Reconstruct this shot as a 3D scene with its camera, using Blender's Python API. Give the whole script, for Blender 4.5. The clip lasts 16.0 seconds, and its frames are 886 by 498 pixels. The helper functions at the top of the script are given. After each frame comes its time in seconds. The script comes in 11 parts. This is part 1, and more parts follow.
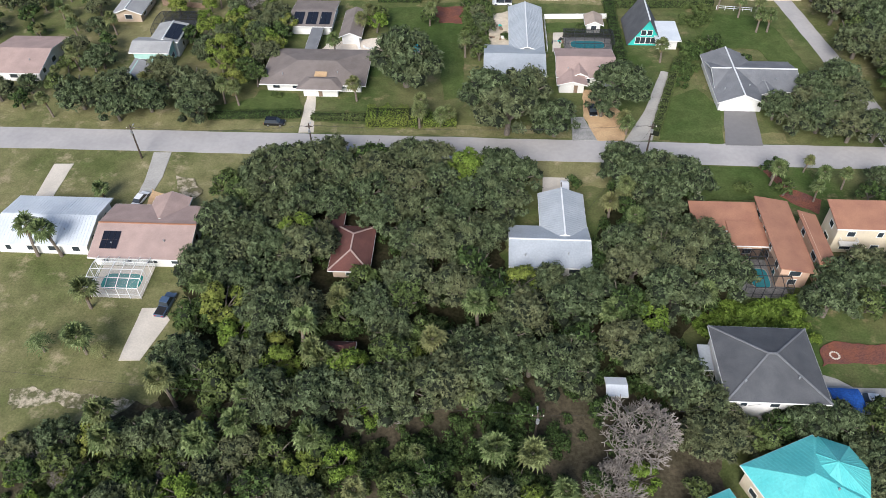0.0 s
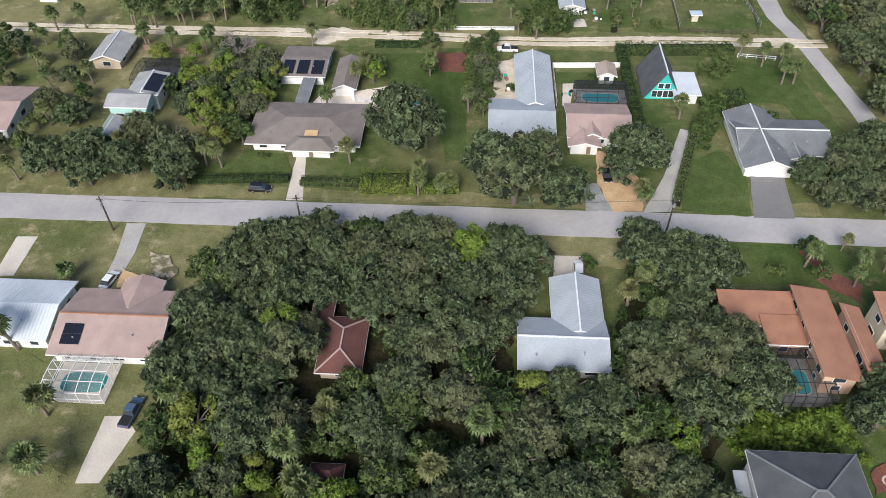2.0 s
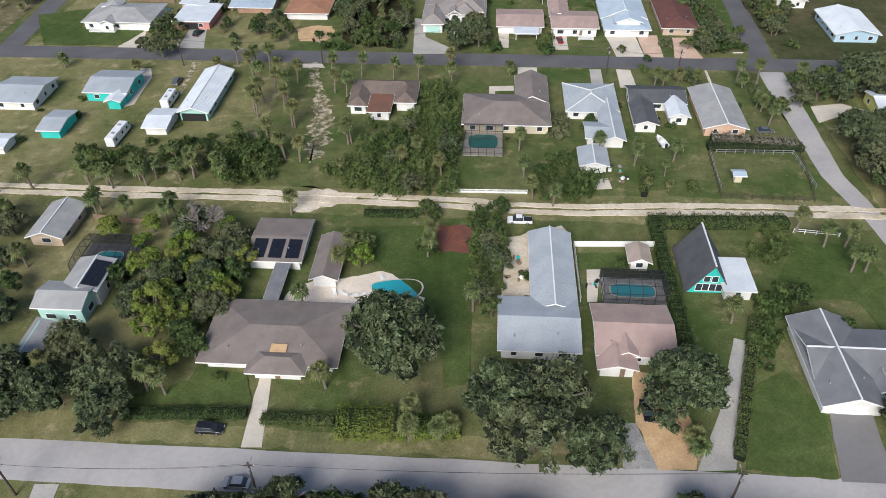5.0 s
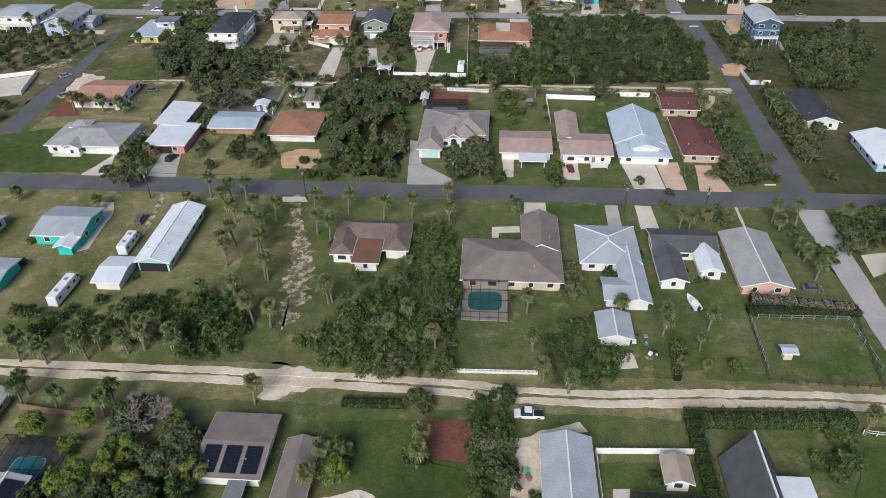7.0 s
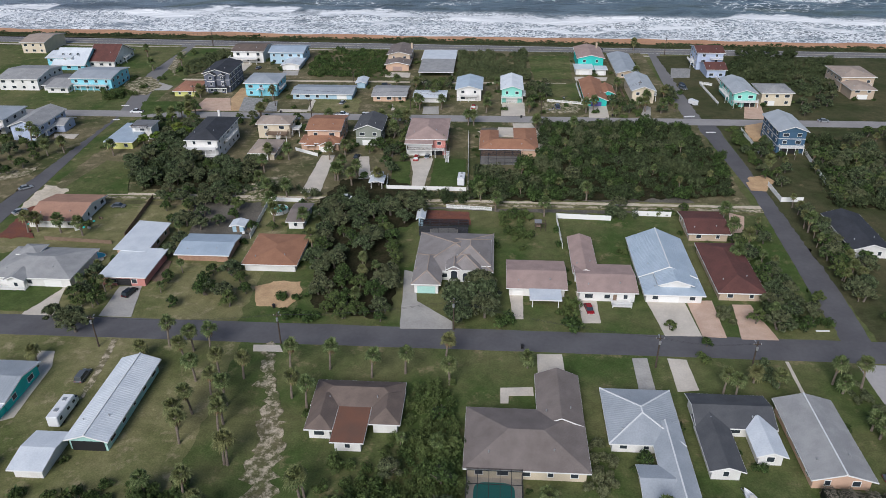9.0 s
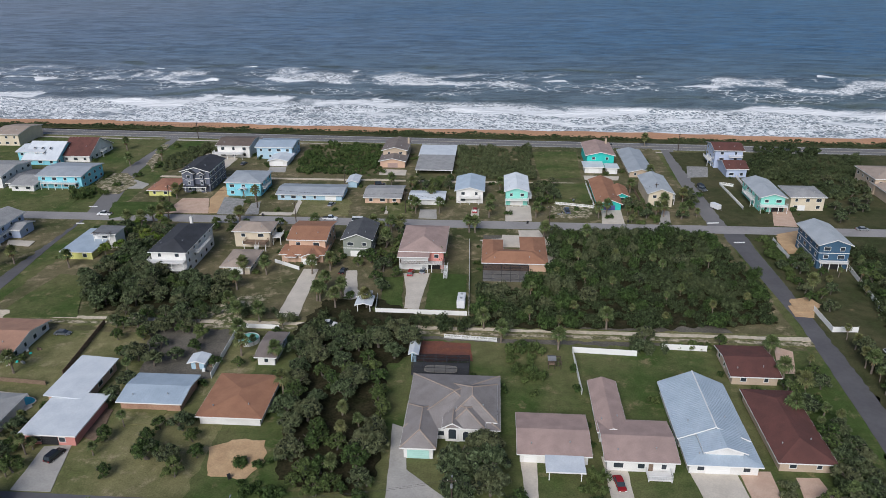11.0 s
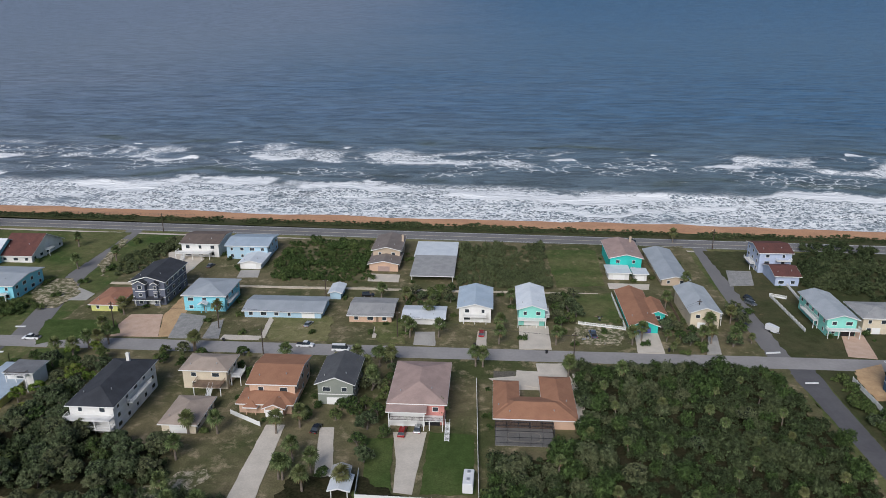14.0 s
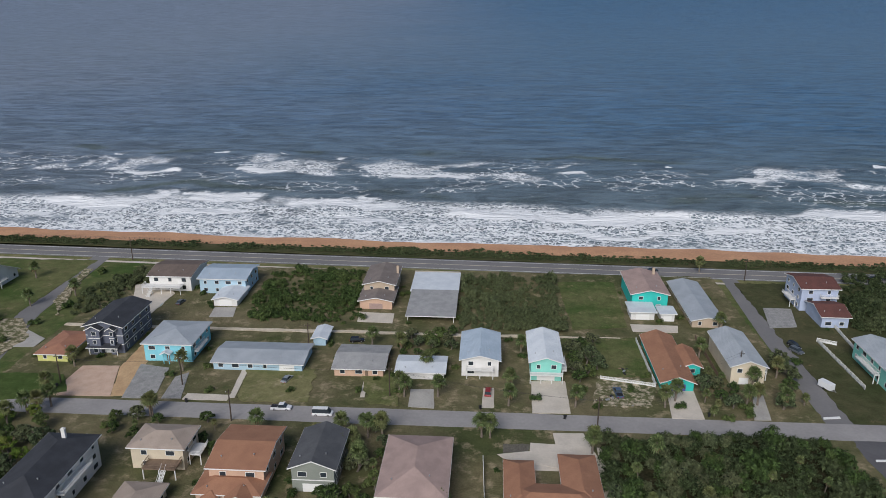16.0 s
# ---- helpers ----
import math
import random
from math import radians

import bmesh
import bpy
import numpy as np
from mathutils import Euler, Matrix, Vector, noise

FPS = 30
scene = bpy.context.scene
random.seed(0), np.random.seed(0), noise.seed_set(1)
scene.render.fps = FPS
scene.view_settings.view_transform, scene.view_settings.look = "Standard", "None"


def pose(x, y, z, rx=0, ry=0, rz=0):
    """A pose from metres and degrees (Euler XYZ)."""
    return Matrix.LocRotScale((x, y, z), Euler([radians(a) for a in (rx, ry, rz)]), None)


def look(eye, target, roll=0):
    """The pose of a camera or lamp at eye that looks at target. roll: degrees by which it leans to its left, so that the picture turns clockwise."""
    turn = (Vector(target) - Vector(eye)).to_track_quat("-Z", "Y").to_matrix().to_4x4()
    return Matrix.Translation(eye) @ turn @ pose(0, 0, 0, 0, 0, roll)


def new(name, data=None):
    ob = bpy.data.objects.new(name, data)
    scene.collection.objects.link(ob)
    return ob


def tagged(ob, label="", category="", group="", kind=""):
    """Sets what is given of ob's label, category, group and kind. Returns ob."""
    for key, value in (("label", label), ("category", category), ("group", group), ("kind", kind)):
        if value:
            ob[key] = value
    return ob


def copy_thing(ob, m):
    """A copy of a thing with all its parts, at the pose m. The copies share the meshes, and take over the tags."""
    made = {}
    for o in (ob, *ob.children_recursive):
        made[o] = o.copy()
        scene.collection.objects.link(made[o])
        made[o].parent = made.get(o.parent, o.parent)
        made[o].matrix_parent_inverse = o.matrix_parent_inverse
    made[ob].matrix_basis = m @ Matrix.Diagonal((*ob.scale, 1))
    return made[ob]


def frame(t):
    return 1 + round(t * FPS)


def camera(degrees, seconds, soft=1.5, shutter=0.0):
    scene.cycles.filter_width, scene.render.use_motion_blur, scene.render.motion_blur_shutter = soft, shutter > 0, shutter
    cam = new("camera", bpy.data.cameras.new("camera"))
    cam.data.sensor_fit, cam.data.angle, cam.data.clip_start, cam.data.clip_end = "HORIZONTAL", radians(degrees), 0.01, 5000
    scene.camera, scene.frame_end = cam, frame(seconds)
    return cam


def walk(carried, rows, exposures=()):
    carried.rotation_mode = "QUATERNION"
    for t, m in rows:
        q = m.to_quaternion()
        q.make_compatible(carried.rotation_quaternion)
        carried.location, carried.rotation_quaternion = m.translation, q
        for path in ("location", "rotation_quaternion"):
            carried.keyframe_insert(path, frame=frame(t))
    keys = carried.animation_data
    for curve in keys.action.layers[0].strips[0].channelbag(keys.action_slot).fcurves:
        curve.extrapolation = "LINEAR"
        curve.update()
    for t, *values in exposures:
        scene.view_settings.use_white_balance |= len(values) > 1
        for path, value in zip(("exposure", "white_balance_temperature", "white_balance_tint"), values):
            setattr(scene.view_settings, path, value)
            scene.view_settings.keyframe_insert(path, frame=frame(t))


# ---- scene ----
cam = camera(62.0, 16.0, soft=0.6)
PATH = [
    (0, (0, 0, 102.14), (-4.17, 70.01, 30.86), -0.72),
    (0.5, (-0.17, 4.26, 102.28), (-4.39, 74.23, 30.96), -0.68),
    (1, (-0.64, 9.37, 102.41), (-4.75, 79.33, 31.07), -0.52),
    (1.5, (-1.01, 14.83, 102.38), (-5.1, 84.95, 31.21), -0.48),
    (2, (-1.31, 21.15, 102.49), (-5.46, 91.78, 31.81), -0.47),
    (2.5, (-1.41, 27.64, 102.46), (-5.76, 99.1, 32.65), -0.52),
    (3, (-1.99, 34.65, 102.59), (-6.31, 106.88, 33.56), -0.43),
    (3.5, (-2.09, 41.71, 102.66), (-6.63, 114.87, 34.64), -0.45),
    (4, (-1.95, 49.16, 102.88), (-6.85, 123.2, 35.85), -0.58),
    (6.5, (-1.94, 94.25, 105.68), (-8.17, 174.52, 46.37), -0.9),
    (7, (-2.26, 103.01, 105.94), (-8.63, 184.65, 48.54), -0.85),
    (7.5, (-3.05, 111.83, 105.92), (-9.34, 194.88, 50.58), -0.77),
    (8, (-3.76, 120.48, 105.98), (-10.02, 204.87, 52.7), -0.69),
    (8.5, (-4.74, 129.18, 105.85), (-10.86, 214.91, 54.72), -0.57),
    (9, (-5.24, 137.85, 105.77), (-11.42, 224.82, 56.8), -0.51),
    (9.5, (-5.6, 146.59, 105.43), (-11.88, 234.8, 58.74), -0.48),
    (12, (-8.67, 192.66, 104.63), (-14.99, 285.84, 68.9), -0.02),
    (12.5, (-9.62, 201.53, 105.01), (-15.88, 295.35, 70.98), 0.04),
    (13, (-10.33, 210.78, 105.52), (-16.59, 305.07, 72.79), 0.08),
    (13.5, (-11.5, 220.22, 106.09), (-17.55, 314.71, 73.93), 0.03),
    (14, (-11.92, 229.88, 106.69), (-18.03, 324.31, 74.34), -0.01),
    (14.5, (-12.63, 238.98, 106.77), (-18.7, 333.43, 74.48), 0.04),
    (15, (-13.1, 248.42, 107.04), (-19.21, 342.85, 74.69), -0),
    (15.5, (-13.88, 257.42, 106.85), (-19.95, 351.91, 74.68), 0.07),
    (16, (-14.26, 267.14, 107.31), (-20.39, 361.56, 74.95), -0.04),
]
walk(cam, [(t, look(eye, target, roll)) for t, eye, target, roll in PATH],
     [(0.0, 0.55, 6440, 10.5), (4.0, 0.39, 6480, 10), (7.0, 0.12, 6380, 10.5), (9.5, -0.19, 6200, 11.5), (12, -0.21, 6280, 11), (13.5, -0.24, 6280, 11), (16, -0.35, 6380, 11)])

# ---- world, sun, exposure ----
world = bpy.data.worlds.new("overcast_sky")
scene.world = world
world.use_nodes = True
wn = world.node_tree.nodes
sky = wn.new("ShaderNodeTexSky")
sky.sky_type = "NISHITA"
sky.sun_disc = False
sky.sun_elevation = radians(42)
sky.sun_rotation = radians(200)
sky.air_density, sky.dust_density, sky.ozone_density = 1.0, 1.6, 1.5
world.node_tree.links.new(sky.outputs[0], wn["Background"].inputs[0])
wn["Background"].inputs[1].default_value = 0.094
sun_data = bpy.data.lights.new("sun", "SUN")
sun_data.energy, sun_data.angle, sun_data.color = 3.45, radians(32), (1.0, 0.97, 0.935)
sun = new("sun", sun_data)
sun.matrix_world = look((0, 0, 300), (0 + 60, 300 - 100 + 60, 300 - 190))


# ---- materials ----
def material(name, c1, c2=None, rough=0.8, scale=0.3, fine=6.0, bump=0.15, metal=0.0, vary=0.0, fine_mix=0.35, spec=0.3, island=0.0):
    """Two tones mixed by a broad noise, a fine grain over them, and relief."""
    m = bpy.data.materials.new(name)
    m.use_nodes = True
    n, l = m.node_tree.nodes, m.node_tree.links
    p = n["Principled BSDF"]
    p.inputs["Roughness"].default_value = rough
    p.inputs["Metallic"].default_value = metal
    p.inputs["Specular IOR Level"].default_value = spec
    tc = n.new("ShaderNodeTexCoord")
    c2 = c2 or tuple(v * 0.75 for v in c1)
    broad = n.new("ShaderNodeTexNoise")
    broad.inputs["Scale"].default_value, broad.inputs["Detail"].default_value = scale, 5
    l.new(tc.outputs["Object"], broad.inputs["Vector"])
    ramp = n.new("ShaderNodeMapRange")
    ramp.inputs[1].default_value, ramp.inputs[2].default_value = 0.35, 0.65
    l.new(broad.outputs[0], ramp.inputs[0])
    mix = n.new("ShaderNodeMix")
    mix.data_type = "RGBA"
    mix.inputs[6].default_value, mix.inputs[7].default_value = (*c1, 1), (*c2, 1)
    l.new(ramp.outputs[0], mix.inputs[0])
    grain = n.new("ShaderNodeTexNoise")
    grain.inputs["Scale"].default_value, grain.inputs["Detail"].default_value = fine, 4
    l.new(tc.outputs["Object"], grain.inputs["Vector"])
    gr = n.new("ShaderNodeMapRange")
    gr.inputs[1].default_value, gr.inputs[2].default_value = 0.3, 0.7
    gr.inputs[3].default_value, gr.inputs[4].default_value = 1 - fine_mix, 1 + fine_mix
    l.new(grain.outputs[0], gr.inputs[0])
    hsv = n.new("ShaderNodeHueSaturation")
    l.new(mix.outputs[2], hsv.inputs["Color"])
    value = gr.outputs[0]
    if vary or island:
        info = n.new("ShaderNodeObjectInfo") if vary else n.new("ShaderNodeNewGeometry")
        rnd = n.new("ShaderNodeMapRange")
        span = vary or island
        rnd.inputs[3].default_value, rnd.inputs[4].default_value = 1 - span, 1 + span
        l.new(info.outputs["Random" if vary else "Random Per Island"], rnd.inputs[0])
        mul = n.new("ShaderNodeMath")
        mul.operation = "MULTIPLY"
        l.new(value, mul.inputs[0]), l.new(rnd.outputs[0], mul.inputs[1])
        value = mul.outputs[0]
    l.new(value, hsv.inputs["Value"])
    l.new(hsv.outputs[0], p.inputs["Base Color"])
    if bump:
        b = n.new("ShaderNodeBump")
        b.inputs["Strength"].default_value, b.inputs["Distance"].default_value = bump, 0.1
        l.new(grain.outputs[0], b.inputs["Height"])
        l.new(b.outputs[0], p.inputs["Normal"])
    return m


def plain(name, c, rough=0.5, metal=0.0, spec=0.4):
    m = bpy.data.materials.new(name)
    m.use_nodes = True
    p = m.node_tree.nodes["Principled BSDF"]
    p.inputs["Base Color"].default_value = (*c, 1)
    p.inputs["Roughness"].default_value, p.inputs["Metallic"].default_value = rough, metal
    p.inputs["Specular IOR Level"].default_value = spec
    return m


def foliage(name, c1, c2, c3, rough=0.7, ragged=7.0, holes=0.45, broad=0.16):
    """Leaves: each clump takes its own tone, each tree its own shade."""
    m = bpy.data.materials.new(name)
    m.use_nodes = True
    n, l = m.node_tree.nodes, m.node_tree.links
    p = n["Principled BSDF"]
    p.inputs["Roughness"].default_value = rough
    p.inputs["Specular IOR Level"].default_value = 0.12
    geo, info = n.new("ShaderNodeNewGeometry"), n.new("ShaderNodeObjectInfo")
    mix = n.new("ShaderNodeMix")
    mix.data_type = "RGBA"
    mix.inputs[6].default_value, mix.inputs[7].default_value = (*c1, 1), (*c2, 1)
    l.new(geo.outputs["Random Per Island"], mix.inputs[0])
    mix2 = n.new("ShaderNodeMix")
    mix2.data_type = "RGBA"
    mix2.inputs[7].default_value = (*c3, 1)
    half = n.new("ShaderNodeMapRange")
    half.inputs[1].default_value, half.inputs[4].default_value = 0.3, 0.85
    tcb, patchy = n.new("ShaderNodeTexCoord"), n.new("ShaderNodeTexNoise")
    patchy.inputs["Scale"].default_value, patchy.inputs["Detail"].default_value = broad, 3
    l.new(tcb.outputs["Object"], patchy.inputs["Vector"])
    avg = n.new("ShaderNodeMath")
    avg.operation = "MULTIPLY_ADD"
    avg.inputs[1].default_value = 1.6
    l.new(patchy.outputs[0], avg.inputs[0])
    sub = n.new("ShaderNodeMath")
    sub.operation = "SUBTRACT"
    sub.inputs[1].default_value = 0.8
    l.new(info.outputs["Random"], sub.inputs[0]), l.new(sub.outputs[0], avg.inputs[2])
    l.new(avg.outputs[0], half.inputs[0])
    l.new(half.outputs[0], mix2.inputs[0]), l.new(mix.outputs[2], mix2.inputs[6])
    tc = n.new("ShaderNodeTexCoord")
    no = n.new("ShaderNodeTexNoise")
    no.inputs["Scale"].default_value = 0.9
    l.new(tc.outputs["Object"], no.inputs["Vector"])
    mr = n.new("ShaderNodeMapRange")
    mr.inputs[1].default_value, mr.inputs[2].default_value, mr.inputs[3].default_value, mr.inputs[4].default_value = 0.3, 0.7, 0.65, 1.35
    l.new(no.outputs[0], mr.inputs[0])
    fine = n.new("ShaderNodeTexNoise")
    fine.inputs["Scale"].default_value, fine.inputs["Detail"].default_value = ragged, 2
    l.new(tc.outputs["Object"], fine.inputs["Vector"])
    fr = n.new("ShaderNodeMapRange")
    fr.inputs[1].default_value, fr.inputs[2].default_value, fr.inputs[3].default_value, fr.inputs[4].default_value = 0.35, 0.65, 0.58, 1.45
    l.new(fine.outputs[0], fr.inputs[0])
    both = n.new("ShaderNodeMath")
    both.operation = "MULTIPLY"
    l.new(mr.outputs[0], both.inputs[0]), l.new(fr.outputs[0], both.inputs[1])
    hsv = n.new("ShaderNodeHueSaturation")
    l.new(mix2.outputs[2], hsv.inputs["Color"]), l.new(both.outputs[0], hsv.inputs["Value"])
    l.new(hsv.outputs[0], p.inputs["Base Color"])
    if holes:
        gaps = n.new("ShaderNodeTexNoise")
        gaps.inputs["Scale"].default_value, gaps.inputs["Detail"].default_value = ragged * 0.62, 1
        l.new(tc.outputs["Object"], gaps.inputs["Vector"])
        cut = n.new("ShaderNodeMath")
        cut.operation = "GREATER_THAN"
        cut.inputs[1].default_value = holes
        l.new(gaps.outputs[0], cut.inputs[0]), l.new(cut.outputs[0], p.inputs["Alpha"])
    return m


def turf(name, green, dry, bare, lush=0.5, sandy=0.68, speck=0.19):
    """Grass: broad green and dry stretches, bare scuffs, and a fine grain."""
    m = bpy.data.materials.new(name)
    m.use_nodes = True
    n, l = m.node_tree.nodes, m.node_tree.links
    p = n["Principled BSDF"]
    p.inputs["Roughness"].default_value = 0.95
    p.inputs["Specular IOR Level"].default_value = 0.08
    tc = n.new("ShaderNodeTexCoord")

    def field(scale, detail, a, b, lo, hi, rough=0.55):
        t, r = n.new("ShaderNodeTexNoise"), n.new("ShaderNodeMapRange")
        t.inputs["Scale"].default_value, t.inputs["Detail"].default_value, t.inputs["Roughness"].default_value = scale, detail, rough
        l.new(tc.outputs["Object"], t.inputs["Vector"])
        r.inputs[1].default_value, r.inputs[2].default_value, r.inputs[3].default_value, r.inputs[4].default_value = a, b, lo, hi
        l.new(t.outputs[0], r.inputs[0])
        return r.outputs[0], t.outputs[0]

    def blend(k, a, b):
        q = n.new("ShaderNodeMix")
        q.data_type = "RGBA"
        l.new(k, q.inputs[0])
        for i, c in ((6, a), (7, b)):
            if isinstance(c, tuple):
                q.inputs[i].default_value = (*c, 1)
            else:
                l.new(c, q.inputs[i])
        return q.outputs[2]

    base = blend(field(0.045, 7, lush - 0.1, lush + 0.12, 0, 1, 0.62)[0], green, dry)
    base = blend(field(speck, 8, sandy - 0.1, sandy + 0.03, 0, 0.75, 0.7)[0], base, bare)
    mid = field(0.33, 6, 0.3, 0.7, 0.78, 1.2, 0.65)[0]
    fine, raw = field(2.6, 5, 0.3, 0.7, 0.72, 1.3, 0.7)
    mul = n.new("ShaderNodeMath")
    mul.operation = "MULTIPLY"
    l.new(mid, mul.inputs[0]), l.new(fine, mul.inputs[1])
    hsv = n.new("ShaderNodeHueSaturation")
    l.new(base, hsv.inputs["Color"]), l.new(mul.outputs[0], hsv.inputs["Value"])
    l.new(hsv.outputs[0], p.inputs["Base Color"])
    b = n.new("ShaderNodeBump")
    b.inputs["Strength"].default_value, b.inputs["Distance"].default_value = 0.25, 0.1
    l.new(raw, b.inputs["Height"]), l.new(b.outputs[0], p.inputs["Normal"])
    return m


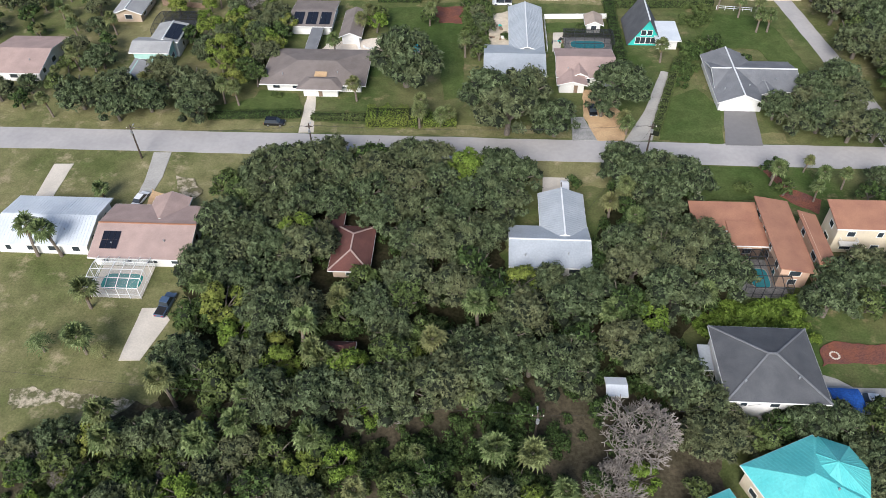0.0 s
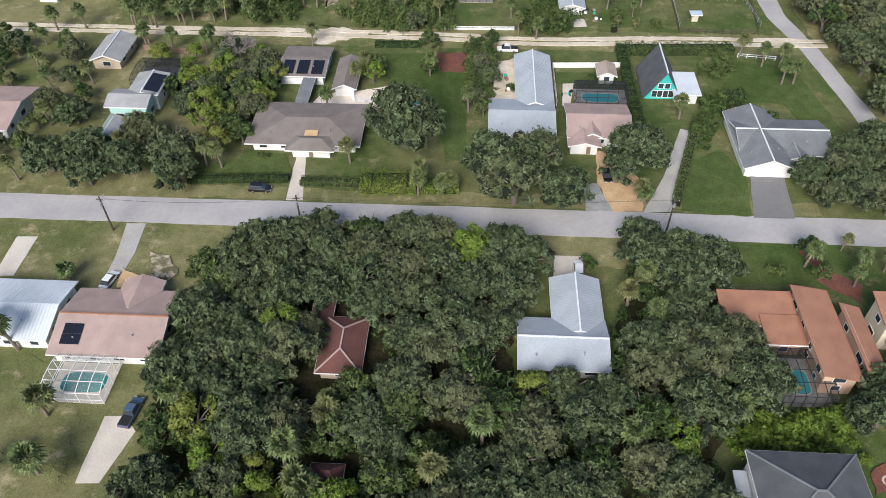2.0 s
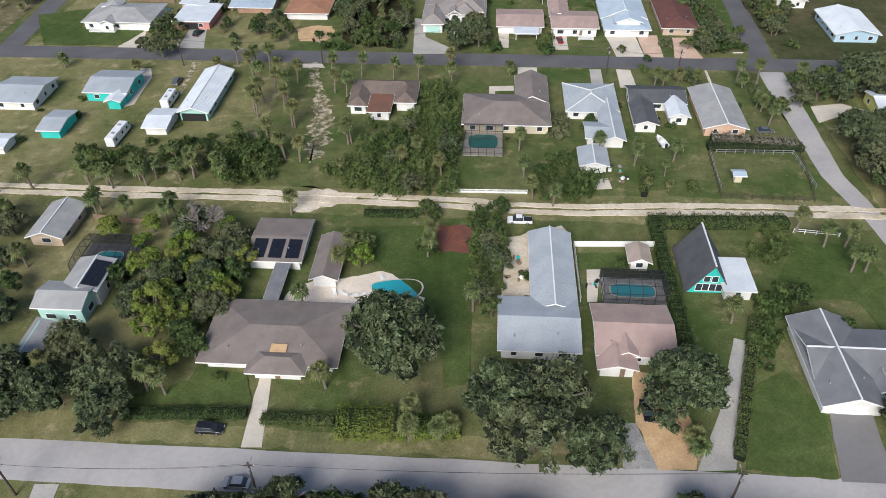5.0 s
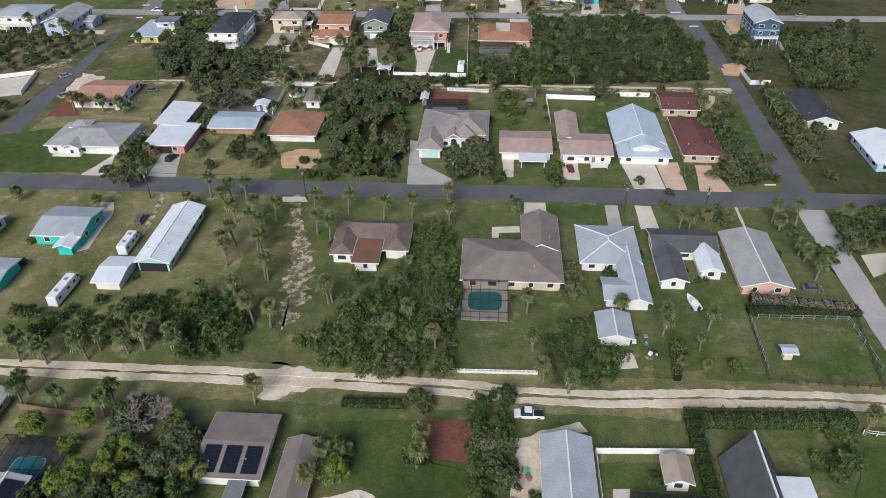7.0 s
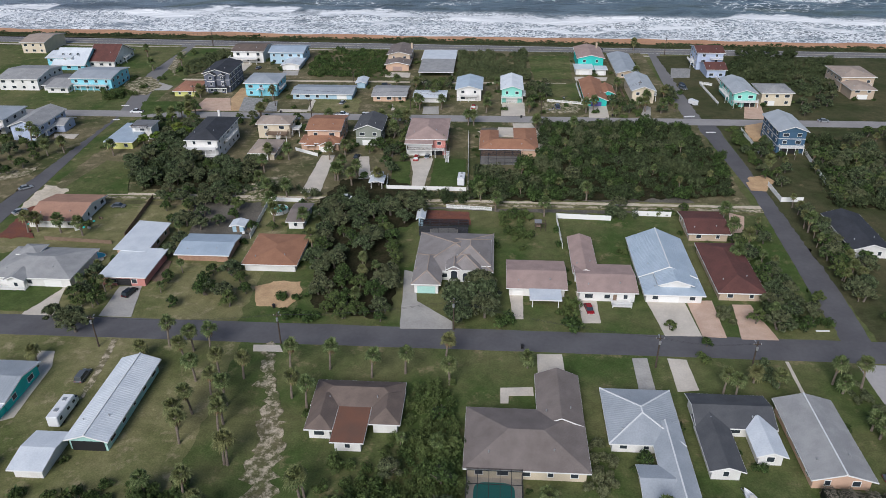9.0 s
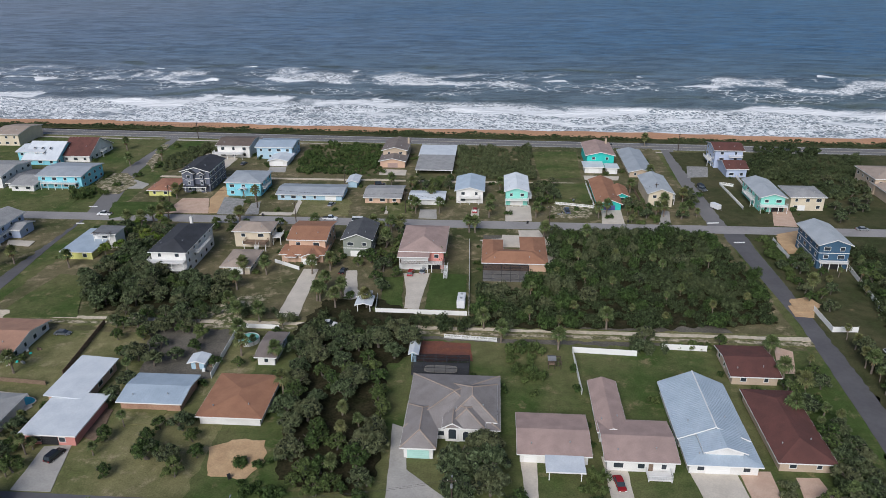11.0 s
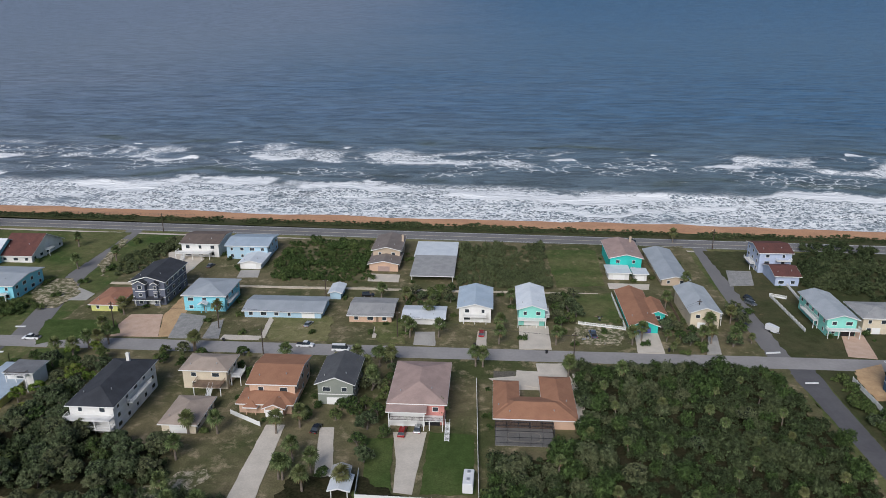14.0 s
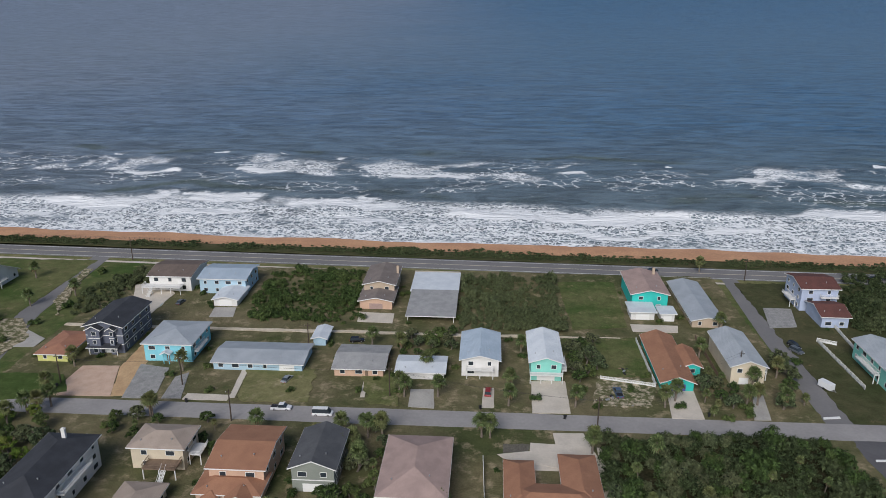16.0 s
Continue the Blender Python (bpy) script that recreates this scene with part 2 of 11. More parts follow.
M = {
    "ground": turf("scrub_ground", (0.050, 0.060, 0.025), (0.092, 0.086, 0.045), (0.22, 0.17, 0.10), 0.5, 0.7),
    "lawn": turf("mown_lawn", (0.060, 0.094, 0.027), (0.130, 0.134, 0.058), (0.26, 0.21, 0.12), 0.48, 0.66),
    "dry_lawn": turf("dry_lawn", (0.100, 0.118, 0.042), (0.196, 0.184, 0.088), (0.36, 0.30, 0.19), 0.46, 0.64),
    "lush_lawn": turf("lush_lawn", (0.056, 0.088, 0.025), (0.092, 0.118, 0.040), (0.14, 0.14, 0.05), 0.52, 0.74),
    "coast_lawn": turf("dull_coast_grass", (0.070, 0.082, 0.033), (0.158, 0.138, 0.078), (0.36, 0.29, 0.19), 0.47, 0.63),
    "sand": material("pale_sand", (0.66, 0.58, 0.47), (0.48, 0.41, 0.30), 0.95, 0.14, 1.3, 0.2, fine_mix=0.14),
    "patchy_sand": turf("patchy_sand", (0.074, 0.094, 0.034), (0.160, 0.142, 0.080), (0.60, 0.51, 0.39), 0.46, 0.565, 0.55),
    "tan_sand": material("tan_sand", (0.56, 0.385, 0.22), (0.45, 0.295, 0.165), 0.95, 0.3, 3.0, 0.3, fine_mix=0.15),
    "beach": material("orange_shell_sand", (0.60, 0.335, 0.19), (0.50, 0.27, 0.155), 0.9, 0.08, 1.2, 0.3, fine_mix=0.15),
    "dirt": material("grey_brown_dirt", (0.150, 0.135, 0.112), (0.095, 0.088, 0.072), 0.95, 0.15, 2.2, 0.3, fine_mix=0.3),
    "forest_floor": material("brown_forest_floor", (0.098, 0.082, 0.056), (0.052, 0.048, 0.030), 0.95, 0.12, 2.0, 0.3, fine_mix=0.35, spec=0.05),
    "red_earth": material("red_mulch", (0.20, 0.075, 0.045), (0.14, 0.06, 0.05), 0.95, 0.4, 4.0, 0.5),
    "asphalt_pale": material("worn_pale_asphalt", (0.42, 0.40, 0.39), (0.36, 0.345, 0.34), 0.9, 0.12, 1.0, 0.0, fine_mix=0.05),
    "asphalt_street": material("street_asphalt", (0.33, 0.315, 0.307), (0.28, 0.268, 0.262), 0.9, 0.12, 1.0, 0.0, fine_mix=0.06),
    "asphalt": material("dark_asphalt", (0.100, 0.097, 0.104), (0.125, 0.122, 0.128), 0.9, 0.12, 1.0, 0.0, fine_mix=0.06),
    "asphalt_mid": material("grey_asphalt", (0.205, 0.198, 0.196), (0.17, 0.166, 0.166), 0.9, 0.06, 1.0, 0.0, fine_mix=0.05),
    # litter browns taken towards black: shade under plants is painted in
    "leaf_litter": material("litter_with_painted_shade", (0.045, 0.040, 0.022), (0.022, 0.024, 0.011), 0.95, 0.3, 2.0, 0.3, fine_mix=0.4, spec=0.05),
    "concrete": material("concrete", (0.44, 0.42, 0.385), (0.35, 0.335, 0.31), 0.85, 0.2, 3.0, 0.1, fine_mix=0.1),
    "pale_concrete": material("pale_concrete", (0.62, 0.56, 0.48), (0.52, 0.47, 0.40), 0.85, 0.2, 3.0, 0.1, fine_mix=0.08),
    "cream_paving": material("cream_pool_paving", (0.74, 0.655, 0.56), (0.64, 0.56, 0.47), 0.85, 0.25, 3.0, 0.1, fine_mix=0.1),
    "grey_gravel": material("grey_gravel", (0.34, 0.33, 0.32), (0.25, 0.25, 0.24), 0.9, 0.6, 6.0, 0.5),
    "brick_paving": material("salmon_paving", (0.60, 0.44, 0.34), (0.52, 0.36, 0.27), 0.85, 0.35, 5.0, 0.2, fine_mix=0.12),
    "pool_water": plain("pool_water", (0.03, 0.36, 0.42), 0.08, spec=0.5),
    "pool_green": plain("green_pool_water", (0.02, 0.22, 0.19), 0.08, spec=0.5),
    # roofs
    "metal_grey": material("grey_metal_roof", (0.40, 0.43, 0.46), (0.33, 0.36, 0.39), 0.5, 0.25, 3.0, 0.05, fine_mix=0.08, spec=0.5),
    "metal_blue": material("pale_blue_metal_roof", (0.43, 0.505, 0.58), (0.36, 0.435, 0.51), 0.45, 0.25, 3.0, 0.05, fine_mix=0.08, spec=0.5),
    "metal_white": material("white_metal_roof", (0.67, 0.705, 0.735), (0.57, 0.61, 0.65), 0.5, 0.25, 3.0, 0.05, fine_mix=0.06, spec=0.5),
    "metal_teal": material("teal_metal_roof", (0.13, 0.55, 0.54), (0.09, 0.47, 0.47), 0.45, 0.3, 3.0, 0.05, fine_mix=0.08, spec=0.5),
    "shingle_grey": material("grey_shingle_roof", (0.20, 0.205, 0.215), (0.155, 0.16, 0.17), 0.9, 0.35, 9.0, 0.4, fine_mix=0.2),
    "shingle_pale": material("pale_grey_shingle_roof", (0.36, 0.36, 0.355), (0.29, 0.29, 0.29), 0.9, 0.35, 9.0, 0.4, fine_mix=0.16),
    "shingle_dark": material("charcoal_shingle_roof", (0.055, 0.058, 0.068), (0.04, 0.043, 0.05), 0.85, 0.35, 9.0, 0.4, fine_mix=0.2),
    "shingle_slate": material("slate_shingle_roof", (0.105, 0.108, 0.115), (0.08, 0.083, 0.09), 0.85, 0.35, 9.0, 0.4, fine_mix=0.2),
    "shingle_brown": material("brown_shingle_roof", (0.175, 0.135, 0.115), (0.135, 0.105, 0.09), 0.9, 0.35, 9.0, 0.4, fine_mix=0.2),
    "shingle_taupe": material("taupe_shingle_roof", (0.225, 0.192, 0.175), (0.18, 0.152, 0.138), 0.9, 0.35, 9.0, 0.4, fine_mix=0.2),
    "shingle_stone": material("stone_grey_shingle_roof", (0.285, 0.26, 0.25), (0.235, 0.212, 0.202), 0.9, 0.35, 9.0, 0.4, fine_mix=0.18),
    "shingle_pink": material("pinkish_shingle_roof", (0.42, 0.305, 0.27), (0.34, 0.25, 0.225), 0.9, 0.35, 9.0, 0.4, fine_mix=0.14),
    "shingle_tan": material("tan_shingle_roof", (0.40, 0.325, 0.27), (0.33, 0.27, 0.225), 0.9, 0.35, 9.0, 0.4, fine_mix=0.14),
    "shingle_orange": material("orange_shingle_roof", (0.36, 0.185, 0.112), (0.30, 0.15, 0.092), 0.9, 0.35, 9.0, 0.4, fine_mix=0.16),
    "shingle_salmon": material("faded_salmon_roof", (0.43, 0.25, 0.175), (0.36, 0.21, 0.15), 0.9, 0.35, 9.0, 0.4, fine_mix=0.14),
    "tile_terracotta": material("terracotta_roof", (0.38, 0.19, 0.12), (0.31, 0.15, 0.1), 0.85, 0.35, 8.0, 0.4, fine_mix=0.16),
    "shingle_maroon": material("maroon_shingle_roof", (0.145, 0.062, 0.052), (0.11, 0.05, 0.043), 0.9, 0.35, 9.0, 0.4, fine_mix=0.2),
    "rust": material("rusty_flat_roof", (0.20, 0.095, 0.062), (0.15, 0.085, 0.062), 0.9, 0.18, 5.0, 0.2, fine_mix=0.15),
    "solar": plain("solar_panel_glass", (0.012, 0.014, 0.022), 0.18, spec=0.5),
    # walls and trim
    "white": material("white_painted_wall", (0.76, 0.75, 0.73), (0.66, 0.65, 0.62), 0.7, 0.3, 5.0, 0.05, fine_mix=0.06),
    "cream": material("cream_wall", (0.66, 0.58, 0.44), (0.58, 0.5, 0.38), 0.75, 0.3, 5.0, 0.05, fine_mix=0.06),
    "beige": material("beige_wall", (0.52, 0.41, 0.31), (0.45, 0.36, 0.27), 0.75, 0.3, 5.0, 0.05, fine_mix=0.06),
    "peach": material("peach_stucco_wall", (0.62, 0.42, 0.30), (0.55, 0.37, 0.27), 0.75, 0.3, 5.0, 0.05, fine_mix=0.06),
    "mint": material("mint_wall", (0.42, 0.66, 0.60), (0.36, 0.58, 0.53), 0.7, 0.3, 5.0, 0.05, fine_mix=0.06),
    "aqua": material("aqua_wall", (0.27, 0.66, 0.56), (0.23, 0.58, 0.5), 0.7, 0.3, 5.0, 0.05, fine_mix=0.06),
    "cyan": material("cyan_wall", (0.25, 0.62, 0.72), (0.21, 0.55, 0.65), 0.7, 0.3, 5.0, 0.05, fine_mix=0.06),
    "turquoise": material("turquoise_wall", (0.04, 0.52, 0.46), (0.035, 0.45, 0.4), 0.7, 0.3, 5.0, 0.05, fine_mix=0.06),
    "sky_blue": material("pale_blue_wall", (0.42, 0.58, 0.68), (0.37, 0.52, 0.62), 0.7, 0.3, 5.0, 0.05, fine_mix=0.06),
    "navy": material("blue_siding", (0.055, 0.115, 0.19), (0.045, 0.1, 0.165), 0.7, 0.3, 5.0, 0.1, fine_mix=0.1),
    "slate_wall": material("slate_blue_siding", (0.13, 0.145, 0.185), (0.11, 0.12, 0.16), 0.7, 0.3, 5.0, 0.1, fine_mix=0.1),
    "sage": material("sage_grey_wall", (0.27, 0.29, 0.25), (0.23, 0.25, 0.22), 0.7, 0.3, 5.0, 0.08, fine_mix=0.08),
    "pink": material("coral_pink_wall", (0.58, 0.25, 0.22), (0.5, 0.22, 0.19), 0.75, 0.3, 5.0, 0.05, fine_mix=0.06),
    "yellow": material("lime_yellow_wall", (0.62, 0.62, 0.22), (0.54, 0.54, 0.19), 0.75, 0.3, 5.0, 0.05, fine_mix=0.06),
    "lavender": material("pale_lilac_wall", (0.44, 0.51, 0.66), (0.39, 0.45, 0.59), 0.75, 0.3, 5.0, 0.05, fine_mix=0.06),
    "brick": material("brick_wall", (0.42, 0.26, 0.18), (0.34, 0.2, 0.14), 0.85, 0.8, 9.0, 0.3),
    "wood": material("weathered_wood", (0.24, 0.17, 0.12), (0.17, 0.12, 0.085), 0.85, 0.6, 8.0, 0.3),
    "pole_wood": material("creosoted_pole_wood", (0.085, 0.065, 0.05), (0.06, 0.046, 0.036), 0.9, 0.6, 9.0, 0.3),
    "trim": plain("white_trim", (0.78, 0.78, 0.76), 0.55),
    "ridge": plain("pale_ridge_metal", (0.72, 0.73, 0.73), 0.5),
    "glass": plain("window_glass", (0.035, 0.045, 0.055), 0.08, spec=0.6),
    "dark": plain("dark_opening", (0.02, 0.02, 0.022), 0.6),
    "netting": plain("dark_insect_screen", (0.03, 0.031, 0.034), 0.8, spec=0.1),
    "screen": plain("screen_mesh", (0.035, 0.036, 0.04), 0.7, spec=0.2),
    "steel": plain("galvanised_steel", (0.45, 0.46, 0.47), 0.4, 0.6),
    "rubber": plain("tyre_rubber", (0.02, 0.02, 0.02), 0.85),
    "chrome": plain("alloy_rim", (0.5, 0.5, 0.52), 0.3, 0.8),
    "lamp_red": plain("tail_lamp", (0.35, 0.02, 0.02), 0.3),
    "lamp_white": plain("head_lamp", (0.75, 0.76, 0.78), 0.2),
    "blue_tarp": material("blue_tarpaulin", (0.02, 0.09, 0.34), (0.015, 0.07, 0.28), 0.55, 0.6, 4.0, 0.2),
    "door_blue": plain("indigo_door", (0.10, 0.10, 0.30), 0.5),
    "foam": plain("surf_foam", (0.8, 0.82, 0.82), 0.8),
}

M["netting"].node_tree.nodes["Principled BSDF"].inputs["Alpha"].default_value = 0.40
M["pale_netting"] = plain("pale_insect_screen", (0.5, 0.52, 0.52), 0.8, spec=0.1)
M["pale_netting"].node_tree.nodes["Principled BSDF"].inputs["Alpha"].default_value = 0.18


# ---- helpers ----
def box(bm, x0, y0, z0, x1, y1, z1):
    v = [bm.verts.new(c) for c in ((x0, y0, z0), (x1, y0, z0), (x1, y1, z0), (x0, y1, z0), (x0, y0, z1), (x1, y0, z1), (x1, y1, z1), (x0, y1, z1))]
    for f in ((3, 2, 1, 0), (4, 5, 6, 7), (0, 1, 5, 4), (1, 2, 6, 5), (2, 3, 7, 6), (3, 0, 4, 7)):
        bm.faces.new([v[i] for i in f])


def bar(bm, a, b, w, h=None, sides=4):
    """A straight bar from a to b."""
    a, b = Vector(a), Vector(b)
    h = h or w
    q = (b - a).to_track_quat("Z", "Y")
    rings = []
    for end, r in ((a, w), (b, h)):
        rings.append([bm.verts.new(end + q @ Vector((r / 2 * math.cos(math.tau * (i + 0.5) / sides) * 1.41, r / 2 * math.sin(math.tau * (i + 0.5) / sides) * 1.41, 0))) for i in range(sides)])
    for i in range(sides):
        bm.faces.new((rings[0][i], rings[0][(i + 1) % sides], rings[1][(i + 1) % sides], rings[1][i]))
    bm.faces.new(rings[0][::-1])
    bm.faces.new(rings[1])


def to_mesh(name, bm, mat, smooth=False):
    me = bpy.data.meshes.new(name)
    bm.to_mesh(me)
    bm.free()
    me.materials.append(M[mat] if isinstance(mat, str) else mat)
    if smooth:
        for poly in me.polygons:
            poly.use_smooth = True
    return me


def thing(name, m, label, category, group="", kind=""):
    """An empty at a thing's base, which carries its parts."""
    ob = new(name)
    ob.empty_display_size = 0.5
    ob.matrix_basis = m
    return tagged(ob, label, category, group, kind)


def part(name, bm, mat, parent, label="", m=None, smooth=False):
    """One mesh under a thing or a part; m is its pose inside the parent."""
    me = bm if isinstance(bm, bpy.types.Mesh) else to_mesh(name, bm, mat, smooth)
    ob = new(name, me)
    ob.parent = parent
    ob.matrix_basis = m or Matrix()
    return tagged(ob, label) if label else ob


def rough_outline(pts, step=2.5, jitter=0.35):
    out = []
    for i, a in enumerate(pts):
        a, b = Vector(a), Vector(pts[(i + 1) % len(pts)])
        n = max(1, int((b - a).length / step))
        side = Vector((-(b - a).y, (b - a).x)).normalized()
        for k in range(n):
            p = a.lerp(b, k / n)
            wander = noise.noise((p.x * 0.31, p.y * 0.31, 3.0)) + 0.35 * noise.noise((p.x * 1.1, p.y * 1.1, 8.0))
            out.append(p + side * (jitter * wander * 1.6 if k else 0))
    return out


LAYER = [0]


def patch(name, pts, mat, z, label, category="ground", jitter=0.35, step=2.5):
    """A thin slab of ground cover with a slightly wandering edge."""
    LAYER[0] += 1
    if category == "driveway":
        xs, ys = [p[0] for p in pts], [p[1] for p in pts]
        PAVED.append(((min(xs) + max(xs)) / 2, (min(ys) + max(ys)) / 2, (max(xs) - min(xs)) * 0.4, (max(ys) - min(ys)) * 0.45))
    z += 0.0016 * LAYER[0]
    bm = bmesh.new()
    step = 0.9 if jitter > 0.3 else step
    o = rough_outline([Vector(p) for p in pts], step, jitter) if jitter else [Vector(p) for p in pts]
    top = [bm.verts.new((p.x, p.y, z)) for p in o]
    low = [bm.verts.new((p.x, p.y, z - 0.12)) for p in o]
    bm.faces.new(top)
    for i in range(len(o)):
        j = (i + 1) % len(o)
        bm.faces.new((top[i], low[i], low[j], top[j]))
    bmesh.ops.triangulate(bm, faces=[f for f in bm.faces if len(f.verts) > 4])
    bm.normal_update()
    for f in bm.faces:
        if f.normal.z < -0.5:
            f.normal_flip()
    ob = new(name, to_mesh(name, bm, mat))
    return tagged(ob, label, category, kind="structure")


def rect(name, x0, y0, x1, y1, mat, z, label, category="ground", jitter=0.35):
    return patch(name, [(x0, y0), (x1, y0), (x1, y1), (x0, y1)], mat, z, label, category, jitter)


# ---- ground, roads, beach and sea ----
def build_ground():
    bm = bmesh.new()
    bmesh.ops.create_grid(bm, x_segments=120, y_segments=70, size=1)
    for v in bm.verts:
        v.co.x, v.co.y = v.co.x * 1800, v.co.y * 1090 - 500
        if abs(v.co.x) < 260 and v.co.y > -50:
            v.co.z = 0
        v.co.z -= 0.02
    for v in bm.verts:
        if v.co.y > 575:
            v.co.z = -2.6
    tagged(new("ground", to_mesh("ground", bm, "ground")), "sandy ground under rough green and brown grass", "ground", kind="structure")


def strip(name, y_of, x0, x1, half, mat, z, label, category, step=12, jitter=0.0, zs=None):
    """A long band that follows y_of(x)."""
    bm = bmesh.new()
    n = int((x1 - x0) / step)
    rows = []
    for i in range(n + 1):
        x = x0 + (x1 - x0) * i / n
        a = [jitter * (noise.noise((x * 0.13, q, half)) + 0.6 * noise.noise((x * 0.8, q, half + 4))) for q in (1.7, 9.2)]
        zz = zs or (z, z)
        rows.append([bm.verts.new(c) for c in ((x, y_of(x) - half + a[0], zz[0]), (x, y_of(x) + half + a[1], zz[1]), (x, y_of(x) - half + a[0], zz[0] - 0.3), (x, y_of(x) + half + a[1], zz[1] - 0.3))])
    for a, b in zip(rows, rows[1:]):
        bm.faces.new((a[0], b[0], b[1], a[1]))
        bm.faces.new((a[2], b[2], b[0], a[0]))
        bm.faces.new((a[1], b[1], b[3], a[3]))
    return tagged(new(name, to_mesh(name, bm, mat)), label, category, kind="structure")


def shore(x):
    return 595.0 - 0.040 * (x + 36) + 2.0 * math.sin(x * 0.02) + 1.2 * math.sin(x * 0.071 + 1) + 1.9 * math.sin(x * 0.125 + 1.5 * math.sin(x * 0.045))


def build_sea():
    bm = bmesh.new()
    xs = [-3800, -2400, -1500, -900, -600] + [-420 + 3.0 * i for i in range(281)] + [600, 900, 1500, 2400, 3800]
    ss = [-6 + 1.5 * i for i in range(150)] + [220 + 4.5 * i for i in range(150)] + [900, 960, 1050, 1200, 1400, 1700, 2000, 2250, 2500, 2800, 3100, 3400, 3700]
    grid = []
    for s in ss:
        row = []
        for x in xs:
            y = shore(x) + s if s < 200 else 595 - 0.04 * (x + 36) * max(0, 1 - (s - 200) / 800) + s
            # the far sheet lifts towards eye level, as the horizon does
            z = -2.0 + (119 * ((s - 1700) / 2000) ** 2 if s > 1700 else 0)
            if s < 900 and -430 < x < 430:
                near = min(1.0, max(0.0, (s + 4) / 40))
                far = min(1.0, max(0.0, (s - 120) / 120)) * min(1.0, (900 - s) / 200)
                ph = s * math.tau / 25 + 9.0 * noise.noise((x * 0.006, s * 0.009, 0.3)) + 2.5 * noise.noise((x * 0.02, s * 0.03, 5.3)) + x * 0.03
                train = max(0.0, 0.45 + noise.noise((x * 0.007, s * 0.013, 21.0)) * 1.3)
                z += far * 0.34 * train * math.sin(ph) + far * 0.12 * math.sin(s * math.tau / 14 + 8 * noise.noise((x * 0.013, s * 0.02, 8.3)) - x * 0.05)
                crest = 0.0
                for s0, h, wid in ((28, 0.6, 5), (56, 1.5, 5), (92, 0.8, 6), (138, 1.6, 6), (186, 1.0, 6)):
                    sx = s0 + 9 * noise.noise((x * 0.011, s0, 0.5)) + 3 * noise.noise((x * 0.05, s0, 2.5))
                    amp = max(0.0, 0.35 + noise.noise((x * 0.014, s0 * 1.3, 7.0)) * 1.4)
                    crest += h * amp * math.exp(-((s - sx) / wid) ** 2)
                z += near * crest + 0.25 * near * noise.noise((x * 0.09, s * 0.12, 4.0)) + 0.22 * near * noise.noise((x * 0.02, s * 0.06, 14.0))
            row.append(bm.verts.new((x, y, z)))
        grid.append(row)
    for a, b in zip(grid, grid[1:]):
        for i in range(len(xs) - 1):
            bm.faces.new((a[i], a[i + 1], b[i + 1], b[i]))
    m = bpy.data.materials.new("sea_water")
    m.use_nodes = True
    n, l = m.node_tree.nodes, m.node_tree.links
    p = n["Principled BSDF"]
    tc, sep = n.new("ShaderNodeTexCoord"), n.new("ShaderNodeSeparateXYZ")
    l.new(tc.outputs["Object"], sep.inputs[0])

    def maths(op, a, b=None, c=None):
        q = n.new("ShaderNodeMath")
        q.operation = op
        for i, v in enumerate((a, b, c)):
            if v is None:
                continue
            if isinstance(v, (int, float)):
                q.inputs[i].default_value = v
            else:
                l.new(v, q.inputs[i])
        return q.outputs[0]

    def tex(scale, stretch, detail=6, rough=0.6, off=0.0, distort=0.0):
        mp = n.new("ShaderNodeMapping")
        mp.inputs["Scale"].default_value = (scale, scale * stretch, scale)
        mp.inputs["Location"].default_value = (off, off * 0.7, off)
        l.new(tc.outputs["Object"], mp.inputs[0])
        t = n.new("ShaderNodeTexNoise")
        t.inputs["Scale"].default_value, t.inputs["Detail"].default_value, t.inputs["Roughness"].default_value = 1, detail, rough
        t.inputs["Distortion"].default_value = distort
        l.new(mp.outputs[0], t.inputs["Vector"])
        return t.outputs[0]

    def span(v, a, b, lo=0.0, hi=1.0):
        q = n.new("ShaderNodeMapRange")
        q.inputs[1].default_value, q.inputs[2].default_value, q.inputs[3].default_value, q.inputs[4].default_value = a, b, lo, hi
        q.interpolation_type = "SMOOTHSTEP"
        l.new(v, q.inputs[0])
        return q.outputs[0]

    # distance from the shoreline
    s = maths("ADD", sep.outputs[1], maths("MULTIPLY", maths("ADD", sep.outputs[0], 36), 0.040))
    s = maths("SUBTRACT", s, 595)
    wander = maths("MULTIPLY_ADD", tex(0.018, 1.0, 3, 0.5, 5), 34, -17)
    d = maths("ADD", s, wander)
    def net(scale, off, thick):
        """Foam drawn out into a net round holes of clear water."""
        mp, vo, bend = n.new("ShaderNodeMapping"), n.new("ShaderNodeTexVoronoi"), n.new("ShaderNodeTexNoise")
        bend.inputs["Scale"].default_value, bend.inputs["Detail"].default_value = scale * 0.9, 4
        l.new(tc.outputs["Object"], bend.inputs["Vector"])
        add = n.new("ShaderNodeVectorMath")
        add.operation = "MULTIPLY_ADD"
        add.inputs[1].default_value = (2.4 / scale, 2.4 / scale, 0)
        l.new(bend.outputs["Color"], add.inputs[0]), l.new(tc.outputs["Object"], add.inputs[2])
        mp.inputs["Scale"].default_value, mp.inputs["Location"].default_value = (scale * 0.8, scale, 0), (off, off, 0)
        l.new(add.outputs[0], mp.inputs[0]), l.new(mp.outputs[0], vo.inputs["Vector"])
        vo.feature, vo.voronoi_dimensions = "DISTANCE_TO_EDGE", "2D"
        vo.inputs["Scale"].default_value = 1.0
        return span(vo.outputs["Distance"], thick, thick * 0.2)

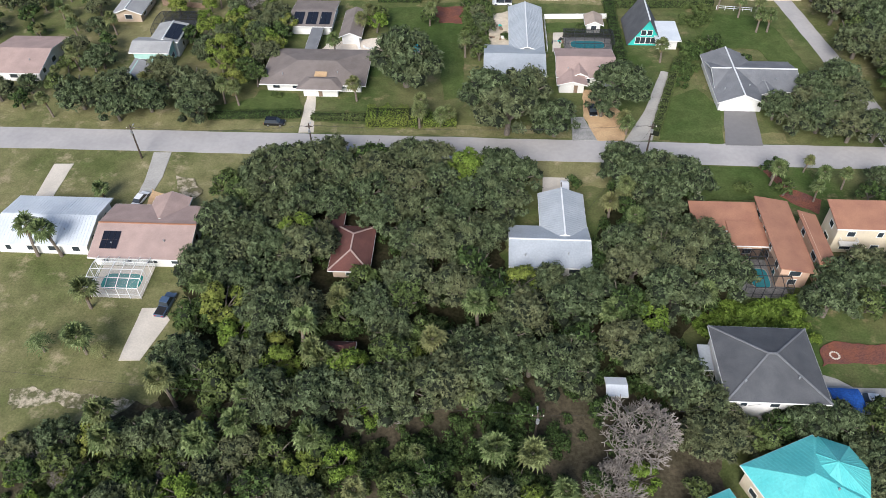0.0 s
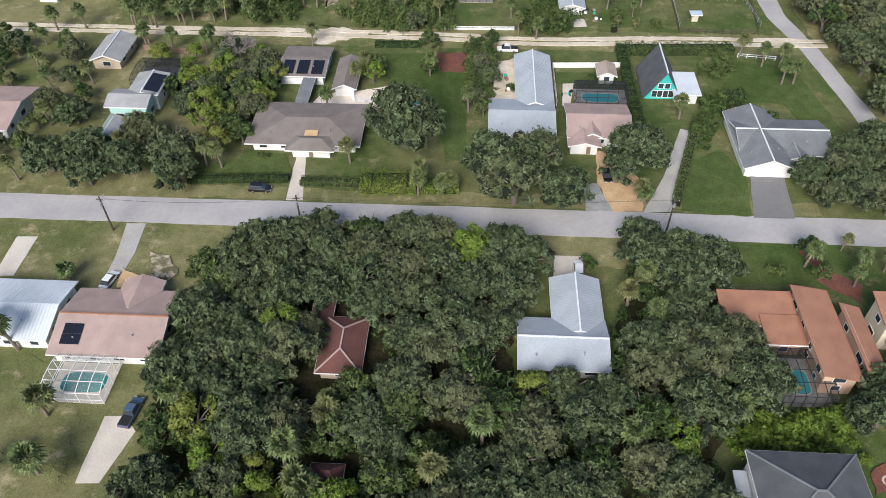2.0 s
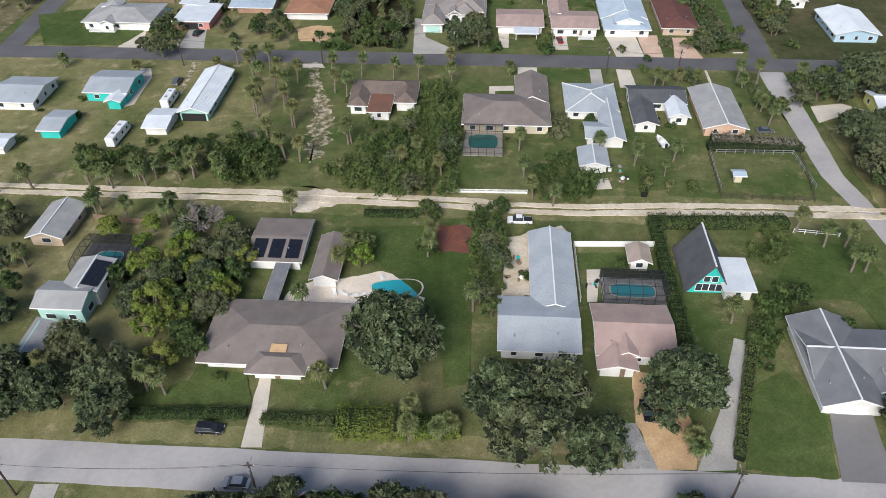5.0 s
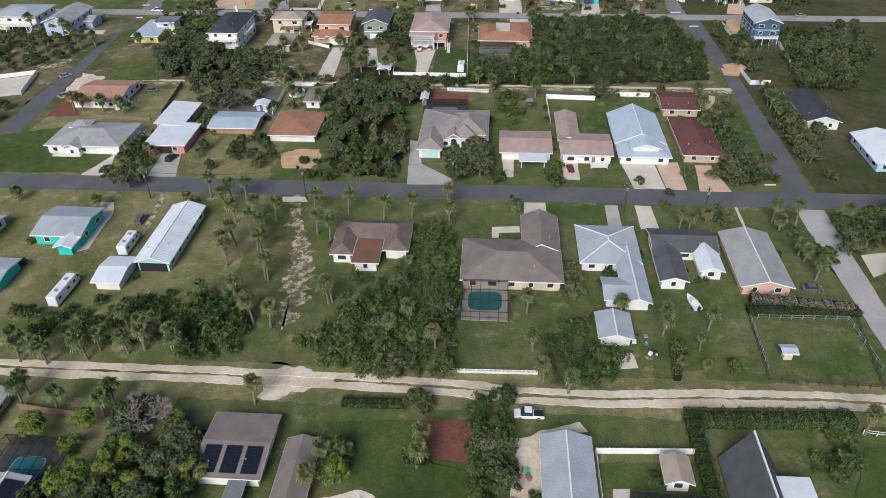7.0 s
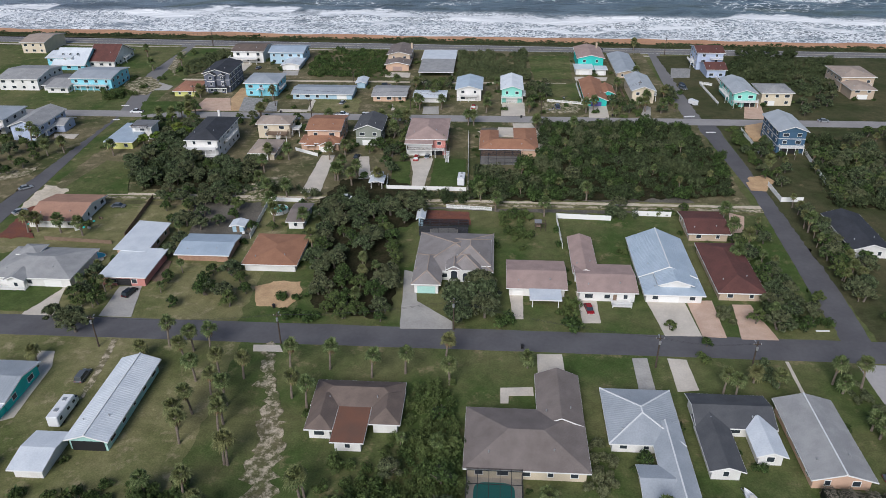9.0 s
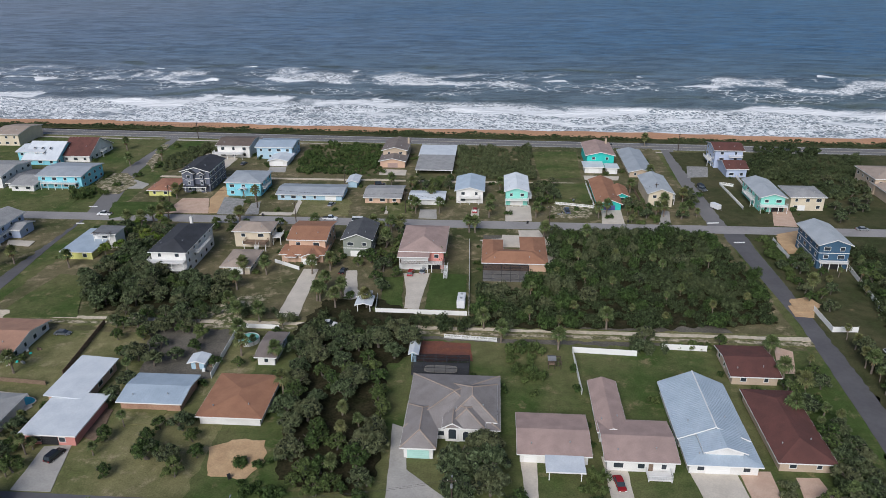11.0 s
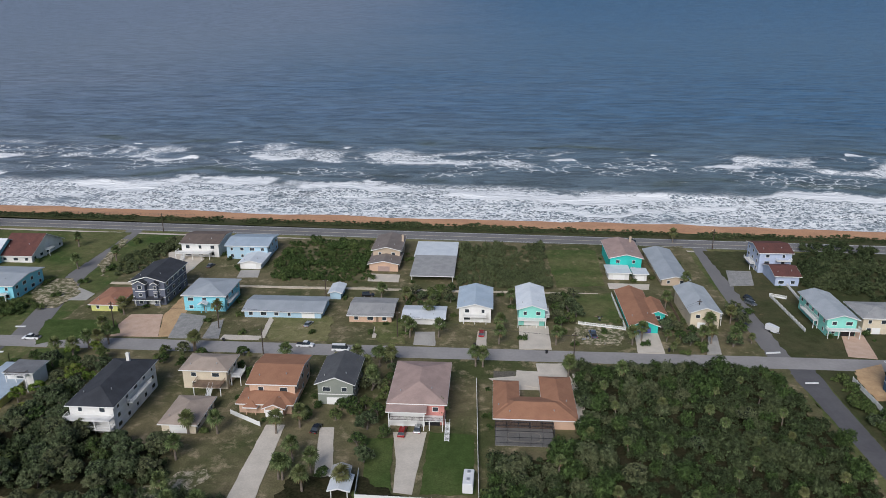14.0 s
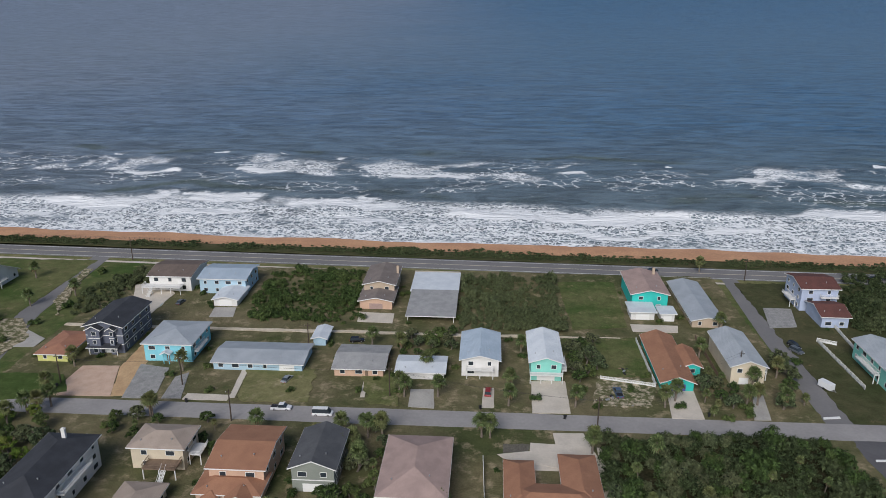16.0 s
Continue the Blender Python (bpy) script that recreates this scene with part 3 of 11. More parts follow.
    def zone(v, a, b, c, e):
        return maths("MULTIPLY", span(v, a, b), span(v, e, c))

    lace = maths("MAXIMUM", net(0.19, 3.0, 0.20), maths("MULTIPLY", net(0.45, 17.0, 0.21), 0.85))
    clump = tex(0.05, 1.2, 6, 0.68, 19, 0.8)
    thickness = tex(0.021, 1.3, 4, 0.6, 131, 0.5)
    roll = maths("ADD", s, maths("MULTIPLY_ADD", tex(0.012, 0.5, 4, 0.5, 205), 90, -45))
    wash = maths("MULTIPLY", zone(d, -10, 2, 52, 84), maths("MINIMUM", maths("ADD", maths("MULTIPLY", lace, span(thickness, 0.30, 0.54, 0.4, 1.0)), maths("MULTIPLY", span(clump, 0.46, 0.68), 0.42)), 1.0))
    there = span(tex(0.013, 0.5, 3, 0.5, 310), 0.40, 0.47)
    ragged = maths("ADD", roll, maths("MULTIPLY_ADD", tex(0.09, 1.0, 6, 0.7, 880, 1.0), 44, -22))
    breaker = maths("MULTIPLY", maths("MULTIPLY", span(roll, 47, 50), span(ragged, 76, 60)), there)
    there2 = span(tex(0.015, 0.5, 3, 0.5, 420), 0.52, 0.57)
    breaker2 = maths("MULTIPLY", maths("MULTIPLY", span(roll, 24, 26), span(ragged, 40, 30)), there2)
    swash = maths("MULTIPLY", zone(d, -13, -9, -4, 6), 0.8)
    outer_here = span(tex(0.013, 0.8, 4, 0.55, 77, 0.6), 0.48, 0.55)
    roll3 = maths("ADD", s, maths("MULTIPLY_ADD", tex(0.014, 0.6, 4, 0.5, 505), 100, -50))
    patch_foam = maths("MINIMUM", maths("ADD", maths("MULTIPLY", lace, 0.85), maths("MULTIPLY", span(clump, 0.44, 0.62), 0.55)), 1.0)
    outer = maths("MULTIPLY", maths("MULTIPLY", zone(roll3, 122, 138, 160, 192), outer_here), patch_foam)
    there3 = span(tex(0.016, 0.5, 2, 0.5, 620), 0.53, 0.58)
    crest3 = maths("MULTIPLY", maths("MULTIPLY", span(roll3, 132, 134), span(roll3, 146, 138)), there3)
    thin = maths("MULTIPLY", zone(d, 74, 100, 155, 215), maths("MULTIPLY", net(0.10, 30.0, 0.09), span(thickness, 0.42, 0.56)))
    cap = maths("MULTIPLY", zone(roll3, 182, 185, 187, 192), span(tex(0.03, 0.4, 2, 0.5, 91), 0.59, 0.62))
    foam = maths("MAXIMUM", maths("MAXIMUM", wash, maths("MAXIMUM", breaker, breaker2)), maths("MAXIMUM", maths("MAXIMUM", maths("MAXIMUM", outer, crest3), swash), maths("MAXIMUM", cap, maths("MULTIPLY", thin, 0.74))))
    # the sheets of foam break up into crisp flecks and strings
    fleck = maths("MULTIPLY_ADD", tex(0.42, 1.0, 5, 0.72, 51, 0.6), 0.9, -0.45)
    foam = maths("MULTIPLY", maths("MULTIPLY", span(maths("ADD", foam, fleck), 0.16, 0.92), 0.95), span(foam, 0.02, 0.16))
    deep = n.new("ShaderNodeMix")
    deep.data_type = "RGBA"
    deep.inputs[6].default_value, deep.inputs[7].default_value = (0.090, 0.126, 0.142, 1), (0.046, 0.116, 0.208, 1)
    l.new(span(s, 40, 420), deep.inputs[0])
    # paler lilac towards -x: sky glare on the water painted into its colour
    sky_glare = n.new("ShaderNodeMix")
    sky_glare.data_type = "RGBA"
    sky_glare.inputs[7].default_value = (0.190, 0.214, 0.268, 1)
    glare_reach = maths("ADD", sep.outputs[0], maths("MULTIPLY_ADD", tex(0.0025, 2.0, 4, 0.55, 700), 700, -350))
    l.new(maths("MULTIPLY", span(glare_reach, 350, -900), 0.85), sky_glare.inputs[0])
    l.new(deep.outputs[2], sky_glare.inputs[6])
    swell = n.new("ShaderNodeMix")
    swell.data_type = "RGBA"
    swell.inputs[7].default_value = (0.062, 0.078, 0.058, 1)
    l.new(maths("MULTIPLY", maths("MAXIMUM", zone(roll, 77, 84, 88, 98), zone(roll3, 192, 200, 204, 214)), span(tex(0.012, 0.5, 3, 0.5, 940), 0.44, 0.54, 0, 0.8)), swell.inputs[0])
    l.new(sky_glare.outputs[2], swell.inputs[6])
    # light and dark of wave slopes painted in as streaks of value
    tone = n.new("ShaderNodeHueSaturation")
    l.new(swell.outputs[2], tone.inputs["Color"])
    l.new(span(tex(0.026, 2.7, 6, 0.64, 11, 1.2), 0.36, 0.64, 0.60, 1.42), tone.inputs["Value"])
    col = n.new("ShaderNodeMix")
    col.data_type = "RGBA"
    col.inputs[7].default_value = (0.92, 0.93, 0.93, 1)
    l.new(foam, col.inputs[0]), l.new(tone.outputs[0], col.inputs[6])
    l.new(col.outputs[2], p.inputs["Base Color"])
    l.new(span(foam, 0, 1, 0.32, 0.9), p.inputs["Roughness"])
    p.inputs["Specular IOR Level"].default_value = 0.35
    b1 = n.new("ShaderNodeBump")
    b1.inputs["Strength"].default_value, b1.inputs["Distance"].default_value = 0.6, 1.0
    l.new(maths("ADD", maths("MULTIPLY", tex(0.010, 2.6, 5, 0.55, 63, 0.5), 6.0), maths("ADD", maths("MULTIPLY", tex(0.042, 2.6, 5, 0.6, 3, 0.4), 4.2), maths("MULTIPLY", tex(0.20, 1.7, 6, 0.65, 8, 0.3), 1.1))), b1.inputs["Height"])
    l.new(b1.outputs[0], p.inputs["Normal"])
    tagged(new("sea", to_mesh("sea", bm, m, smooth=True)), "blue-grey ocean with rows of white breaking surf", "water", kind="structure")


build_ground()
build_sea()
rect("field", -500, -60, 420, 556, "lawn", -0.012, "green and brown grass under streets and yards", "ground", 0)
strip("beach", lambda x: (shore(x) + 579) / 2 - 0.02 * (x + 36) + 1.0, -700, 700, 12.5, "beach", 0, "orange shell sand beach beside the surf", "beach", jitter=2.2, zs=(-0.4, -2.35))


# ---- houses ----
SHARED = {}
TAKEN = []
PAVED = []


def shared(key, build):
    if key not in SHARED:
        SHARED[key] = build()
    return SHARED[key]


def window_meshes(w, h, frame_mat):
    def frame_mesh():
        bm = bmesh.new()
        loops = []
        for k, y in ((0.1, -0.07), (0.0, -0.07), (0.0, 0.02), (0.1, 0.02)):
            loops.append([bm.verts.new((x, y, z)) for x, z in ((-w / 2 - k, -k), (w / 2 + k, -k), (w / 2 + k, h + k), (-w / 2 - k, h + k))])
        for a, b in zip(loops, loops[1:] + loops[:1]):
            for i in range(4):
                j = (i + 1) % 4
                bm.faces.new((a[i], a[j], b[j], b[i]))
        bmesh.ops.recalc_face_normals(bm, faces=bm.faces)
        return to_mesh("window_frame", bm, frame_mat)

    def pane_mesh():
        bm = bmesh.new()
        box(bm, -w / 2, -0.025, 0, w / 2, 0.02, h)
        return to_mesh("pane", bm, "glass")

    return shared(("frame", w, h, frame_mat), frame_mesh), shared(("pane", w, h), pane_mesh)


def add_window(house, m, w=1.2, h=1.2, frame_mat="trim"):
    fm, pm = window_meshes(w, h, frame_mat)
    win = part("window", fm, None, house, m=m)
    part("pane", pm, None, win)


def garage_mesh(w, h, mat):
    """A sectional door: one slab with shallow grooves across it."""
    bm = bmesh.new()
    prof = [(0.02, 0.0)]
    for k in range(4):
        z0, z1 = h * k / 4, h * (k + 1) / 4
        prof += [(-0.03, z0 + 0.005), (-0.07, z0 + 0.04), (-0.07, z1 - 0.04), (-0.03, z1 - 0.005)]
    prof.append((0.02, h))
    ends = [[bm.verts.new((s * w / 2, y, z)) for y, z in prof] for s in (-1, 1)]
    for i in range(len(prof)):
        j = (i + 1) % len(prof)
        bm.faces.new((ends[0][i], ends[1][i], ends[1][j], ends[0][j]))
    bm.faces.new(ends[0][::-1])
    bm.faces.new(ends[1])
    bmesh.ops.recalc_face_normals(bm, faces=bm.faces)
    return to_mesh("garage_door", bm, mat)


def door_mesh(mat):
    bm = bmesh.new()
    box(bm, -0.46, -0.05, 0, 0.46, 0.02, 2.05)
    for x0, z0, x1, z1 in ((-0.3, 0.2, -0.04, 0.9), (0.04, 0.2, 0.3, 0.9), (-0.3, 1.1, -0.04, 1.8), (0.04, 1.1, 0.3, 1.8)):
        box(bm, x0, -0.075, z0, x1, -0.05, z1)
    return to_mesh("door", bm, mat)


SIDES = {"S": (0, -1, 0), "N": (0, 1, 180), "E": (1, 0, 90), "W": (-1, 0, -90)}


def roof_solid(kind, w, d, rise, t=0.2):
    """Roof shell round the origin, its eaves at z = 0, with its ridge line."""
    bm = bmesh.new()
    x, y = w / 2, d / 2
    ridge = None
    if kind in ("gx", "gy"):
        a, b = (x, y) if kind == "gx" else (y, x)
        put = (lambda u, v, z: (u, v, z)) if kind == "gx" else (lambda u, v, z: (-v, u, z))
        prof = ((-b, 0), (-b, t), (0, rise + t), (b, t), (b, 0), (0, rise))
        ends = [[bm.verts.new(put(s * a, v, z)) for v, z in prof] for s in (-1, 1)]
        for i in range(6):
            j = (i + 1) % 6
            bm.faces.new((ends[0][i], ends[0][j], ends[1][j], ends[1][i]))
        for e in ends:
            bm.faces.new((e[0], e[1], e[2], e[5]))
            bm.faces.new((e[2], e[3], e[4], e[5]))
        ridge = [(Vector(put(-a, 0, rise + t)), Vector(put(a, 0, rise + t)))]
    elif kind == "hip":
        k = min(x, y)
        rx, ry = max(0.01, x - k), max(0.01, y - k)
        low = [bm.verts.new((sx * x, sy * y, 0)) for sx, sy in ((-1, -1), (1, -1), (1, 1), (-1, 1))]
        up = [bm.verts.new((sx * x, sy * y, t)) for sx, sy in ((-1, -1), (1, -1), (1, 1), (-1, 1))]
        if x >= y:
            r = [bm.verts.new((-rx, 0, rise + t)), bm.verts.new((rx, 0, rise + t))]
            faces = ((up[0], up[1], r[1], r[0]), (up[1], up[2], r[1]), (up[2], up[3], r[0], r[1]), (up[3], up[0], r[0]))
        else:
            r = [bm.verts.new((0, -ry, rise + t)), bm.verts.new((0, ry, rise + t))]
            faces = ((up[0], up[1], r[0]), (up[1], up[2], r[1], r[0]), (up[2], up[3], r[1]), (up[3], up[0], r[0], r[1]))
        for f in faces:
            bm.faces.new(f)
        for i in range(4):
            bm.faces.new((low[i], low[(i + 1) % 4], up[(i + 1) % 4], up[i]))
        bm.faces.new(low[::-1])
        ra, rb = r[0].co.copy(), r[1].co.copy()
        ridge = [(ra, rb)] + [(up[i].co.copy(), (ra if (up[i].co - ra).length < (up[i].co - rb).length else rb)) for i in range(4)]
    else:
        zs = {"flat": (0.0, 0.0), "shedS": (0.0, rise), "shedN": (rise, 0.0)}.get(kind, (0.0, 0.0))
        ze = rise if kind in ("shedE", "shedW") else 0
        pts = []
        for sx, sy in ((-1, -1), (1, -1), (1, 1), (-1, 1)):
            z = zs[0] if sy < 0 else zs[1]
            if ze:
                z = ze if (sx < 0) == (kind == "shedE") else 0.0
            pts.append((sx * x, sy * y, z))
        low = [bm.verts.new(c) for c in pts]
        up = [bm.verts.new((c[0], c[1], c[2] + t)) for c in pts]
        bm.faces.new(up)
        bm.faces.new(low[::-1])
        for i in range(4):
            bm.faces.new((low[i], low[(i + 1) % 4], up[(i + 1) % 4], up[i]))
    bmesh.ops.recalc_face_normals(bm, faces=bm.faces)
    return bm, ridge


def wall_solid(kind, w, d, h, rise, slope_w, slope_d):
    """Walls up to the underside of the roof."""
    bm = bmesh.new()
    x, y = w / 2, d / 2
    if kind in ("gx", "gy"):
        a, b, full = (x, y, slope_d / 2) if kind == "gx" else (y, x, slope_w / 2)
        put = (lambda u, v, z: (u, v, z)) if kind == "gx" else (lambda u, v, z: (-v, u, z))
        he = h + rise * (full - b) / full
        prof = ((-b, 0), (b, 0), (b, he - 0.02), (0, h + rise - 0.02), (-b, he - 0.02))
        ends = [[bm.verts.new(put(s * a, v, z)) for v, z in prof] for s in (-1, 1)]
        for i in range(5):
            j = (i + 1) % 5
            bm.faces.new((ends[0][i], ends[0][j], ends[1][j], ends[1][i]))
        bm.faces.new(ends[0])
        bm.faces.new(ends[1])
    else:
        hs = {"shedS": (h, h + rise), "shedN": (h + rise, h)}.get(kind, (h, h))
        vs = []
        for sx, sy in ((-1, -1), (1, -1), (1, 1), (-1, 1)):
            top = hs[0] if sy < 0 else hs[1]
            if kind in ("shedE", "shedW"):
                top = h + (rise if (sx < 0) == (kind == "shedE") else 0)
            vs.append((bm.verts.new((sx * x, sy * y, 0)), bm.verts.new((sx * x, sy * y, top - 0.01))))
        for i in range(4):
            j = (i + 1) % 4
            bm.faces.new((vs[i][0], vs[j][0], vs[j][1], vs[i][1]))
        bm.faces.new([v[1] for v in vs])
        bm.faces.new([v[0] for v in vs][::-1])
    bmesh.ops.recalc_face_normals(bm, faces=bm.faces)
    return bm


def new_house(label, x, y, rot=0.0, name="house", category="house"):
    return thing(name, pose(x, y, 0, 0, 0, rot), label, category)


def block(house, x, y, w, d, rot, eave, roof, rise, roof_mat, wall_mat, wins="SEW", over=0.75, caps="", garage=None, garage_mat="trim", door="", seams=False, base=0.0, open_walls=False, win_mat="trim", band=""):
    """One roofed block of a house; x, y, w and d are those of its eaves."""
    TAKEN.append((x, y, w / 2, d / 2))
    local = house.matrix_basis.inverted() @ pose(x, y, base, 0, 0, rot)
    bm, ridge = roof_solid(roof, w, d, rise)
    part("roof", bm, roof_mat, house, m=local @ pose(0, 0, eave))
    ww, wd = w - 2 * over, d - 2 * over
    if open_walls:
        for sx in (-1, 1):
            for sy in (-1, 1):
                bm = bmesh.new()
                box(bm, sx * ww / 2 - 0.1, sy * wd / 2 - 0.1, 0, sx * ww / 2 + 0.1, sy * wd / 2 + 0.1, eave)
                part("post", bm, wall_mat, house, m=local)
        bm = bmesh.new()
        box(bm, -ww / 2, wd / 2 - 0.15, 0, ww / 2, wd / 2, eave)
        part("wall", bm, wall_mat, house, m=local)
    else:
        part("wall", wall_solid(roof, ww, wd, eave, rise, w, d), wall_mat, house, m=local)
    if caps and ridge:
        bm = bmesh.new()
        for a, b in ridge:
            if (b - a).length > 0.3:
                bar(bm, a + Vector((0, 0, 0.02)), b + Vector((0, 0, 0.02)), 0.26)
        part("ridge_cap", bm, caps, house, "pale ridge capping", m=local @ pose(0, 0, eave))
    # fascia boards under the eaves
    x1, y1 = w / 2, d / 2
    edge = {"gx": ((-x1, -y1, 0), (x1, -y1, 0), (x1, 0, rise), (x1, y1, 0), (-x1, y1, 0), (-x1, 0, rise)),
            "gy": ((-x1, -y1, 0), (0, -y1, rise), (x1, -y1, 0), (x1, y1, 0), (0, y1, rise), (-x1, y1, 0))}.get(roof)
    if roof in ("hip", "flat"):
        edge = ((-x1, -y1, 0), (x1, -y1, 0), (x1, y1, 0), (-x1, y1, 0))
    bm = bmesh.new()
    if edge:
        rings = []
        for u, v, z in edge:
            su, sv = (u > 0.01) - (u < -0.01), (v > 0.01) - (v < -0.01)
            rings.append([bm.verts.new((u + su * k, v + sv * k, z + q)) for k, q in ((0.035, -0.1), (0.035, 0.18), (-0.004, 0.18), (-0.004, -0.1))])
        for a, b in zip(rings, rings[1:] + rings[:1]):
            for i in range(4):
                bm.faces.new((a[i], b[i], b[(i + 1) % 4], a[(i + 1) % 4]))
    elif roof == "shedS":
        box(bm, -x1, -y1 - 0.035, -0.1, x1, -y1 - 0.002, 0.17)
    if len(bm.verts):
        part("fascia", bm, "trim", house, m=local @ pose(0, 0, eave))
    else:
        bm.free()
    if seams:
        bm = bmesh.new()
        step = 0.62
        if roof in ("gx", "gy"):
            a, b = (w, d) if roof == "gx" else (d, w)
            put = (lambda u, v, z: (u, v, z)) if roof == "gx" else (lambda u, v, z: (-v, u, z))
            for i in range(1, int(a / step)):
                u = -a / 2 + i * step
                for s in (-1, 1):
                    bar(bm, put(u, s * b / 2, 0.21), put(u, 0, rise + 0.21), 0.05)
        elif roof == "flat" or roof.startswith("shed"):
            z0, z1 = (0, rise) if roof == "shedS" else (rise, 0) if roof == "shedN" else (0, 0)
            for i in range(1, int(w / step)):
                u = -w / 2 + i * step
                bar(bm, (u, -d / 2, z0 + 0.21), (u, d / 2, z1 + 0.21), 0.05)
        elif roof == "hip":
            k = min(w, d) / 2
            for i in range(1, int(w / step)):
                u = -w / 2 + i * step
                reach = min(k, w / 2 - abs(u)) if w < 2 * k + 0.01 or abs(u) > w / 2 - k else k
                for s in (-1, 1):
                    bar(bm, (u, s * d / 2, 0.21), (u, s * (d / 2 - reach), 0.21 + rise * reach / k), 0.05)
            for i in range(1, int(d / step)):
                v = -d / 2 + i * step
                reach = min(k, d / 2 - abs(v)) if abs(v) > d / 2 - k else k
                for s in (-1, 1):
                    bar(bm, (s * w / 2, v, 0.21), (s * (w / 2 - reach), v, 0.21 + rise * reach / k), 0.05)
        part("seams", bm, roof_mat, house, "standing seams", m=local @ pose(0, 0, eave))
    if w * d > 130 and roof in ("gx", "gy", "hip") and base == 0:
        def vent():
            bm = bmesh.new()
            bar(bm, (0, 0, -0.3), (0, 0, 0.35), 0.16, 0.16, 6)
            bar(bm, (0, 0, 0.35), (0, 0, 0.45), 0.26, 0.2, 6)
            return to_mesh("vent_pipe", bm, "steel")

        for k, (u, v) in enumerate(((0.22, 0.25), (-0.3, 0.3))):
            fall = 2 * (v if roof == "gx" else abs(u) if roof == "gy" else 0)
            if roof == "hip":
                depth = min(d / 2 - v * d, w / 2 - abs(u) * w)
                fall = 1 - depth / (min(w, d) / 2)
            part("vent_pipe", shared(("vent",), vent), None, house, m=local @ pose(u * w, -v * d, eave + 0.2 + rise * max(0, 1 - fall)))
    storeys = max(1, round(eave / 2.9))
    if band and storeys > 1:
        for k in range(1, storeys):
            bm = bmesh.new()
            z = eave * k / storeys
            box(bm, -ww / 2 - 0.03, -wd / 2 - 0.03, z - 0.12, ww / 2 + 0.03, wd / 2 + 0.03, z + 0.12)
            part("band", bm, band, house, "white trim band", m=local)
    if open_walls:
        return
    seed = int(abs(x * 13 + y * 7)) % 97
    for side in wins:
        nx, ny, turn = SIDES[side]
        length = ww if side in "SN" else wd
        for st in range(storeys):
            z = eave * st / storeys + 0.95
            if eave < 2.4:
                continue
            n = max(1, int(length / 4.3))
            for i in range(n):
                u = (i + 0.5) / n * length - length / 2
                if garage and st == 0 and side == garage[0] and abs(u - garage[1]) < garage[2] / 2 + 0.9:
                    continue
                if door and st == 0 and side == door[0] and abs(u - door[1]) < 1.3:
                    continue
                width = (1.0, 1.4, 2.0, 1.4)[(i + st + seed) % 4]
                if length / n < 2.4:
                    width = 0.9
                a = radians(turn)
                px, py = nx * ww / 2 + u * math.cos(a), ny * wd / 2 + u * math.sin(a)
                add_window(house, local @ pose(px, py, z, 0, 0, turn), width, 1.2, win_mat)
    if garage:
        side, u, gw = garage
        nx, ny, turn = SIDES[side]
        a = radians(turn)
        part("garage_door", shared(("garage", gw, garage_mat), lambda: garage_mesh(gw, 2.2, garage_mat)), None, house, m=local @ pose(nx * ww / 2 + u * math.cos(a), ny * wd / 2 + u * math.sin(a), 0.03, 0, 0, turn))
    if door:
        side, u = door
        nx, ny, turn = SIDES[side]
        a = radians(turn)
        part("door", shared(("door",), lambda: door_mesh("wood")), None, house, m=local @ pose(nx * ww / 2 + u * math.cos(a), ny * wd / 2 + u * math.sin(a), 0.1, 0, 0, turn))


def turret(house, x, y, r, eave, rise, roof_mat, wall_mat, rot=0):
    """An eight-sided bay with a pointed roof and raised ribs."""
    TAKEN.append((x, y, r * 0.8, r * 0.8))
    local = house.matrix_basis.inverted() @ pose(x, y, 0, 0, 0, rot)
    ring = [(math.cos(math.tau * (i + 0.5) / 8), math.sin(math.tau * (i + 0.5) / 8)) for i in range(8)]
    bm = bmesh.new()
    top = bm.verts.new((0, 0, eave + rise))
    up, low = [[bm.verts.new((r * u, r * v, eave + q)) for u, v in ring] for q in (0.0, -0.18)]
    for i in range(8):
        j = (i + 1) % 8
        bm.faces.new((up[i], up[j], top))
        bm.faces.new((low[i], low[j], up[j], up[i]))
    bm.faces.new(low[::-1])
    bmesh.ops.recalc_face_normals(bm, faces=bm.faces)
    part("roof", bm, roof_mat, house, m=local)
    bm = bmesh.new()
    for i in range(8):
        a, b = Vector((*ring[i], 0)) * r, Vector((*ring[(i + 1) % 8], 0)) * r
        for k in range(7):
            q = k / 7
            stop = 0.97 * (1 - abs(2 * q - 1)) if k else 0.97
            foot = a.lerp(b, q)
            head = foot.lerp(Vector((0, 0, rise)), 0.97 if not k else stop)
            bar(bm, foot + Vector((0, 0, eave + 0.02)), Vector((head.x, head.y, eave + 0.02 + head.z)), 0.1 if not k else 0.05)
    part("seams", bm, roof_mat, house, "standing seams", m=local)
    bm = bmesh.new()
    rows = [[bm.verts.new((0.86 * r * u, 0.86 * r * v, z)) for u, v in ring] for z in (0, eave - 0.05)]
    for i in range(8):
        j = (i + 1) % 8
        bm.faces.new((rows[0][i], rows[0][j], rows[1][j], rows[1][i]))
    part("wall", bm, wall_mat, house, m=local)


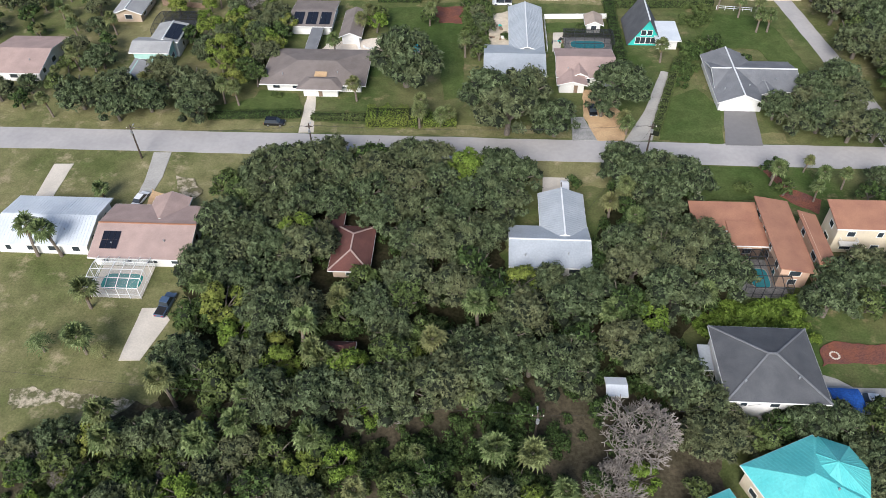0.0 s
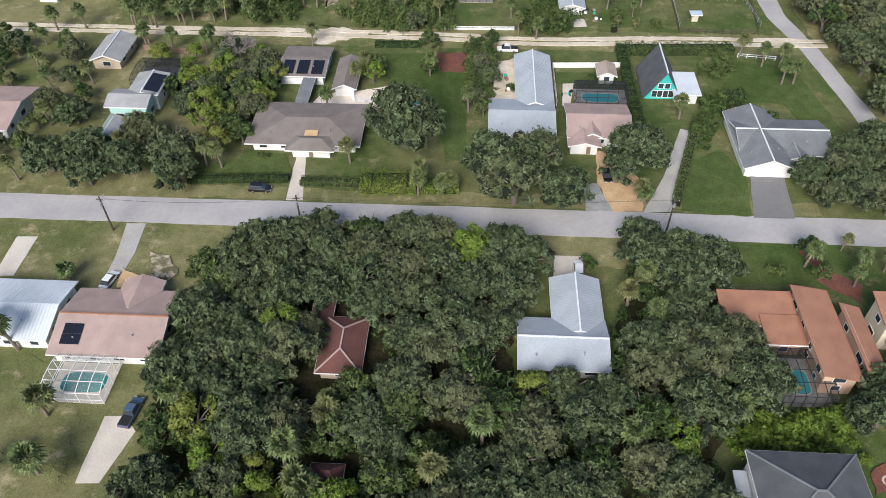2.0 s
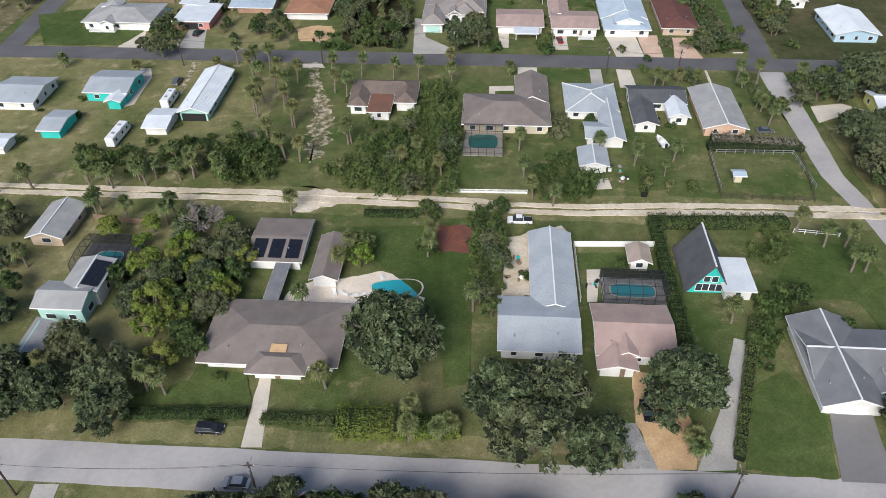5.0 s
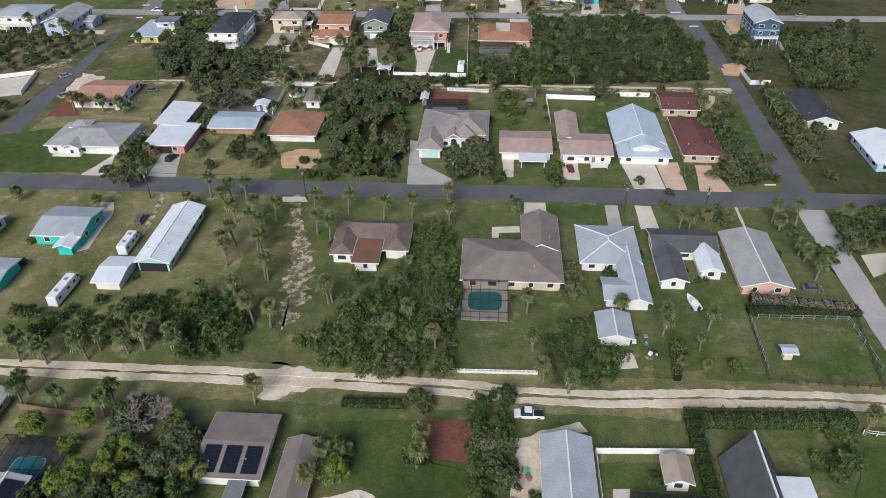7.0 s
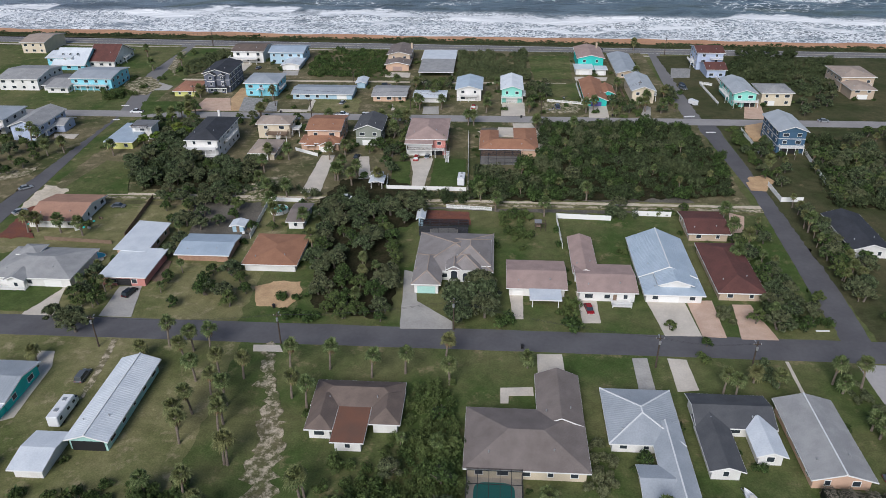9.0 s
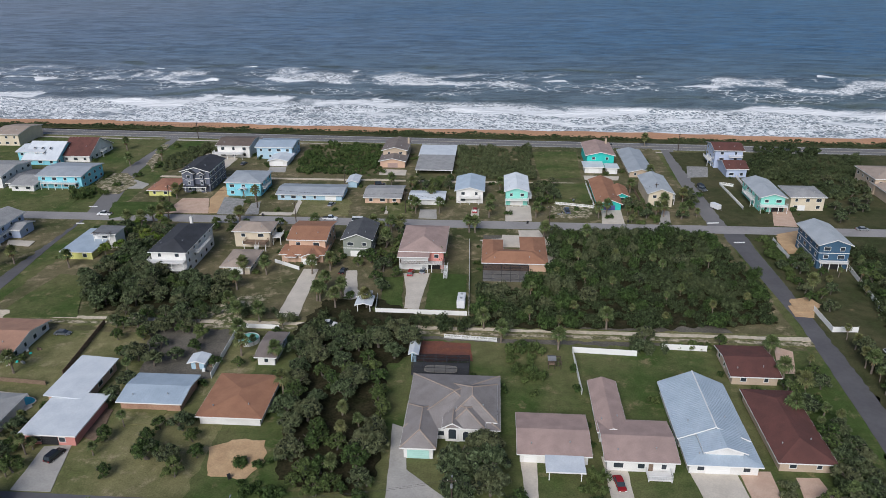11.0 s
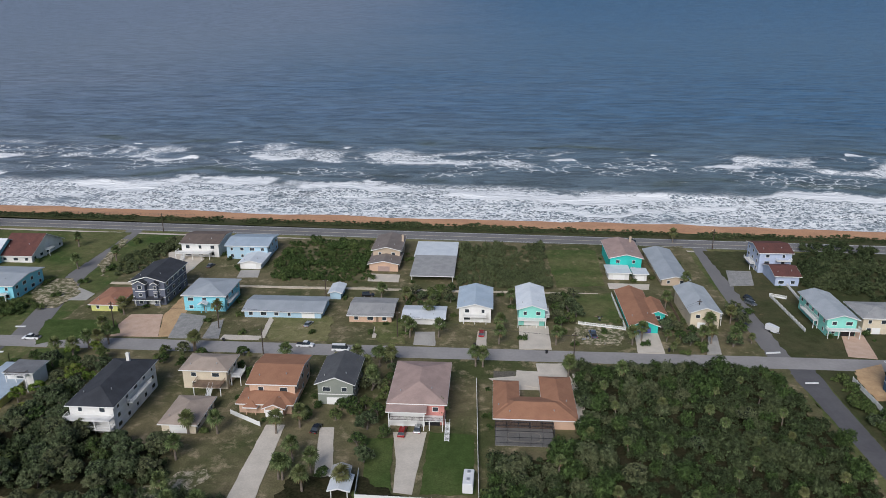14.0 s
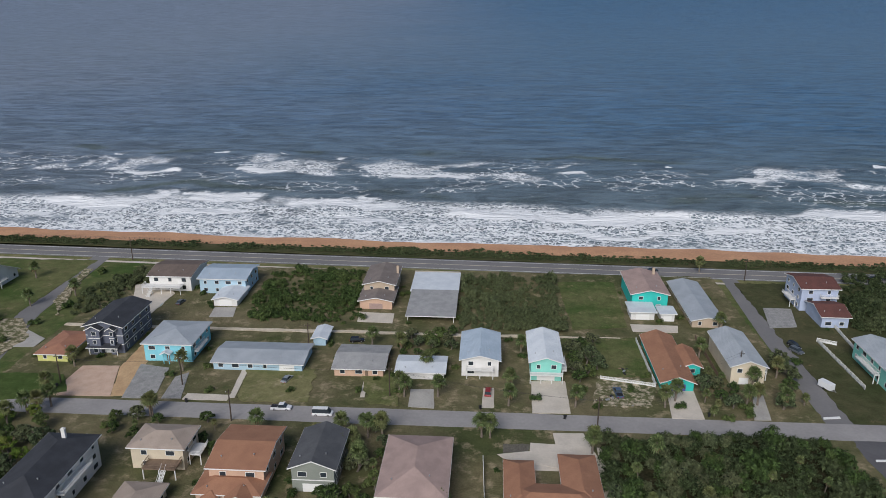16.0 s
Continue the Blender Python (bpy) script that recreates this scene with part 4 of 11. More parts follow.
def arched_window(house, x, y, z, w, h, rot=0):
    """A tall window with a half-round head in a white surround."""
    local = house.matrix_basis.inverted() @ pose(x, y, z, 0, 0, rot)
    line = lambda k: [(-w / 2 - k, -k), (w / 2 + k, -k)] + [((w / 2 + k) * math.cos(a), h + (w / 2 + k) * math.sin(a)) for a in (math.pi * i / 10 for i in range(11))]
    bm = bmesh.new()
    rings = [[bm.verts.new((u, q, v)) for u, v in line(k)] for k, q in ((0.0, 0.02), (0.0, -0.08), (0.14, -0.08), (0.14, 0.02))]
    for a, b in zip(rings, rings[1:] + rings[:1]):
        for i in range(len(a)):
            j = (i + 1) % len(a)
            bm.faces.new((a[i], a[j], b[j], b[i]))
    bmesh.ops.recalc_face_normals(bm, faces=bm.faces)
    win = part("window", bm, "trim", house, "arched window", m=local)
    bm = bmesh.new()
    front, back = [[bm.verts.new((u, q, v)) for u, v in line(0.0)] for q in (-0.03, 0.02)]
    bm.faces.new(front)
    for i in range(len(front)):
        j = (i + 1) % len(front)
        bm.faces.new((front[j], front[i], back[i], back[j]))
    bmesh.ops.recalc_face_normals(bm, faces=bm.faces)
    part("pane", bm, "glass", win)


def skylight(house, x, y, z, tilt):
    local = house.matrix_basis.inverted() @ pose(x, y, z, tilt)
    bm = bmesh.new()
    box(bm, -0.55, -0.75, -0.05, 0.55, 0.75, 0.1)
    frame_ob = part("skylight", bm, "trim", house, "white-framed skylight", m=local)
    bm = bmesh.new()
    box(bm, -0.42, -0.62, 0.1, 0.42, 0.62, 0.13)
    part("pane", bm, "glass", frame_ob)


def chimney(house, x, y, z0, z1, w=0.9, d=0.7, mat="white"):
    bm = bmesh.new()
    box(bm, -w / 2, -d / 2, z0, w / 2, d / 2, z1)
    box(bm, -w / 2 - 0.08, -d / 2 - 0.08, z1, w / 2 + 0.08, d / 2 + 0.08, z1 + 0.15)
    box(bm, -w / 4, -d / 4, z1 + 0.15, w / 4, d / 4, z1 + 0.4)
    part("chimney", bm, mat, house, m=house.matrix_basis.inverted() @ pose(x, y, 0))


def solar(house, x, y, z, w, d, tilt, axis="x", cols=4):
    """A row of solar panels a hand above a roof slope."""
    rows = max(1, round(d / 1.7))
    for i in range(cols):
        for j in range(rows):
            pw, pd = w / cols - 0.06, d / rows - 0.06

            def build():
                bm = bmesh.new()
                box(bm, -pw / 2, -pd / 2, 0, pw / 2, pd / 2, 0.05)
                return to_mesh("solar_panel", bm, "solar")

            u, v = (i + 0.5) / cols * w - w / 2, (j + 0.5) / rows * d - d / 2
            turn = pose(x, y, z, tilt if axis == "x" else 0, tilt if axis == "y" else 0, 0)
            part("solar_panel", shared(("solar", round(pw, 3), round(pd, 3)), build), None, house, m=house.matrix_basis.inverted() @ turn @ pose(u, v, 0.06))


def ring_band(bm, ring, z, k=1.07):
    """A flat raised band round a pool."""
    rows = [[bm.verts.new((u * f, v * f, h)) for u, v in ring] for f, h in ((1.0, z - 0.15), (1.0, z), (k, z), (k, z - 0.15))]
    for a, b in zip(rows, rows[1:]):
        for i in range(len(ring)):
            j = (i + 1) % len(ring)
            bm.faces.new((a[i], a[j], b[j], b[i]))
    bmesh.ops.recalc_face_normals(bm, faces=bm.faces)


def pool_cage(x, y, w, d, h, label, frame_mat="screen", pool="pool_water", nx=5, ny=4, roof_rise=0.7, deck="pale_concrete", pool_w=0.55, pool_d=0.5):
    """A screened pool enclosure: posts and beams over a deck with a pool."""
    TAKEN.append((x, y, w / 2, d / 2))
    cage = thing("pool_enclosure", pose(x, y, 0), label, "pool enclosure")
    bm = bmesh.new()
    box(bm, -w / 2, -d / 2, -0.1, w / 2, d / 2, 0.12)
    part("deck", bm, deck, cage, "pale pool deck")
    bm = bmesh.new()
    n = 28
    rim = [(w * pool_w / 2 * math.copysign(abs(math.cos(a)) ** 0.5, math.cos(a)), d * pool_d / 2 * math.copysign(abs(math.sin(a)) ** 0.5, math.sin(a))) for a in (math.tau * i / n for i in range(n))]
    bm.faces.new([bm.verts.new((u, v, 0.14)) for u, v in rim])
    part("pool_surface", bm, pool, cage, "still turquoise pool water")
    bm = bmesh.new()
    ring_band(bm, rim, 0.17)
    part("coping", bm, "pale_concrete", cage)
    net = "pale_netting" if frame_mat == "trim" else "netting"
    top = lambda u, v: h + roof_rise * (1 - (abs(v) / (d / 2)) ** 2)
    t = 0.1
    for i in range(nx + 1):
        u = -w / 2 + w * i / nx
        for v in (-d / 2, d / 2):
            bm = bmesh.new()
            bar(bm, (u, v, 0), (u, v, h), t)
            part("post", bm, frame_mat, cage)
        bm = bmesh.new()
        rings = []
        for k in range(7):
            v = -d / 2 + d * k / 6
            rings.append([bm.verts.new((u + a, v, top(u, v) + b)) for a, b in ((-t / 2, -t / 2), (t / 2, -t / 2), (t / 2, t / 2), (-t / 2, t / 2))])
        for a, b in zip(rings, rings[1:]):
            for i in range(4):
                bm.faces.new((a[i], a[(i + 1) % 4], b[(i + 1) % 4], b[i]))
        part("roof_beam", bm, frame_mat, cage)
    for j in range(ny + 1):
        v = -d / 2 + d * j / ny
        bm = bmesh.new()
        bar(bm, (-w / 2, v, top(0, v)), (w / 2, v, top(0, v)), t)
        if j in (0, ny):
            bar(bm, (-w / 2, v, 1.0), (w / 2, v, 1.0), t * 0.7)
        part("cross_beam", bm, frame_mat, cage)
    for s in (-1, 1):
        bm = bmesh.new()
        for j in range(1, ny):
            v = -d / 2 + d * j / ny
            bar(bm, (s * w / 2, v, 0), (s * w / 2, v, top(0, v)), t * 0.8)
        bar(bm, (s * w / 2, -d / 2, 1.0), (s * w / 2, d / 2, 1.0), t * 0.7)
        part("side_frame", bm, frame_mat, cage)
    bm = bmesh.new()
    rows = [[bm.verts.new((s * w / 2, -d / 2 + d * k / 6, top(0, -d / 2 + d * k / 6) + 0.03)) for k in range(7)] for s in (-1, 1)]
    for k in range(6):
        bm.faces.new((rows[0][k], rows[1][k], rows[1][k + 1], rows[0][k + 1]))
    part("roof_screen", bm, net, cage, "fine insect screen")
    for v in (-d / 2, d / 2):
        bm = bmesh.new()
        bm.faces.new([bm.verts.new(c) for c in ((-w / 2, v, 0.1), (w / 2, v, 0.1), (w / 2, v, h), (-w / 2, v, h))])
        part("wall_screen", bm, net, cage, "fine insect screen")
    return cage


def aframe(label, x, y, w, d, rot, h, roof_mat, wall_mat):
    TAKEN.append((x, y, w / 2, d / 2))
    house = new_house(label, x, y, rot)
    bm, ridge = roof_solid("gy", w, d, h - 0.3, 0.25)
    part("roof", bm, roof_mat, house, m=pose(0, 0, 0.3))
    part("wall", wall_solid("gy", w - 0.8, d - 1.6, 0.3, h - 0.3, w, d), wall_mat, house)
    bm = bmesh.new()
    bar(bm, ridge[0][0], ridge[0][1], 0.28)
    part("ridge_cap", bm, "ridge", house, m=pose(0, 0, 0.33))
    for z, xs in ((0.6, (-2.0, -0.7, 0.7, 2.0)), (3.0, (-0.8, 0.8))):
        for u in xs:
            add_window(house, pose(u, -d / 2 + 0.8, z), 1.2, 1.8 if z < 1 else 1.4)
    return house


def deck(house, x, y, w, d, z, mat="trim", rail="trim", slab="white", posts=True):
    """A balcony or raised deck: slab, posts, and a balustrade on three sides."""
    local = house.matrix_basis.inverted() @ pose(x, y, 0)
    bm = bmesh.new()
    box(bm, -w / 2, -d / 2, z - 0.2, w / 2, d / 2, z)
    part("deck", bm, slab, house, "raised deck", m=local)
    if posts:
        n = max(2, round(w / 3.5) + 1)
        for i in range(n):
            bm = bmesh.new()
            u = -w / 2 + 0.15 + (w - 0.3) * i / (n - 1)
            box(bm, u - 0.1, -d / 2 + 0.05, 0, u + 0.1, -d / 2 + 0.25, z - 0.2)
            part("post", bm, mat, house, m=local)
    for a, b in (((-w / 2, -d / 2), (w / 2, -d / 2)), ((-w / 2, -d / 2), (-w / 2, d / 2)), ((w / 2, -d / 2), (w / 2, d / 2))):
        bm = bmesh.new()
        L = math.hypot(b[0] - a[0], b[1] - a[1])
        bar(bm, (*a, z + 1.0), (*b, z + 1.0), 0.09)
        bar(bm, (*a, z + 0.15), (*b, z + 0.15), 0.06)
        n = max(2, int(L / 0.3))
        for i in range(n + 1):
            q = i / n
            u, v = a[0] + (b[0] - a[0]) * q, a[1] + (b[1] - a[1]) * q
            box(bm, u - 0.02, v - 0.02, z, u + 0.02, v + 0.02, z + 1.0)
        part("balustrade", bm, rail, house, m=local)


def steps(house, x, y, z, rot, width=1.1, mat="wood"):
    """A straight outside stair that climbs to z."""
    local = house.matrix_basis.inverted() @ pose(x, y, 0, 0, 0, rot)
    n = max(2, round(z / 0.18))
    bm = bmesh.new()
    for i in range(n):
        box(bm, -width / 2, -i * 0.28 - 0.3, z - (i + 1) * z / n - 0.04, width / 2, -i * 0.28, z - (i + 1) * z / n + 0.0)
    part("stair", bm, mat, house, m=local)
    for s in (-1, 1):
        bm = bmesh.new()
        bar(bm, (s * width / 2, 0, z - 0.15), (s * width / 2, -n * 0.28, 0.0), 0.12)
        bar(bm, (s * width / 2, 0, z + 0.9), (s * width / 2, -n * 0.28, 0.95), 0.07)
        part("handrail", bm, mat, house, m=local)


def dark_bay(house, x, y, w, d, h):
    """A near-black slab on a wall, painted as the shade of an open ground-floor bay."""
    bm = bmesh.new()
    box(bm, -w / 2, -0.04, 0.05, w / 2, d, h)
    part("open_bay", bm, "dark", house, "near-black panel painted as bay shade", m=house.matrix_basis.inverted() @ pose(x, y, 0))


# ---- trees, palms, shrubs ----
LEAF = {
    "oak": foliage("oak_leaves", (0.024, 0.038, 0.015), (0.120, 0.154, 0.078), (0.112, 0.118, 0.060)),
    "bush": foliage("bush_leaves", (0.015, 0.028, 0.009), (0.080, 0.126, 0.038), (0.104, 0.130, 0.044)),
    "bright": foliage("bright_leaves", (0.065, 0.110, 0.016), (0.150, 0.215, 0.040), (0.165, 0.175, 0.045)),
    "scrub": foliage("scrub_leaves", (0.010, 0.017, 0.007), (0.080, 0.108, 0.046), (0.104, 0.122, 0.058), broad=0.05),
    "palm": foliage("palm_fronds", (0.048, 0.074, 0.022), (0.158, 0.196, 0.084), (0.150, 0.146, 0.062), holes=0),
    "dead": foliage("dead_fronds", (0.13, 0.095, 0.05), (0.26, 0.19, 0.11), (0.19, 0.13, 0.065), holes=0),
    "dead_hedge": foliage("bare_hedge_twigs", (0.10, 0.085, 0.07), (0.24, 0.21, 0.185), (0.16, 0.15, 0.11)),
    # near-black: the shade inside crowns and hedges is put into this colour
    "core": material("foliage_shade_core", (0.012, 0.018, 0.008), (0.009, 0.013, 0.006), 0.9, 0.8, 3.0, 0.3),
}
BARK = material("grey_bark", (0.17, 0.145, 0.12), (0.11, 0.095, 0.08), 0.9, 1.5, 9.0, 0.5)
PALM_BARK = material("palm_trunk_bark", (0.22, 0.18, 0.145), (0.15, 0.125, 0.1), 0.9, 1.5, 9.0, 0.5)
DEAD_BARK = material("bare_grey_twigs", (0.28, 0.25, 0.225), (0.19, 0.17, 0.15), 0.9, 1.5, 9.0, 0.2)


def face_mesh(name, verts, sides, mat):
    """A mesh of loose faces with the same number of corners each."""
    verts = np.asarray(verts, dtype=np.float32).reshape(-1, 3)
    n = len(verts) // sides
    me = bpy.data.meshes.new(name)
    me.vertices.add(len(verts))
    me.vertices.foreach_set("co", verts.ravel())
    me.loops.add(len(verts))
    me.loops.foreach_set("vertex_index", np.arange(len(verts), dtype=np.int32))
    me.polygons.add(n)
    me.polygons.foreach_set("loop_start", np.arange(0, len(verts), sides, dtype=np.int32))
    me.update()
    me.validate()
    me.materials.append(mat)
    return me


def leaf_cloud(rng, centres, radii, count, size, flat=0.75):
    """Leaf sprays on the upper shells of a set of lumps, as folded diamonds."""
    k = rng.choice(len(centres), count, p=radii ** 2 / (radii ** 2).sum())
    d = rng.normal(size=(count, 3))
    d[:, 2] = np.abs(d[:, 2]) * 1.0 - 0.25
    d /= np.linalg.norm(d, axis=1)[:, None]
    r = radii[k] * (0.62 + 0.55 * rng.random(count) ** 1.3)
    c = centres[k] + d * r[:, None] * np.array([1, 1, flat])
    nrm = d + rng.normal(scale=0.55, size=(count, 3)) + np.array([0, 0, 0.35])
    nrm /= np.linalg.norm(nrm, axis=1)[:, None]
    ref = rng.normal(size=(count, 3))
    u = np.cross(nrm, ref)
    u /= np.linalg.norm(u, axis=1)[:, None]
    v = np.cross(nrm, u)
    s = size * (0.6 + 0.8 * rng.random(count))[:, None]
    tri = np.stack([c - u * s * 1.1, c + u * s * 0.6 + v * s * 0.8, c + u * s * 0.6 - v * s * 0.8 - nrm * s * 0.3], 1)
    return tri.reshape(-1, 3)


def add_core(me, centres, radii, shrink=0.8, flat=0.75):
    """Joins an inner mass to a crown, painted near-black as inner shade, so that little shows through it."""
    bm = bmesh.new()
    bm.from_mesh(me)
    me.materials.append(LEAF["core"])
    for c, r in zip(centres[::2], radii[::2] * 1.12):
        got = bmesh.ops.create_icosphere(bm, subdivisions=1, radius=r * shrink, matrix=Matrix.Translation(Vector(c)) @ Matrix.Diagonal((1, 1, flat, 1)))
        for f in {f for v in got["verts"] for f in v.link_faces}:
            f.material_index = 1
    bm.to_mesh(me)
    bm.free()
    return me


def crown_lumps(rng, r, z0, z1, n):
    pts, rad = [], []
    for i in range(n):
        a, q = rng.random() * math.tau, math.sqrt(rng.random())
        top = math.sqrt(max(0.0, 1 - (q * 0.92) ** 2))
        z = z0 + (z1 - z0) * top * (0.55 + 0.4 * rng.random())
        pts.append((q * r * 0.84 * math.cos(a), q * r * 0.84 * math.sin(a), z))
        rad.append(r * (0.17 + 0.15 * rng.random()))
    return np.array(pts), np.array(rad)


def trunk_mesh(rng, h, r0, limbs, spread, mat):
    bm = bmesh.new()
    lean = Vector((rng.normal() * 0.3, rng.normal() * 0.3, 0))
    fork = Vector((0, 0, h * 0.35)) + lean
    bar(bm, (0, 0, -0.2), fork, r0 * 1.5, r0 * 1.1, 7)
    bm.verts.ensure_lookup_table()
    crotch = bm.verts[13]
    for i in range(limbs):
        a = math.tau * i / limbs + rng.random()
        mid = fork + Vector((math.cos(a) * spread * 0.45, math.sin(a) * spread * 0.45, h * 0.25))
        end = fork + Vector((math.cos(a) * spread * 0.85, math.sin(a) * spread * 0.85, h * 0.42))
        bar(bm, fork - Vector((0, 0, 0.2)), mid, r0 * 0.8, r0 * 0.5, 5)
        bar(bm, mid, end, r0 * 0.5, r0 * 0.2, 5)
        bm.verts.ensure_lookup_table()
        k = len(bm.verts)
        bm.faces.new((crotch, bm.verts[k - 20], bm.verts[k - 19]))
        bm.faces.new((bm.verts[k - 15], bm.verts[k - 10], bm.verts[k - 9]))
    return to_mesh("trunk", bm, mat)


def tree_kind(name, seed, r, h, leaves, size, leaf, label, category, n=42, low=0.3, single=False):
    rng = np.random.default_rng(seed)
    c, rad = crown_lumps(rng, r, h * low, h, n)
    c[:, 2] = np.minimum(c[:, 2], h - rad * 0.7)
    trunk = trunk_mesh(rng, h, 0.09 * r, 5, r * 0.8, BARK)
    if single:
        root = tagged(new(name, trunk), label, category)
        root.matrix_basis = pose(0, 0, -500)
    else:
        root = thing(name, pose(0, 0, -500), label, category)
        part("trunk", trunk, None, root)
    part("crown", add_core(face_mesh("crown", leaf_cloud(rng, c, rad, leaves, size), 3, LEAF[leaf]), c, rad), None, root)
    return root


def fan_leaf(rng, base, out, length, width, blades, droop):
    """A fan-shaped palm leaf: blades that spread from the end of a stalk."""
    up = Vector((0, 0, 1))
    side = out.cross(up)
    side = side.normalized() if side.length > 0.01 else Vector((1, 0, 0))
    nrm = side.cross(out).normalized()
    hub = base + out * length * 0.42 - Vector((0, 0, droop * length * 0.10))
    tris = []
    w = side * 0.035
    tris += [base - w, base + w, hub]
    for i in range(blades):
        a = radians(-115 + 230 * i / (blades - 1))
        d = (out * math.cos(a) + side * math.sin(a)).normalized()
        reach = width * (0.75 + 0.25 * math.cos(a)) * (0.9 + 0.2 * rng.random())
        tip = hub + d * reach - Vector((0, 0, droop * reach * (0.35 + 0.3 * rng.random()))) + nrm * 0.05
        t = d.cross(nrm) * reach * 0.13
        mid = hub + d * reach * 0.55 + nrm * 0.04
        tris += [hub, mid - t, mid + t, mid - t, tip, mid + t]
    return tris


def palm_kind(name, seed, h, label, fronds=36, size=1.6, dead=9, category="palm"):
    rng = np.random.default_rng(seed)
    root = thing(name, pose(0, 0, -500), label, category)
    bm = bmesh.new()
    bend = Vector((rng.normal() * 0.25, rng.normal() * 0.25, 0))
    pts = [Vector((0, 0, -0.2)), Vector((0, 0, h * 0.35)) + bend * 0.4, Vector((0, 0, h * 0.7)) + bend * 1.2, Vector((0, 0, h)) + bend * 2]
    for i in range(3):
        bar(bm, pts[i], pts[i + 1] + Vector((0, 0, 0.05)), (0.42, 0.34, 0.32)[i], (0.34, 0.32, 0.36)[i], 7)
    part("trunk", to_mesh("trunk", bm, PALM_BARK), None, root)
    top = pts[3]
    tris = []
    for i in range(fronds):
        a = i * 2.39996 + rng.normal() * 0.3
        q = (i + 0.5) / fronds
        el = radians(75 - 100 * q + rng.normal() * 14)
        out = Vector((math.cos(a) * math.cos(el), math.sin(a) * math.cos(el), math.sin(el)))
        f = 0.65 + 0.55 * rng.random()
        tris += fan_leaf(rng, top, out, size * 1.5 * f, size * (0.6 + 0.35 * rng.random()), 9, 0.2 + 0.6 * q + 0.25 * rng.random())
    green = len(tris) // 3
    for i in range(dead):
        a = rng.random() * math.tau
        el = radians(-50 - 30 * rng.random())
        out = Vector((math.cos(a) * math.cos(el), math.sin(a) * math.cos(el), math.sin(el)))
        tris += fan_leaf(rng, top - Vector((0, 0, 0.2)), out, size * 1.1, size * 0.6, 7, 0.9)
    me = face_mesh("crown", [tuple(v) for v in tris], 3, LEAF["palm"])
    me.materials.append(LEAF["dead"])
    me.polygons.foreach_set("material_index", np.array([i >= green for i in range(len(me.polygons))], dtype=np.int32))
    part("crown", me, None, root)
    return root


def feather_palm_kind(name, seed, h, label):
    rng = np.random.default_rng(seed)
    root = thing(name, pose(0, 0, -500), label, "palm")
    bm = bmesh.new()
    bar(bm, (0, 0, -0.2), (0.2, 0.1, h), 0.34, 0.2, 7)
    part("trunk", to_mesh("trunk", bm, PALM_BARK), None, root)
    quads = []
    top = Vector((0.2, 0.1, h))
    for i in range(15):
        a, lift = i * 2.39996, 0.7 - 0.08 * i
        d = Vector((math.cos(a), math.sin(a), 0))
        side = Vector((-math.sin(a), math.cos(a), 0))
        prev = top
        for k in range(1, 9):
            q = k / 8
            p = top + d * 2.6 * q + Vector((0, 0, lift * 2.2 * q - 2.0 * q * q))
            for s in (-1, 1):
                tip = side * s * 0.75 * math.sin(math.pi * min(0.95, q * 0.8 + 0.15)) + d * 0.35 - Vector((0, 0, 0.3))
                quads += [tuple(prev), tuple(prev.lerp(p, 0.55)), tuple(prev.lerp(p, 0.5) + tip), tuple(prev + tip * 0.95)]
            prev = p
    part("crown", face_mesh("crown", quads, 4, LEAF["palm"]), None, root)
    return root


def bare_tree_kind(name, seed, r, h, label):
    rng = np.random.default_rng(seed)
    root = thing(name, pose(0, 0, -500), label, "tree")
    bm = bmesh.new()

    def grow(a, d, length, w, depth):
        b = a + d * length
        bar(bm, a, b, max(w, 0.085), max(w * 0.65, 0.07), 4 if depth < 3 else 3)
        if depth == 6:
            return
        for k in range(3 if depth < 5 else 2):
            nd = (d + Vector(rng.normal(size=3)) * 0.55 + Vector((0, 0, 0.08))).normalized()
            grow(b, nd, length * (0.72 + 0.12 * rng.random()), w * 0.62, depth + 1)

    bar(bm, (0, 0, -0.2), (0, 0, h * 0.2), 0.5, 0.42, 6)
    for i in range(5):
        a = math.tau * i / 5 + rng.random()
        grow(Vector((0, 0, h * 0.18)), Vector((math.cos(a) * 0.8, math.sin(a) * 0.8, 0.75)).normalized(), h * 0.27, 0.24, 1)
    part("crown", to_mesh("crown", bm, DEAD_BARK), None, root, "bare grey branches and twigs")
    return root


def bush_mesh(name, seed, r, h, leaves, size, leaf):
    rng = np.random.default_rng(seed)
    n = 9
    pts = np.array([(r * 0.62 * math.sqrt(rng.random()) * math.cos(a), r * 0.62 * math.sqrt(rng.random()) * math.sin(a), h * (0.3 + 0.35 * rng.random())) for a in rng.random(n) * math.tau])
    rad = r * (0.36 + 0.18 * rng.random(n))
    tri = leaf_cloud(rng, pts, rad, leaves, size, flat=min(1.2, 0.8 * h / r))
    tri[:, 2] -= tri[:, 2].min() + 0.12
    return face_mesh(name, tri, 3, LEAF[leaf])


def bush_kind(name, seed, r, h, leaves, size, leaf, label):
    root = new(name, bush_mesh("bush_leaves", seed, r, h, leaves, size, leaf))
    root.matrix_basis = pose(0, 0, -500)
    return tagged(root, label, "bush")


